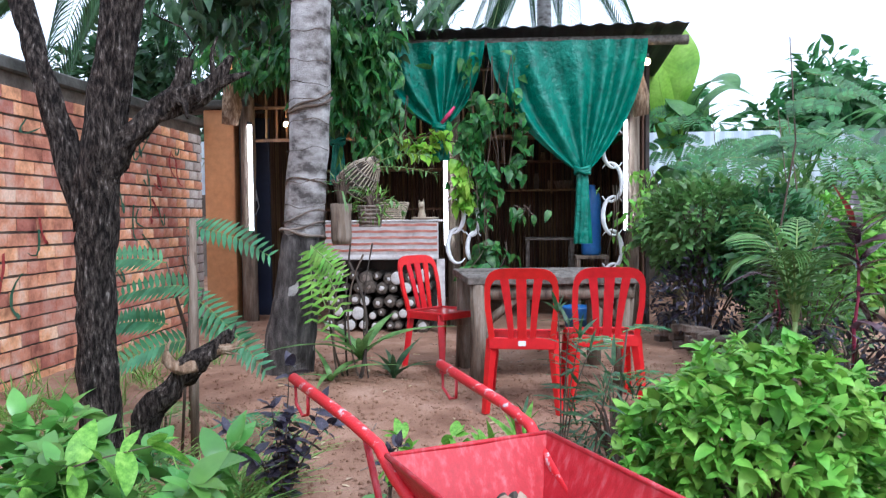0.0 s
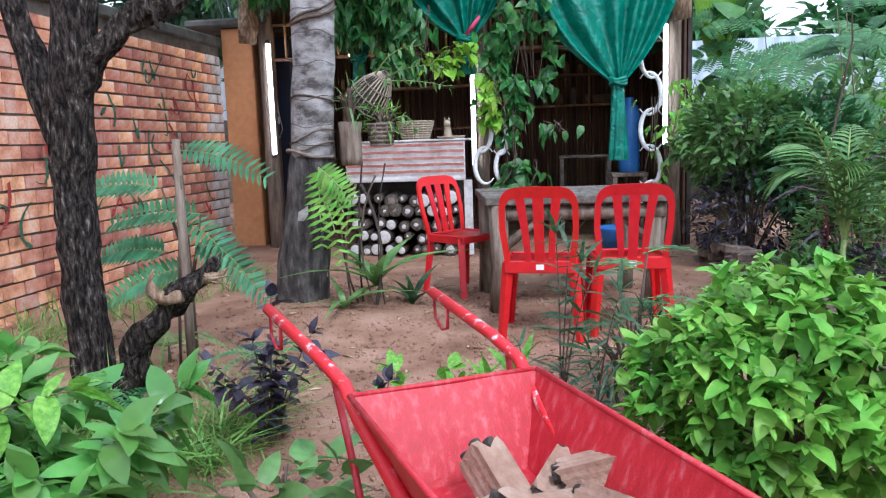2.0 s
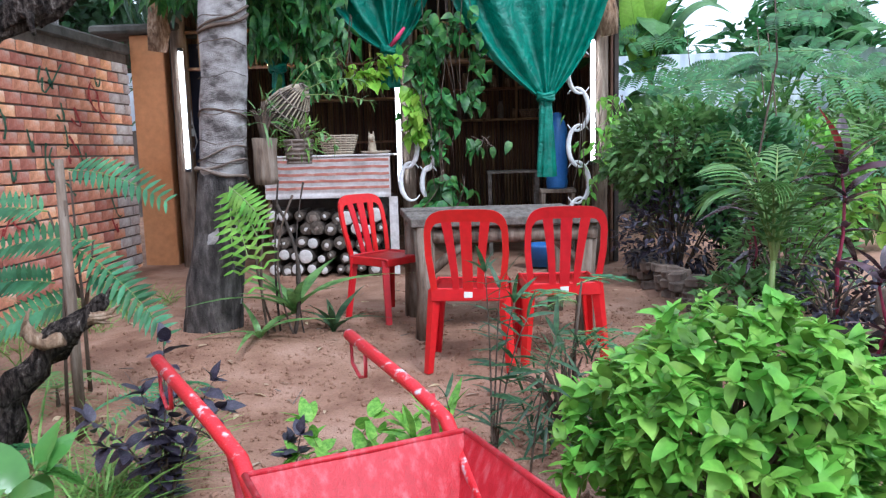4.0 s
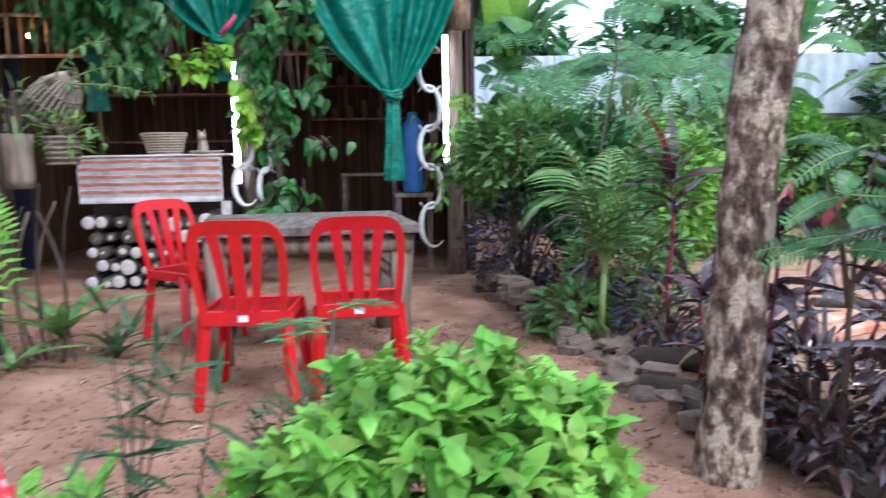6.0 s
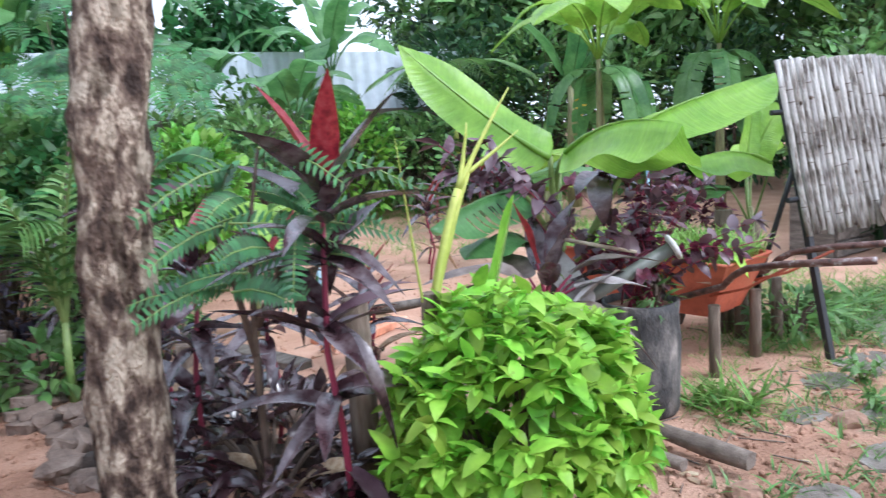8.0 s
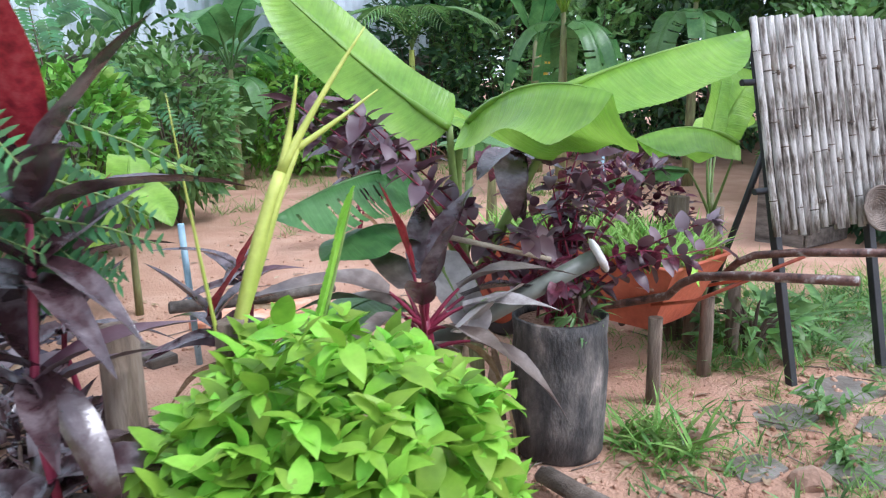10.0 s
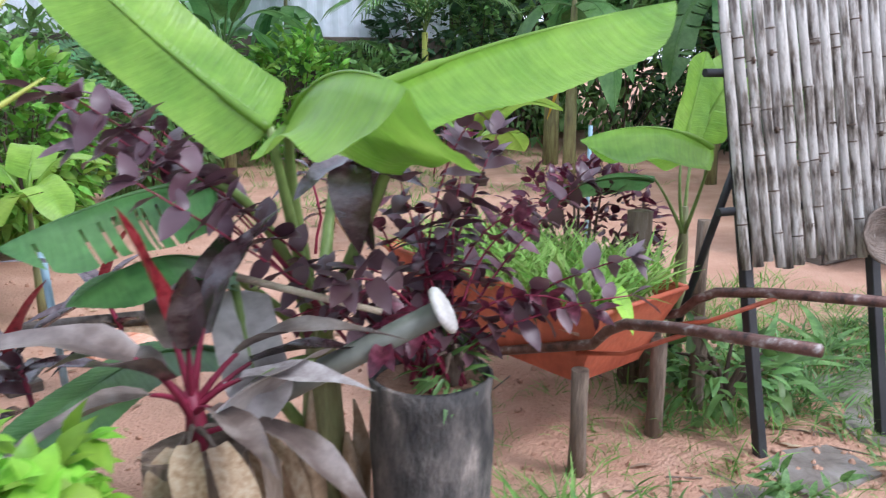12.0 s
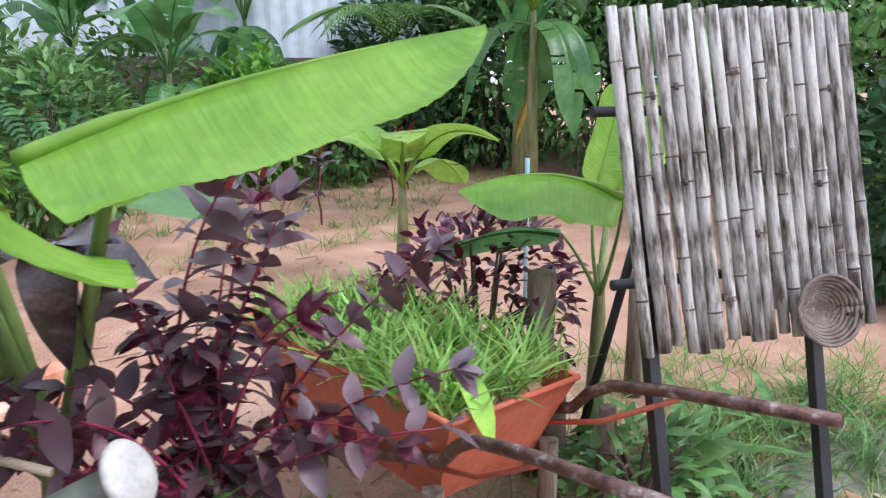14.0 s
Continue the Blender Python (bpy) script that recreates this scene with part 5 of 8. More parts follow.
def feathery(label, stems, leaves, leaf_len, n, ll, lw, material, twig, seed, bip=0, droop=0.25, cat="shrub", name="shrub", up=None):
    """stems: point lists; leaves: (origin, direction, length) with pinnate or, with bip pinnae, doubly pinnate leaves."""
    s = thing(name, label, cat)
    for st in stems:
        bm = bmesh.new()
        sweep(bm, st, [0.012 - 0.008 * i / (len(st) - 1) for i in range(len(st))], 6)
        part("stem", bm, twig, s, smooth=True)
    ms = []
    bm = bmesh.new()
    for o, d, ln in leaves:
        if bip:
            o, d = Vector(o), Vector(d).normalized()
            sidev = d.cross(Vector(up or (0, 0, 1))).normalized()
            sweep(bm, [o, o + d * ln * .5 - Vector((0, 0, droop * ln * .2)), o + d * ln - Vector((0, 0, droop * ln))], [0.003, 0.0025, 0.001], 4, cap=False)
            for k in range(bip):
                t = (k + 1) / bip
                q = o + d * (ln * t) - Vector((0, 0, droop * ln * t * t))
                for sg in (-1, 1):
                    pts = pinnate(q, sidev * sg + d * 0.7, ln * 0.42 * (1.1 - 0.4 * t), ll, n, ms, droop, up=up)
                    sweep(bm, [pts[0], pts[len(pts) // 2], pts[-1]], [0.0015, 0.0012, 0.0008], 3, cap=False)
        else:
            pts = pinnate(o, d, ln, ll, n, ms, droop, up=up)
            sweep(bm, [pts[0], pts[len(pts) // 3], pts[2 * len(pts) // 3], pts[-1]], [0.004, 0.0035, 0.0025, 0.001], 4, cap=False)
    part("rachis", bm, STALK, s, kind="stuff")
    part("foliage", leaves_mesh("leaflets", leaf_shape(1, lw, 3, 0.15, 0.15), ms, material), material, s, kind="stuff")
    return s


rng = random.Random(77)
tops = [(2.45, 2.42, -0.03), (2.45, 2.42, 0.6), (2.46, 2.40, 0.95), (2.50, 2.38, 1.16)]
feathery("slender sapling with dark green pinnate leaves", [tops, [(2.45, 2.42, 0.62), (2.40, 2.42, 0.9), (2.36, 2.43, 1.02)], [(2.46, 2.41, 0.7), (2.52, 2.36, 0.85), (2.58, 2.34, 0.96)]],
         [((2.50 + rng.uniform(-.12, .10), 2.39 + rng.uniform(-.06, .06), rng.uniform(0.78, 1.14)), (math.cos(a) + .1, math.sin(a) * 0.7 - .15, rng.uniform(-.15, .3)), rng.uniform(.19, .28)) for a in [2.399 * k for k in range(24)]]
         + [((2.54, 2.37, 1.15), (1, -.5, -.05), .36), ((2.50, 2.38, 1.16), (.3, -.9, .0), .30), ((2.44, 2.40, 1.12), (-.8, -.3, -.05), .28), ((2.56, 2.34, .96), (.9, -.4, .1), .26)], 0.3, 14, 0.043, 0.30, L_SAP, TWIG, 5, droop=.3, up=(-.3, -.75, .55))
# tall feathery tree by the hedge
feathery("tall feathery-leaved sapling over the hedge", [[(2.15, 5.0, 0), (2.3, 5.05, 0.9), (2.45, 5.1, 1.7), (2.4, 5.1, 2.5)]],
         [((2.3 + rng.uniform(-.1, .25), 5.1 + rng.uniform(-.15, .15), rng.uniform(1.3, 2.3)), (math.cos(a) + .8, math.sin(a), rng.uniform(-.1, .2)), rng.uniform(.45, .7)) for a in [rng.uniform(0, 6.28) for _ in range(5)]],
         0.5, 10, 0.06, 0.42, L_SAP, TWIG, 6, bip=5, up=(-.2, -.7, .7))
for k in range(3):
    x, y, zz = ((2.95, 6.6, 2.1), (3.2, 7.6, 2.3), (2.7, 8.4, 2.4))[k]
    feathery("tall feathery-leaved tree in the yard", [[(x, y, 0), (x + .1, y, zz * .5), (x, y + .1, zz)]],
             [((x + rng.uniform(-.2, .2), y + rng.uniform(-.2, .2), zz * rng.uniform(.55, 1.0)), (math.cos(a), math.sin(a), rng.uniform(-.1, .2)), rng.uniform(.6, .95)) for a in [rng.uniform(0, 6.28) for _ in range(4)]],
             0.5, 9, 0.075, 0.42, L_SAP, TWIG, 60 + k, bip=5, up=(-.2, -.7, .7), name="tree", cat="tree")


def frond(out, stalks, base, ctrl, tip, ll, n, lw=None):
    """A palm frond: leaflets hang from a curved rachis."""
    pts = bezier(base, ctrl, tip, n)
    sweep(stalks, pts[::max(1, n // 8)], [0.012 * (1 - 0.8 * i / len(pts[::max(1, n // 8)])) for i in range(len(pts[::max(1, n // 8)]))], 5, cap=False)
    for i in range(2, n + 1):
        t = i / n
        d = (pts[i] - pts[i - 1]).normalized()
        sidev = d.cross(Vector((0, 0, 1)))
        sidev = sidev.normalized() if sidev.length > 1e-3 else Vector((1, 0, 0))
        for sg in (-1, 1):
            out.append(aim(pts[i], sidev * sg * 0.8 + d * 0.75 + Vector((0, 0, 0.1 - 0.15 * t)), sg * 0.5, ll * (0.45 + 0.55 * math.sin(math.pi * (0.12 + 0.8 * t)))))


def palm(label, fronds, trunk_pts, trunk_r, ll, n, material, width=0.1, droop=0.5, trunk_mat=PALMBARK):
    s = thing("palm", label, "palm")
    if trunk_pts:
        bm = bmesh.new()
        sweep(bm, trunk_pts, trunk_r, 10, lump=0.1)
        part("trunk", bm, trunk_mat, s, smooth=True)
    for f in fronds:
        ms, bm = [], bmesh.new()
        frond(ms, bm, *f, ll, n)
        fr = part("frond", leaves_mesh("frond", leaf_shape(1, width, 4, 0.3, droop), ms, material), material, s)
        part("rachis", bm, STALK, fr, smooth=True)
    return s


b = Vector((2.16, 4.28, 0.40))
palm("young areca palm with arching fronds", [(b, b + Vector((math.cos(a) * .10, math.sin(a) * .10, .62)), b + Vector((math.cos(a) * .38, math.sin(a) * .38, h))) for a, h in ((0.2, .44), (1.2, .72), (2.3, .62), (3.1, .42), (4.3, .5), (-.4, .82), (3.7, .80), (5.1, .88))],
     [(2.16, 4.28, -.05), (2.15, 4.28, .2), (2.16, 4.28, .44)], [0.026, 0.02, 0.016], 0.25, 17, L_MID, 0.12, 0.7, STALK)
b = Vector((8.2, 10.2, 1.6))
palm("areca palm by the fence", [(b, b + Vector((math.cos(a) * .3, math.sin(a) * .3, .9)), b + Vector((math.cos(a) * 1.2, math.sin(a) * 1.2, .3))) for a in (0.2, 1.0, 1.9, 2.8, 3.6, 4.5, 5.4)],
     [(8.2, 10.2, -.05), (8.2, 10.2, 1.6)], [0.06, 0.04], 0.4, 22, L_MID, 0.09, 0.4, YSTALK)
b = Vector((7.3, 11.1, 1.0))
palm("areca palm by the fence", [(b, b + Vector((math.cos(a) * .3, math.sin(a) * .3, .8)), b + Vector((math.cos(a) * 1.1, math.sin(a) * 1.1, .3))) for a in (0.5, 1.4, 2.4, 3.1, 4.0, 4.9, 5.8)],
     [(7.3, 11.1, -.05), (7.3, 11.1, 1.0)], [0.06, 0.04], 0.4, 22, L_MID, 0.09, 0.4, YSTALK)
# coconut palms behind, only their fronds in view
b = Vector((-4.9, 9.2, 4.5))
palm("coconut palm behind the wall with hanging fronds", [(b, b + Vector((math.cos(a) * 1.2, math.sin(a) * 1.2, .7)), b + Vector((math.cos(a) * 2.6, math.sin(a) * 2.6, -1.7))) for a in (-.3, 0.6, 1.6, 2.6, 3.5, 4.2, 4.9, 5.5)],
     [(-5.3, 9.2, -.1), (-5.1, 9.2, 2.5), (-4.9, 9.2, 4.6)], [0.2, 0.15, 0.12], 0.75, 44, L_DARK, 0.06, 0.7)
b = Vector((0.9, 12.6, 5.7))
palm("coconut palm behind the shed with hanging fronds", [(b, b + Vector((math.cos(a) * 1.2, math.sin(a) * 1.2, .6)), b + Vector((math.cos(a) * 2.8, math.sin(a) * 2.8, -1.9))) for a in (1.5, 2.2, 2.9, 3.4, 3.9, 4.4, 4.8, 5.1)],
     [(0.9, 12.6, -.1), (0.9, 12.6, 3), (0.9, 12.6, 5.8)], [0.2, 0.15, 0.12], 0.8, 64, L_DARK, 0.05, 0.7)

# ---- shrubs of the hedge and the yard ----
shrub("leafy green hedge shrub at the shed's corner", (1.98, 6.1, 1.04), 0.55, 0.45, 0.42, 1800, 0.09, L_MID, 51, 0.5, z0=0)
shrub("light green young shoots on top of the hedge", (2.0, 6.0, 1.12), 0.52, 0.44, 0.38, 1100, 0.08, L_MID, 151, 0.5, z0=.6)
shrub("leafy green hedge shrub", (2.45, 5.75, 0.85), 0.45, 0.42, 0.5, 1600, 0.095, L_SAP, 52, 0.5, z0=0)
# dark stems and shade below the hedge, put into near-black leaves
shrub("low shrub added to fill in under the hedge", (2.0, 5.9, 0.42), 0.5, 0.42, 0.42, 1500, 0.07, L_BLACK, 53, 0.35, z0=0)
shrub("low shrub added to fill in under the hedge", (2.5, 5.0, 0.38), 0.4, 0.5, 0.36, 900, 0.10, L_MID, 54, 0.3, z0=0)
shrub("low green herbs by the stones", (2.05, 4.55, 0.16), 0.25, 0.3, 0.14, 260, 0.10, L_MID, 55, 0.5, z0=0)
shrub("dark plants along the bed", (2.5, 4.2, 0.22), 0.3, 0.5, 0.2, 420, 0.09, L_BLACK, 56, 0.3, z0=0)
# low dark foliage added to darken the ground under the bushes
shrub("dark leaves added for the shade at the trunk's foot", (2.55, 2.75, 0.20), 0.30, 0.55, 0.19, 560, 0.12, L_TI, 57, 0.28, z0=0)
shrub("pale green bush at the far bed", (3.3, 6.6, 0.7), 0.5, 0.45, 0.6, 1400, 0.12, L_BUSH, 58, 0.5, z0=0)
shrub("green bush in the far bed", (4.2, 7.6, 0.8), 0.6, 0.5, 0.7, 1400, 0.12, L_MID, 59, 0.4, z0=0)
shrub("purple-leaved bush in the yard", (5.15, 3.35, 0.52), 0.36, 0.27, 0.30, 700, 0.06, L_WINE, 60, 0.5, z0=0)
for k, (x, y, r, h, mt) in enumerate(((5.2, 10.6, .9, 1.0, L_MID), (6.4, 10.2, .7, .8, L_BUSH), (7.4, 10.2, .8, .7, L_MID), (8.6, 10.6, 1.0, 1.3, L_DARK), (9.6, 10.0, 1.0, 1.4, L_MID), (10.6, 9.0, 1.1, 1.2, L_MID),
                                       (11.5, 7.8, 1.1, 1.2, L_DARK), (12.0, 6.0, 1.2, 1.3, L_MID), (9.2, 4.6, .7, .9, L_MID), (8.2, 3.6, .6, .6, L_DARK), (3.8, 9.6, .8, .9, L_MID), (2.9, 10.2, .8, 1.0, L_MID))):
    shrub("green bush at the yard's edge", (x, y, h), r, r, h, 1100, 0.15, mt, 70 + k, 0.42, z0=0, group="bushes at the yard's edge")


rng = random.Random(88)
for k in range(13):
    a = radians(18 + 8.0 * k)
    x, y = 3.5 + 12.2 * math.cos(a) * rng.uniform(.95, 1.1), 1.5 + 12.2 * math.sin(a) * rng.uniform(.95, 1.1)
    if x < 8.5 and y > 10:
        continue
    shrub("dense dark bush closing the yard", (x, y, 1.5), 1.7, 1.7, 1.6, 1100, 0.30, L_DARK if k % 2 else L_MID, 300 + k, 0.42, z0=0, group="dense bushes closing the yard")


def far_tree(label, x, y, h, r, material, seed, leaf=0.30, count=3000):
    rng_ = random.Random(seed)
    t = thing("tree", label, "tree", (x, y, 0), group="trees behind the yard")
    bm = bmesh.new()
    sweep(bm, [(0, 0, -.2), (0.05, 0, h * .3), (0, 0.05, h * .6)], [0.14, 0.11, 0.07], 8, lump=.2)
    part("trunk", bm, TWIG, t, smooth=True)
    blobs = []
    for k in range(9):
        e = Vector((rng_.uniform(-1, 1) * r * .75, rng_.uniform(-1, 1) * r * .75, h * rng_.uniform(.42, .92)))
        bm = bmesh.new()
        sweep(bm, bezier((0, 0, h * rng_.uniform(.25, .5)), (e.x * .3, e.y * .3, e.z), e, 4), [0.05, .04, .03, .02, .008], 5, cap=False)
        part("limb", bm, TWIG, t)
        blobs.append((e, r * rng_.uniform(.32, .6)))
    ms = []
    for k in range(count):
        c, br = blobs[k % len(blobs)]
        d = Vector((rng_.gauss(0, 1), rng_.gauss(0, 1), rng_.gauss(0, 1))).normalized()
        p = c + d * br * rng_.uniform(.45, 1.1)
        ms.append(aim(p, d + Vector((rng_.gauss(0, .5), rng_.gauss(0, .5), rng_.gauss(-.1, .5))), rng_.gauss(0, .6), leaf * rng_.uniform(.5, 1.2)))
    part("crown", leaves_mesh("crown", leaf_shape(1, 0.42, 3, 0.3, 0.35), ms, material), material, t, kind="stuff")


for k, (x, y, h, r, mt) in enumerate(((3.9, 13.4, 3.5, 1.5, L_SAP), (5.4, 13.2, 3.6, 1.5, L_SAP), (6.3, 13.5, 3.5, 1.2, L_SAP), (8.4, 17.5, 2.6, 1.2, L_MID), (10.6, 12.8, 5.0, 1.6, L_MID), (11.2, 11.4, 5.6, 2.0, L_MID),
                                       (12.8, 9.6, 5.6, 2.0, L_MID), (13.8, 7.2, 5.6, 2.0, L_MID), (13.6, 4.6, 5.0, 2.0, L_MID), (11.6, 13.6, 6.0, 2.0, L_DARK), (14.5, 11.0, 6.5, 2.4, L_DARK), (2.2, 14.5, 3.4, 1.4, L_DARK),
                                       (15.5, 7.0, 6.5, 2.4, L_DARK), (12.2, 2.5, 4.6, 1.8, L_MID), (-5.6, 12.5, 4.5, 1.8, L_DARK), (-1.6, 13.5, 4.4, 1.8, L_DARK))):
    far_tree("leafy green tree behind the yard", x, y, h, r, mt, 100 + k)

# ---- purple plants in the grow bag ----
def leafy_stems(label, stems, leaf_size, material, stem_mat, seed, name="purple_plant", ratio=0.55, gap=0.055, cat="plant", z_from=0.12, droop=0.25):
    """Stems with leaves in opposite pairs and a whorl at the tip."""
    rng_ = random.Random(seed)
    s = thing(name, label, cat)
    ms = []
    for st in stems:
        pts = bezier(*st, 10)
        bm = bmesh.new()
        sweep(bm, pts, [0.005 - 0.0035 * i / 10 for i in range(11)], 5)
        part("stem", bm, stem_mat, s, smooth=True)
        length = sum((b_ - a_).length for a_, b_ in zip(pts, pts[1:]))
        k = max(3, int(length / gap))
        for i in range(k + 1):
            t = z_from + (1 - z_from) * i / k
            f = t * 10
            a_, b_ = pts[min(9, int(f))], pts[min(10, int(f) + 1)]
            p = a_.lerp(b_, f - int(f)) if f < 10 else pts[10]
            d = (b_ - a_).normalized() if (b_ - a_).length > 0 else Vector((0, 0, 1))
            th = i * 1.57 + rng_.uniform(-.4, .4)
            u = d.orthogonal().normalized()
            v = d.cross(u)
            for sg in ((1, -1) if i < k else (1, -1, 0.3, -0.3)):
                o = (u * math.cos(th) + v * math.sin(th)) * sg + d * (0.35 if i < k else 0.8) + Vector((0, 0, rng_.uniform(-.3, .2)))
                if rng_.random() < 0.88:
                    ms.append(aim(p, o, rng_.uniform(-.6, .6), leaf_size * rng_.uniform(.6, 1.15)))
    if len(ms) > 300:
        part("foliage", leaves_mesh("leaves", leaf_shape(1, ratio, 7, 0.2, droop, tip=0.75, wave=0.1), ms, material), material, s, kind="stuff")
    else:
        me_ = leaf_data("leaf", leaf_shape(1, ratio, 7, 0.2, droop, tip=0.75, wave=0.1), material)
        for m_ in ms:
            leaf_part(s, me_, m_)
    return s


bagx, bagy = 4.06, 2.60
rng = random.Random(9)
stems = []
for k in range(17):
    a = rng.uniform(0, 6.28)
    r = rng.uniform(.05, .42)
    h = rng.uniform(.74, 1.12) - r * .35
    stems.append(((bagx + rng.uniform(-.07, .07), bagy + rng.uniform(-.07, .07), 0.42), (bagx + math.cos(a) * r * .3, bagy + math.sin(a) * r * .3, 0.75), (bagx + math.cos(a) * r, bagy + math.sin(a) * r, h)))
stems += [((bagx, bagy, .42), (bagx + .1, bagy - .1, .62), (4.39, 2.28, .68)), ((bagx, bagy, .42), (bagx + .12, bagy - .12, .68), (4.46, 2.36, .74)), ((bagx, bagy, .42), (4.0, 2.6, .9), (4.16, 2.52, 1.10)),
          ((bagx, bagy, .42), (3.8, 2.7, .8), (3.35, 2.6, 1.12)), ((bagx, bagy, .42), (3.8, 2.6, .7), (3.42, 2.5, 0.98)), ((bagx, bagy, .42), (4.3, 2.7, .7), (4.62, 2.72, .86))]
leafy_stems("leafy dark purple plants with lilac sheen in a grow bag", stems[::2] + stems[17:], 0.076, L_PURP, MAGST, 8, ratio=.56, gap=.058, z_from=.22)
leafy_stems("wine-red leafy plants crowded in a grow bag", stems[1:17:2] + [(a_, b_.lerp(c_, .3), c_ + Vector((.05, -.06, -.12))) for a_, b_, c_ in ((Vector(a_), Vector(b_), Vector(c_)) for a_, b_, c_ in stems[:8:2])], 0.066, L_WINE, MAGST, 81, ratio=.54, gap=.056, z_from=.18)
leafy_stems("purple-leaved branches with lilac-grey leaves", [((3.95, 2.75, .45), (3.7, 2.8, .85), e_) for e_ in ((3.32, 2.84, 1.12), (3.46, 2.83, 1.08), (3.53, 2.82, 1.04), (3.38, 2.84, 1.02))], .10, L_PURP, MAGST, 18, ratio=.5, gap=.13, z_from=.62)
bag = thing("grow_bag", "black plastic grow bag stained with soil, full of earth", "plant pot", (bagx, bagy, 0))
bm = bmesh.new()
revolve(bm, [(0.13, 0.0), (0.145, 0.02), (0.148, 0.15), (0.152, 0.3), (0.146, 0.40), (0.152, 0.455), (0.142, 0.46), (0.136, 0.43)], 28)
for v in bm.verts:
    v.co += 0.006 * noise.noise_vector(v.co * 14)
part("bag", bm, BAG, bag)
bm = bmesh.new()
revolve(bm, [(0.0005, 0.43), (0.06, 0.435), (0.138, 0.43)], 20)
part("earth", bm, SOIL, bag)
shrub("small green weeds in the grow bag", (bagx + .03, bagy - .06, 0.48), 0.08, 0.06, 0.07, 70, 0.07, L_MID, 91, 0.18, z0=.44, name="weeds")

# ---- herbs in the second wheelbarrow ----
herb = thing("herb_bed", "feathery light green herbs growing in the barrow", "plant")
rng = random.Random(14)
R2 = barrow2.matrix_basis
ms = []
for k in range(900):
    p = R2 @ Vector((rng.uniform(-.26, .26), rng.uniform(-.92, -.03), .50))
    for q in range(2):
        ms.append(aim(p + Vector((0, 0, .02 * q)), Vector((rng.gauss(0, .5), rng.gauss(0, .5), 1)), rng.uniform(-1, 1), rng.uniform(.07, .19)))
part("foliage", leaves_mesh("blades", leaf_shape(1, 0.07, 3, 0.2, 0.4), ms, L_HERB), L_HERB, herb, kind="stuff")
bm = bmesh.new()
box(bm, (-.22, -.85, .40), (.22, -.06, .49), bevel=.03)
bmesh.ops.transform(bm, matrix=R2, verts=bm.verts[:])
part("earth", bm, SOIL, herb)
banana_leaf(herb, R2 @ Vector((0.12, -.12, .45)), R2 @ Vector((0.14, -.06, .7)), R2 @ Vector((.16, .06, .46)), 0.06, L_LIME, fold=.3, seed=7)

# ---- bamboo panel on black posts, with a basket ----
panel = thing("bamboo_screen", "upright screen of weathered grey bamboo poles on two black posts", "panel")
TL, TR, BL = Vector((5.06, 2.70, 1.39)), Vector((5.76, 2.56, 1.39)), Vector((5.09, 2.55, 0.585))
rng = random.Random(4)
NP = 18
for k in range(NP):
    u = (k + .5) / NP
    top = TL.lerp(TR, u) + Vector((0, 0, rng.uniform(-.008, .006)))
    bot = top + (BL - TL) + Vector((rng.uniform(-.006, .006), 0, rng.uniform(-.014, .014)))
    span = (bot - top).length
    bm = bmesh.new()
    r = rng.uniform(.0135, .0172)
    pts, rad = [], []
    z_nodes = sorted(rng.uniform(.1, .9) for _ in range(3))
    for t in sorted([0, .25, .5, .75, 1] + [z + e for z in z_nodes for e in (-.012, 0, .012)]):
        pts.append((rng.uniform(-.0015, .0015), 0, -span * max(0, min(1, t))))
        rad.append(r * (1.08 if any(abs(t - z) < .004 for z in z_nodes) else 1.0))
    sweep(bm, pts, rad, 10)
    pl_ = part("bamboo_pole", bm, BAMBOOG, panel)
    pl_.matrix_basis = Matrix.Translation(top) @ (top - bot).to_track_quat("Z", "Y").to_matrix().to_4x4() @ Matrix.Rotation(rng.uniform(0, 6.28), 4, "Z")
    for z in z_nodes:
        bm = bmesh.new()
        sweep(bm, [(0, 0, .002 - span * z), (0, 0, -.002 - span * z)], r * 1.12, 10)
        if rng.random() < .5:
            a_ = rng.uniform(0, 6.28)
            e_ = Vector((r * math.cos(a_), r * math.sin(a_), -span * z))
            sweep(bm, [e_ + Vector((0, 0, .009)), e_ - Vector((0, 0, .009))], .006, 6)
        part("node", bm, TWIG, pl_)
for f in (0.3, 0.8):
    bm = bmesh.new()
    a, c = TL.lerp(BL, f), TR.lerp(TR + BL - TL, f)
    sweep(bm, [a + Vector((-.04, .035, 0)), c + Vector((.03, .035, 0))], 0.013, 8)
    part("crossbar", bm, BLACKM, panel)
for (fx, fy), u in (((5.12, 2.435), 0.14), ((5.577, 2.33), 0.86)):
    bm = bmesh.new()
    t_ = TL.lerp(TR, u) + Vector((0, .055, -.1))
    m_ = Vector((fx, fy, -.05)).lerp(t_, .5)
    d = (t_ - Vector((fx, fy, -.05)))
    box(bm, (-.016, -.016, 0), (.016, .016, d.length), bevel=.002)
    bmesh.ops.transform(bm, matrix=Matrix.Translation((fx, fy, -.05)) @ d.to_track_quat("Z", "Y").to_matrix().to_4x4(), verts=bm.verts[:])
    part("post", bm, BLACKM, panel, "black square metal post")
bm = bmesh.new()
sweep(bm, [(5.2, 2.65, 1.0), (5.3, 3.05, 0.0)], .014, 6)
part("prop", bm, BLACKM, panel)
basket = thing("wicker_basket", "small round dark wicker basket hung on the panel", "basket", (5.572, 2.40, .657))
mb = Matrix.Rotation(radians(75), 4, "X") @ Matrix.Rotation(radians(-18), 4, "Y")
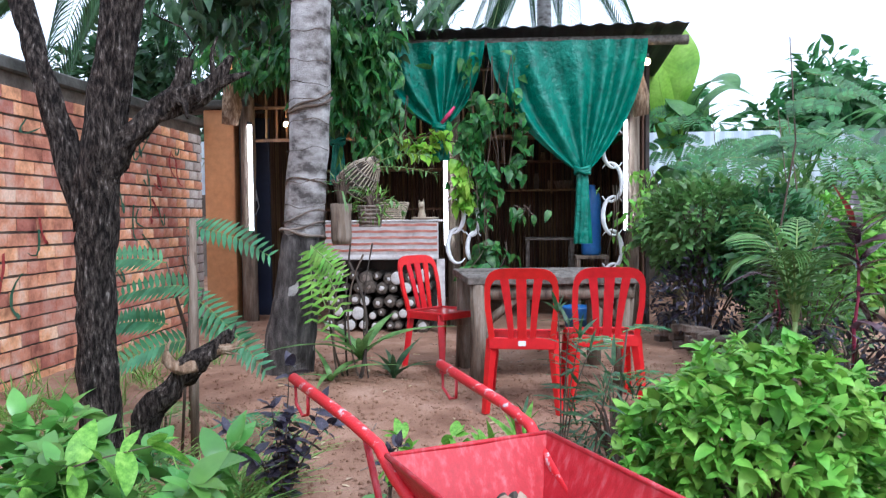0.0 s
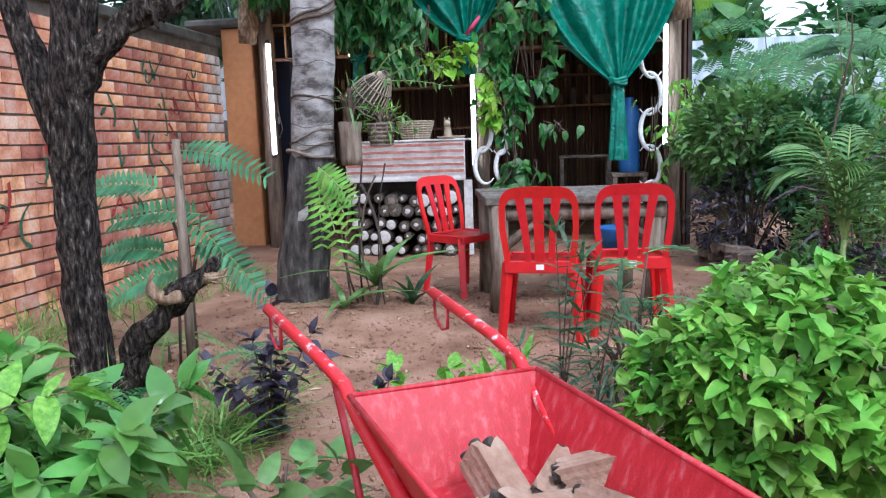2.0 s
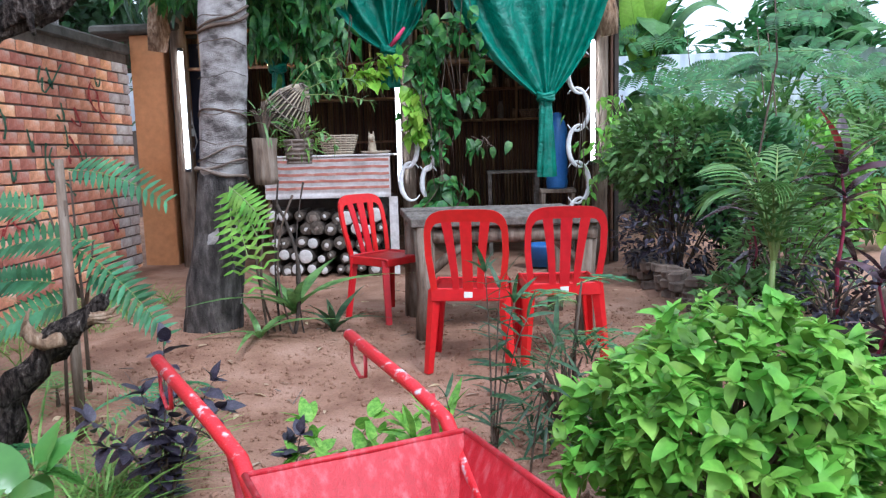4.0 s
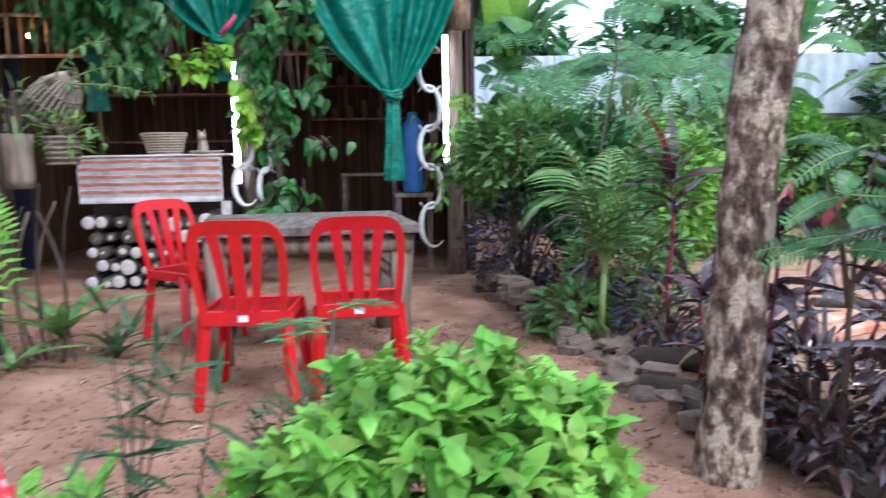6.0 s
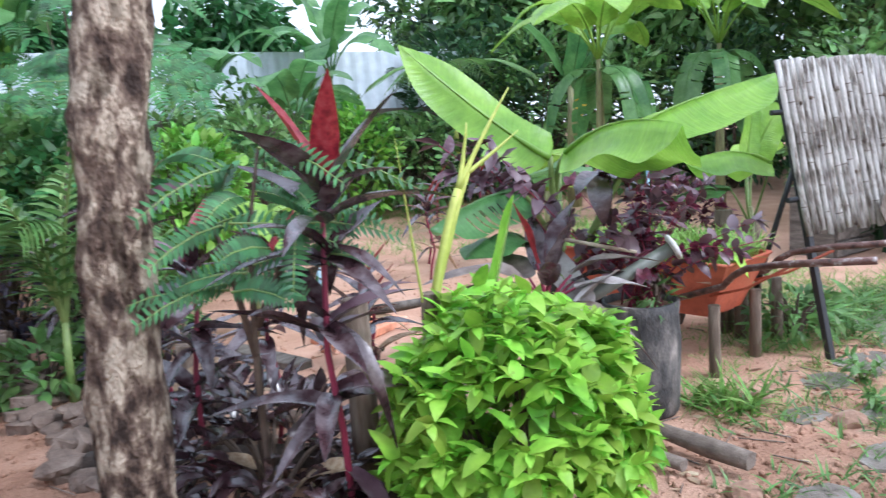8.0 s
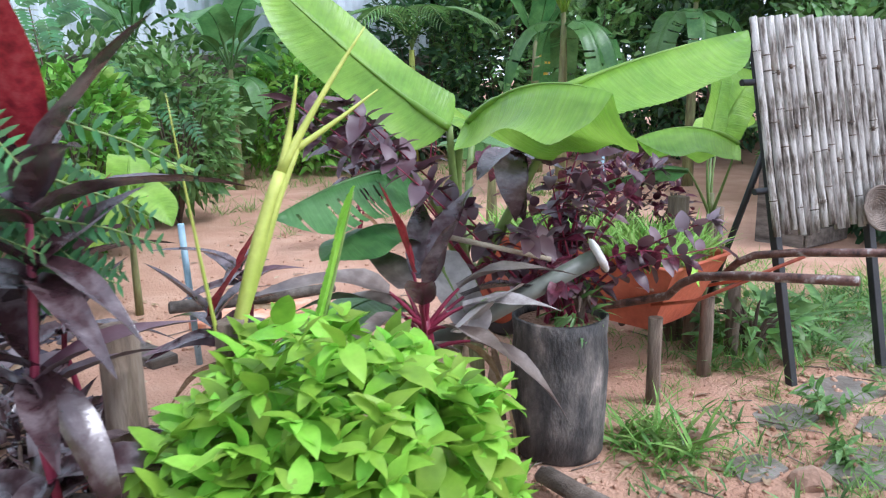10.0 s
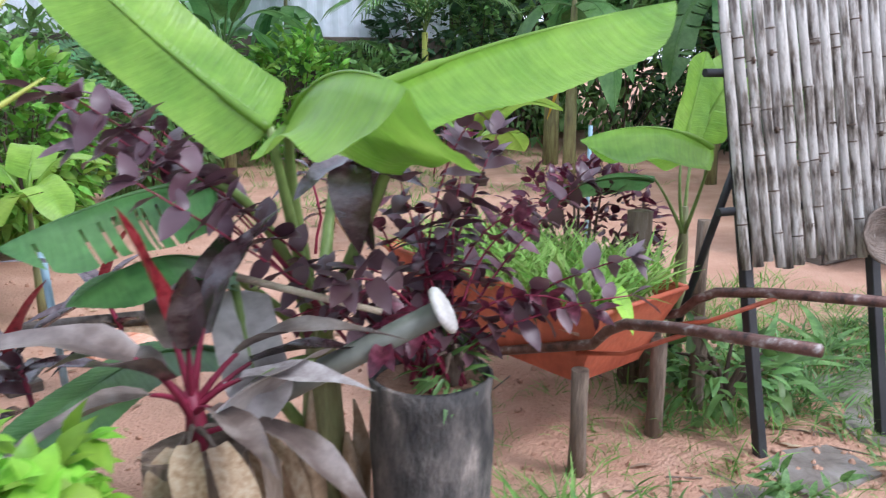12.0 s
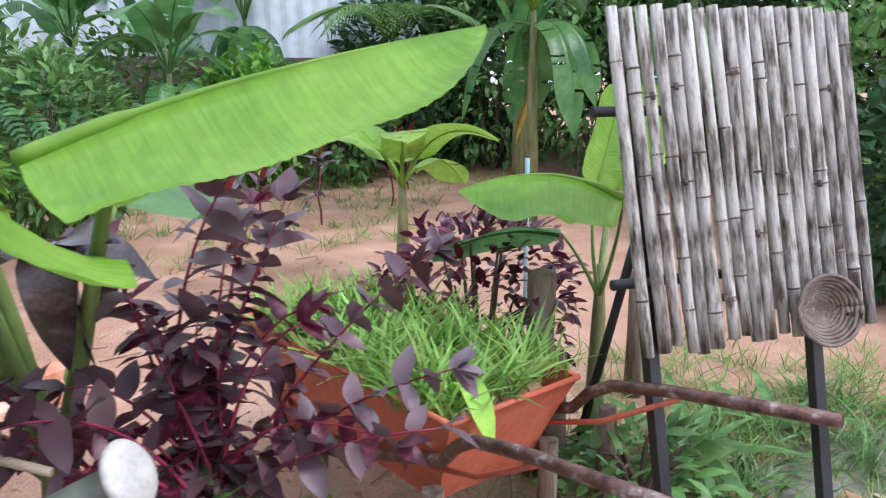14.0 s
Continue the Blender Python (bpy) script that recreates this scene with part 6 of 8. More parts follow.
for k in range(9):
    bm = bmesh.new()
    rr, zz = 0.020 + .0085 * k, -.05 + .0062 * k if k < 9 else 0
    sweep(bm, [mb @ Vector((rr * math.cos(t), rr * math.sin(t), zz + .002 * math.sin(t * 9 + k * 2))) for t in (2 * math.pi * q / 30 for q in range(31))], .0055, 5)
    part("coil", bm, WICKERD, basket)
bm = bmesh.new()
revolve(bm, [(.001, -.055), (.09, -.004)], 20, mb)
part("lining", bm, WICKERD, basket)

# ---- the pole with a white cut end, a stick and a pale sheath ----
pole = thing("felled_pole", "grey-green cut pole with a white sawn end", "pole")
bm = bmesh.new()
e0, e1 = Vector((3.93, 2.31, .715)), Vector((3.52, 2.60, .44))
sweep(bm, [e0, e0.lerp(e1, .5), e1], [.024, .025, .027], 14)
part("shaft", bm, PVC, pole, smooth=False)
bm = bmesh.new()
ax = (e0 - e1).normalized()
revolve(bm, [(.0005, .006), (.03, .010), (.045, .006), (.050, .0), (.048, -.007), (.03, -.012)], 20, Matrix.Translation(e0) @ ax.to_track_quat("Z", "Y").to_matrix().to_4x4())
part("cut_end", bm, LOGEND, pole, "chalky white cut end")
bm = bmesh.new()
sweep(bm, [(3.60, 2.55, .77), (3.84, 2.40, .70)], [.008, .007], 7)
st = part("bamboo_stick", bm, WICKER, None)
tagged(st, "thin pale bamboo stick leaning on the stump", "stick")
sheath = thing("dry_palm_sheath", "pale grey-white dried palm sheath lying on the stump", "sheath")
banana_leaf(sheath, (3.62, 2.66, .72), (3.6, 2.5, .62), (3.60, 2.40, .52), .13, L_PALE, fold=.5, petiole=.03, seed=4)

sheath2 = thing("dry_palm_sheath", "silvery grey dried leaf sheath curled beside the stump", "sheath")
banana_leaf(sheath2, (3.70, 2.43, .62), (3.60, 2.37, .66), (3.49, 2.37, .575), .15, L_PALE, fold=-.5, petiole=.0, roll=.7, seed=6)

# ---- logs, stones and bricks along the bed ----
def log(a, b_, r, seed, label="dark rotting log lying on the soil", mat_=LOGB):
    bm = bmesh.new()
    a, b_ = Vector(a), Vector(b_)
    sweep(bm, [a, a.lerp(b_, .33), a.lerp(b_, .66), b_], [r, r * 1.05, r * .95, r * .9], 10, lump=.4, seed=seed)
    return tagged(part("fallen_log", bm, mat_, None), label, "log")


log((2.1, 3.4, .07), (3.0, 2.7, .10), .05, 1)
log((2.15, 3.8, .08), (2.75, 3.55, .12), .055, 2)
log((2.2, 3.1, .06), (2.5, 2.3, .06), .045, 3)
log((3.87, 1.96, .06), (3.84, 2.42, .06), .030, 4, "cut bamboo length lying on the ground", WICKERD)
log((3.72, 2.10, .04), (3.66, 2.55, .04), .022, 5, "cut bamboo length lying on the ground", WICKERD)
log((2.3, 2.1, .04), (2.9, 1.9, .05), .03, 6)
log((2.6, 2.5, .05), (3.4, 2.9, .06), .045, 7)
log((3.2, 3.95, .30), (3.9, 3.9, .28), .025, 8, "plank edge of a raised bed", WOOD)


def stone(x, y, s, seed, label="rough brown stone beside the bed", mat_=STONE, zz=None, flat=.55, block=False):
    rng_ = random.Random(seed)
    bm = bmesh.new()
    if block:
        box(bm, (-s, -s * .62, -s * .9), (s, s * .62, s * .9), bevel=s * .12)
        label = "broken angular block heaped along the bed"
    else:
        bmesh.ops.create_icosphere(bm, subdivisions=2, radius=s)
    for v in bm.verts:
        k = 1 + .35 * noise.noise(v.co / s * 1.1 + Vector((seed * 3.1, 0, 0)))
        v.co = Vector((v.co.x * k * 1.2, v.co.y * k, v.co.z * k * flat))
    ob = part("stone", bm, mat_, None)
    ob.matrix_basis = pose(x, y, (s * flat * .55 if zz is None else zz), rng_.uniform(-45, 45) if block else rng_.uniform(-15, 15), rng_.uniform(-15, 15), rng_.uniform(0, 360))
    return tagged(ob, label, "stone", "stones along the bed")


rng = random.Random(6)
for k in range(44):
    t = rng.random()
    stone(1.90 + .33 * t + rng.uniform(-.12, .12), 4.75 - 1.9 * t + rng.uniform(-.15, .15), rng.uniform(.035, .08), k, block=k % 3 > 0, zz=.03 + rng.uniform(0, .09))
for k in range(18):
    stone(rng.uniform(2.3, 2.9), rng.uniform(2.0, 4.0), rng.uniform(.03, .08), 40 + k)
stone(1.99, 4.5, .035, 90, "small white stone beside the path", WHITEP)
for k, (x, y) in enumerate(((3.95, 1.55), (3.75, 1.9), (4.5, 2.0), (4.45, 2.35))):
    stone(x, y, .05, 95 + k, "pale broken lump of brick", CLAY)


def hollow_brick(at, turn, tilt, roll=0, s=1.0, group="broken hollow bricks"):
    """A short broken clay block with ribbed faces and round cores."""
    b_ = thing("hollow_brick", "broken hollow clay brick with ribbed sides", "brick", group=group)
    b_.matrix_basis = pose(*at, tilt, roll, turn)
    bm = bmesh.new()
    W_, H_, L_ = .085 * s, .085 * s, .17 * s
    n_ = 28
    rings = []
    rng_ = random.Random(int(at[0] * 1000))
    for j in range(4):
        ring = []
        for k in range(n_):
            u = k / n_ * 4
            side_, f = int(u), u - int(u)
            p = [(-.5 + f, -.5), (.5, -.5 + f), (.5 - f, .5), (-.5, .5 - f)][side_]
            rib = 1 + (.035 if k % 2 else 0)
            ring.append(bm.verts.new((p[0] * W_ * rib, L_ * (j / 3 - .5) + (rng_.uniform(-.018, .018) if j in (0, 3) else 0), p[1] * H_ * rib)))
        rings.append(ring)
    for a, c in zip(rings, rings[1:]):
        for k in range(n_):
            bm.faces.new((a[k], a[(k + 1) % n_], c[(k + 1) % n_], c[k]))
    bm.faces.new(rings[0])
    bm.faces.new(rings[-1][::-1])
    bmesh.ops.recalc_face_normals(bm, faces=bm.faces[:])
    part("block", bm, CLAY, b_)
    # the block is solid: dark plugs give the shade of its holes
    for sx in (-1, 1):
        for sz in (-1, 1):
            bm = bmesh.new()
            m_ = Matrix.Translation((sx * .022 * s, 0, sz * .022 * s)) @ Matrix.Rotation(radians(90), 4, "X")
            revolve(bm, [(.0145 * s, -L_ * .5 - .022), (.0145 * s, L_ * .5 + .022)], 10, m_)
            bmesh.ops.contextual_create(bm, geom=[e for e in bm.edges if e.is_boundary])
            part("core", bm, LOGB, b_, "dark plug for the shade inside a core hole")
    return b_


RB = barrow.matrix_basis
for (x, y, z), tu, ti, ro in (((-.02, -.36, .33), 20, 35, 10), ((.10, -.38, .31), -40, 10, 30), ((.17, -.46, .36), 65, -15, 5), ((.03, -.52, .31), 95, 5, 0), ((-.10, -.5, .31), 150, 8, 20), ((.12, -.6, .33), 10, -8, 40), ((-.05, -.62, .36), 60, 15, 0)):
    p = RB @ Vector((x * 1.1 + .03, y + .06, z + .0))
    hollow_brick(tuple(p), tu + 27, ti, ro)

# stacked bricks at the hedge's foot
rng = random.Random(2)
bm = bmesh.new()
box(bm, (-.10, -.05, -.03), (.10, .05, .03), bevel=.006)
bme = bpy.data.meshes.new("loose_brick")
bm.to_mesh(bme)
bm.free()
bme.materials.append(STONE)
for k in range(46):
    lay = k % 4
    t = (k // 4) / 12
    ob = new("loose_brick", bme)
    ob.matrix_basis = pose(1.72 + .22 * t + rng.uniform(-.06, .06), 6.25 - 1.35 * t + rng.uniform(-.04, .04), .03 + .062 * lay * (1 - .3 * t), rng.uniform(-8, 8), rng.uniform(-8, 8), 30 + rng.uniform(-35, 35))
    tagged(ob, "old brown brick in a rough stack", "brick", "old bricks edging the bed")

# wet slabs and litter by the panel
for k, (x, y, s) in enumerate(((4.75, 1.95, .2), (5.2, 2.3, .22), (5.75, 2.35, .3), (6.2, 2.6, .34), (5.4, 2.0, .25), (6.5, 2.1, .36), (5.0, 1.75, .22), (5.95, 1.8, .3), (4.6, 1.6, .2), (4.35, 1.75, .17), (4.15, 1.45, .16), (3.9, 1.72, .14), (4.85, 2.3, .15), (5.3, 1.6, .2), (5.6, 2.12, .18), (5.55, 1.45, .24), (6.0, 2.2, .22), (4.45, 2.15, .12), (5.05, 2.05, .15), (6.3, 1.5, .3), (5.85, 2.62, .2))):
    bm = bmesh.new()
    rng_ = random.Random(k)
    ring = [(s * rng_.uniform(.7, 1.1) * math.cos(a), s * .7 * rng_.uniform(.7, 1.1) * math.sin(a)) for a in (2 * math.pi * q / 8 for q in range(8))]
    lo = [bm.verts.new((x_, y_, -.03)) for x_, y_ in ring]
    hi = [bm.verts.new((x_ * .97, y_ * .97, .007)) for x_, y_ in ring]
    bm.faces.new(hi)
    for q in range(8):
        bm.faces.new((lo[q], lo[(q + 1) % 8], hi[(q + 1) % 8], hi[q]))
    ob = part("paving_slab", bm, SLATE, None)
    ob.location = (x, y, gz(x, y))
    tagged(ob, "worn grey slab set in wet soil", "slab", "slabs by the bamboo panel")


def grass(label, area, count, size, material, seed, width=.035, droop=.5):
    rng_ = random.Random(seed)
    x0_, y0_, x1_, y1_ = area
    ms = []
    while len(ms) < count:
        cx, cy = rng_.uniform(x0_, x1_), rng_.uniform(y0_, y1_)
        if noise.noise(Vector((cx * 2.2, cy * 2.2, seed))) < -.05:
            continue
        for q in range(9):
            x, y = cx + rng_.gauss(0, .03), cy + rng_.gauss(0, .03)
            ms.append(aim((x, y, gz(x, y) - .005), Vector((rng_.gauss(0, .6), rng_.gauss(0, .6), 1)), rng_.uniform(-1, 1), size * rng_.uniform(.5, 1.3)))
    ob = part("grass", leaves_mesh("grass", leaf_shape(1, width, 3, .2, droop), ms, material), material, None)
    return tagged(ob, label, "grass", kind="stuff")


grass("thin green grass by the panel", (4.3, 1.5, 7.0, 3.6), 3200, .075, L_GRASS, 1)
grass("taller grass round the posts", (4.9, 2.3, 7.2, 3.8), 1700, .14, L_GRASS, 2)
grass("short weeds on the damp soil", (3.7, 1.0, 6.2, 2.5), 1500, .07, L_MID, 7, .12, .6)
grass("patchy grass in the far yard", (4.5, 6.5, 9.5, 11.4), 4200, .16, L_GRASS, 3)
grass("weeds along the brick wall", (-3.0, 2.6, -2.0, 5.5), 900, .20, L_GRASS, 4)
grass("fine grass beside the citrus shrub", (-1.7, 1.2, -.75, 2.3), 1700, .30, L_GRASS, 5, .025, .7)
grass("tuft of narrow weeds at the bag's foot", (4.2, 2.32, 4.42, 2.56), 160, .17, L_GRASS, 94, .07, .6)
for k, (x, y, n_, ln) in enumerate(((5.62, 2.86, 9, .46), (5.30, 2.95, 7, .34), (6.1, 2.9, 7, .36))):
    pl = thing("sword_plant", "arching sword-leaved green plant behind the bamboo panel", "plant", (x, y, gz(x, y)), group="sword-leaved plants")
    me_ = [leaf_data("sword_leaf", leaf_shape(1, .13, 8, .4, dr), L_MID) for dr in (.35, .7)]
    for q in range(n_):
        leaf_part(pl, me_[q % 2], aim((0, 0, 0), (math.cos(2.4 * q), math.sin(2.4 * q), .7 + .15 * (q % 5)), .1 * (q % 3), ln * (.75 + .08 * (q % 4))))
grass("sparse grass on the wet ground by the panel", (4.3, 1.4, 6.8, 3.2), 2200, .07, L_GRASS, 8, .05, .6)
grass("taller weeds round the panel's feet", (5.0, 2.5, 6.6, 3.1), 1000, .13, L_MID, 9, .06, .7)
shrub("low leafy weeds by the props", (5.3, 2.75, .14), .25, .2, .14, 200, .09, L_MID, 95, .35, z0=0, name="weeds")
# dead leaves and twigs on the soil
rng = random.Random(31)
ms = []
for k in range(640):
    x, y = (rng.uniform(-2.6, 5.8), rng.uniform(1.5, 6.6)) if k % 3 else (rng.uniform(3.5, 6.0), rng.uniform(.9, 2.5))
    ms.append(aim((x, y, gz(x, y) + .006), (math.cos(k), math.sin(k), rng.uniform(-.05, .1)), rng.uniform(-.3, .3), rng.uniform(.025, .08)))
ob = part("leaf_litter", leaves_mesh("leaf_litter", leaf_shape(1, .35, 3, .3, .1), ms, L_DRY), L_DRY, None)
tagged(ob, "dry fallen leaves scattered on the soil", "leaves", kind="stuff")
ico = bmesh.new()
bmesh.ops.create_icosphere(ico, subdivisions=1, radius=1)
clod_v = np.array([(v.co * (1 + .3 * noise.noise(v.co * 2))).to_tuple() for v in ico.verts])
clod_f = [tuple(v.index for v in f.verts) for f in ico.faces]
ico.free()
ms = []
for k in range(17000):
    x, y = (rng.uniform(-1.6, 2.3), rng.uniform(1.4, 5.0)) if k % 2 else (rng.uniform(-2.6, 5.8), rng.uniform(1.2, 6.8)) if k % 3 else (rng.gauss(-1.0, .6), rng.gauss(3.8, .6)) if k % 2 else (rng.uniform(3.5, 6.0), rng.uniform(.9, 2.5))
    s_ = .003 + .015 * rng.random() ** 3
    ms.append(pose(x, y, gz(x, y) + s_ * .25, rng.uniform(0, 360), rng.uniform(0, 360), 0) @ Matrix.Diagonal((s_, s_ * .8, s_ * .6, 1)))
ob = part("clods", leaves_mesh("clods", (clod_v, clod_f), ms, SOIL), SOIL, None)
tagged(ob, "clods of reddish soil strewn on the ground", "clods", kind="stuff")
bm = bmesh.new()
for k in range(190):
    x, y, a_ = rng.uniform(-2.4, 5.6) if k % 3 else rng.uniform(3.6, 5.8), rng.uniform(1.3, 6.6) if k % 3 else rng.uniform(1.0, 2.5), rng.uniform(0, 6.28)
    l_ = rng.uniform(.04, .22)
    sweep(bm, [(x, y, gz(x, y) + .006), (x + math.cos(a_) * l_, y + math.sin(a_) * l_, gz(x + math.cos(a_) * l_, y + math.sin(a_) * l_) + .008)], .0025, 4)
ob = part("fallen_twigs", bm, WICKERD, None)
tagged(ob, "thin dry twigs lying on the soil", "twigs", kind="stuff")
for k, (p, q) in enumerate((((3.42, 4.3), (4.05, 4.6)), ((3.45, 4.5), (4.0, 4.85)), ((3.2, 4.1), (3.0, 4.75)))):
    bm = bmesh.new()
    d_ = Vector((q[0] - p[0], q[1] - p[1], 0))
    box(bm, (0, -.06, 0), (d_.length, .06, .05), bevel=.006)
    ob = part("wooden_plank", bm, BRICKJ if k < 2 else WOOD, None)
    ob.matrix_basis = pose(p[0], p[1], .0, 0, 0, math.degrees(math.atan2(d_.y, d_.x)))
    tagged(ob, "reddish-brown plank edging a sand bed", "plank", "planks edging the sand bed")
# blue pipe standing in the sand
bm = bmesh.new()
sweep(bm, [(6.21, 4.55, -.1), (6.21, 4.55, .83)], .013, 8)
tagged(part("water_pipe", bm, PIPEB, None), "upright pale blue water pipe", "pipe")
bm = bmesh.new()
sweep(bm, [(3.33, 4.05, -.1), (3.30, 4.05, .62)], .014, 8)
tagged(part("water_pipe", bm, PIPEB, None), "upright pale blue water pipe with a tap", "pipe")
# pail and boards at the yard's side
pail = thing("plastic_pail", "white plastic pail standing in the yard", "pail", (7.62, 3.95, .55))
bm = bmesh.new()
revolve(bm, [(.001, 0), (.11, 0), (.13, .24), (.137, .245), (.13, .25), (.12, .24), (.10, .02), (.001, .02)], 20)
part("body", bm, WHITEP, pail)
bm = bmesh.new()
sweep(bm, [(.13 * math.cos(t), 0, .24 + .1 * math.sin(t)) for t in (math.pi * q / 10 for q in range(11))], .004, 5)
part("handle", bm, STEEL, pail)
crate = thing("wooden_crate", "rough grey wooden crate under the pail", "crate", (7.62, 3.95, 0))
for k in range(4):
    bm = bmesh.new()
    box(bm, (-.25, -.2, .02 + k * .13), (.25, -.18, .13 + k * .13), bevel=.003)
    part("board", bm, WOOD, crate)
bm = bmesh.new()
box(bm, (-.26, -.17, 0), (.26, .2, .545), bevel=.004)
part("box", bm, WOOD, crate)


# ---- striped counter, log stack and goods in the shed ----
counter = thing("counter", "counter faced with white sheet crossed by worn brown stripes", "counter")
bm = bmesh.new()
CX0, CX1, CY = -1.60, -0.44, 6.52
nz = 60
prof = []
for i in range(nz + 1):
    z = 0.74 + 0.37 * i / nz
    prof.append((CY - 0.003 * math.sin(i / nz * 2 * math.pi * 6), z))
vs = [[bm.verts.new((x, y, z)) for x in (CX0, CX1)] for y, z in prof]
for a, b in zip(vs, vs[1:]):
    bm.faces.new((a[0], a[1], b[1], b[0]))
bmesh.ops.recalc_face_normals(bm, faces=bm.faces[:])
bmesh.ops.solidify(bm, geom=bm.faces[:], thickness=.006)
part("front_sheet", bm, DIRTYW, counter)
for k in range(5):
    bm = bmesh.new()
    z = 0.82 + 0.062 * k
    n_ = 24
    lo_, hi_ = [], []
    for i in range(n_ + 1):
        x = CX0 + .01 + (CX1 - CX0 - .02) * i / n_
        j = .006 * noise.noise(Vector((x * 9, k * 3.3, 0)))
        lo_.append(bm.verts.new((x, CY - .013, z + j)))
        hi_.append(bm.verts.new((x, CY - .013, z + .024 + j + .004 * noise.noise(Vector((x * 17, k, 2))))))
    for i in range(n_):
        bm.faces.new((lo_[i], lo_[i + 1], hi_[i + 1], hi_[i]))
    part("stripe", bm, STRIPE, counter, "worn brown stripe")
bm = bmesh.new()
box(bm, (CX0 - .01, CY - .016, 1.112), (CX1 + .01, CY + .5, 1.132), bevel=.006)
part("countertop", bm, DIRTYW, counter)
bm = bmesh.new()
box(bm, (CX1 - .02, CY, .02), (CX1 + .06, CY + .02, .74), bevel=.004)
part("side_board", bm, DIRTYW, counter, "white painted end board")
bm = bmesh.new()
box(bm, (CX0 - .06, CY + .42, -.02), (CX1, CY + .46, .74))
part("back_board", bm, DARKIN, counter)
rng = random.Random(12)
k = 0
for row in range(5):
    for i in range(10 - (row % 2)):
        x = CX0 + .05 + .062 * (row % 2) + i * .118 + rng.uniform(-.028, .028)
        z = .075 + row * .122 + rng.uniform(-.024, .024)
        if x > CX1 - .08 or z > .70:
            continue
        r = rng.choice((.038, .046, .052, .058, .07))
        lg = thing("firewood_log", "stacked firewood log, end painted white" if rng.random() < .42 else "stacked dark firewood log with a bare end", "log", (x, CY + .02 + rng.uniform(-.03, .03), z), group="firewood stacked under the counter")
        white = lg["label"].endswith("white")
        bm = bmesh.new()
        sweep(bm, [(0, 0, 0), (0, .2, 0), (0, .4, 0)], [r, r * 1.02, r], 14, lump=.25, seed=k)
        part("bark", bm, LOGB, lg, smooth=False)
        bm = bmesh.new()
        revolve(bm, [(.0005, .006), (r * .8, .005), (r * .93, .001), (r * .93, -.004)], 14, Matrix.Rotation(radians(90), 4, "X"))
        part("cut_end", bm, LOGEND if white else LOGEND2, lg, "chalk-white cut end" if white else "")
        if not white:
            bm = bmesh.new()
            q_ = rng.choice((.3, .45, .6))
            revolve(bm, [(.0005, .010), (r * q_ * .8, .009), (r * q_, .004)], 9, Matrix.Rotation(radians(90), 4, "X"))
            for v in bm.verts:
                v.co += Vector((.012 * noise.noise(v.co * 40 + Vector((k, 0, 0))), 0, .012 * noise.noise(v.co * 40 + Vector((0, k, 5)))))
            part("core", bm, LOGEND if k % 3 else WICKERD, lg, "pale heart of the log")
        k += 1


def woven_basket(label, at, r0, r1, h, material, rows=9, ribs=20, tilt=(0, 0)):
    b_ = thing("woven_basket", label, "basket", at)
    b_.matrix_basis = pose(*at, tilt[0], tilt[1], 0)
    bm = bmesh.new()
    revolve(bm, [(.001, .004), (r0, .004), (r1 * .98, h)], 24)
    part("shell", bm, WICKERD, b_)
    for j in range(rows):
        t = j / (rows - 1)
        r = r0 + (r1 - r0) * t
        bm = bmesh.new()
        sweep(bm, [((r + .004 * math.sin(q * math.pi + j * math.pi)) * math.cos(2 * math.pi * q / ribs), (r + .004 * math.sin(q * math.pi + j)) * math.sin(2 * math.pi * q / ribs), h * t) for q in range(ribs + 1)], h / rows * .42, 5)
        part("weave", bm, material, b_)
    for q in range(ribs):
        a = 2 * math.pi * q / ribs
        bm = bmesh.new()
        sweep(bm, [(r0 * math.cos(a), r0 * math.sin(a), 0), (r1 * 1.02 * math.cos(a), r1 * 1.02 * math.sin(a), h)], .005, 4)
        part("rib", bm, material, b_)
    return b_


woven_basket("pale wicker basket standing on the counter", (-.93, 6.66, 1.133), .13, .18, .17, WICKER)
woven_basket("dark open-weave pot holder hung on the palm", (-.68, 4.12, 1.10), .07, .085, .13, WICKERD, 6, 14)
# the bell basket on the palm trunk
bell = thing("bell_basket", "bell-shaped bamboo fish basket hung on the palm", "basket", (-.76, 4.3, 1.44))
bell.matrix_basis = pose(-.76, 4.3, 1.45, 12, 42, 0)
for q in range(26):
    a = 2 * math.pi * q / 26
    bm = bmesh.new()
    prof_ = [(.135, -.12), (.13, -.05), (.11, .03), (.07, .10), (.03, .14)]
    sweep(bm, [(r * math.cos(a), r * math.sin(a), z) for r, z in prof_], .005, 4)
    part("rib", bm, WICKER, bell)
bm = bmesh.new()
revolve(bm, [(.128, -.12), (.124, -.05), (.104, .03), (.064, .10), (.02, .14)], 20)
part("lining", bm, LOGB, bell)
for z, r in ((-.12, .136), (-.04, .13), (.04, .107), (.11, .062), (.145, .03)):
    bm = bmesh.new()
    sweep(bm, [(r * math.cos(t), r * math.sin(t), z) for t in (2 * math.pi * q / 24 for q in range(25))], .006, 5)
    part("hoop", bm, WICKERD, bell)
bm = bmesh.new()
sweep(bm, [(.02 * math.cos(t), 0, .155 + .03 * math.sin(t)) for t in (math.pi * q / 8 for q in range(9))], .004, 5)
part("handle", bm, WICKERD, bell)
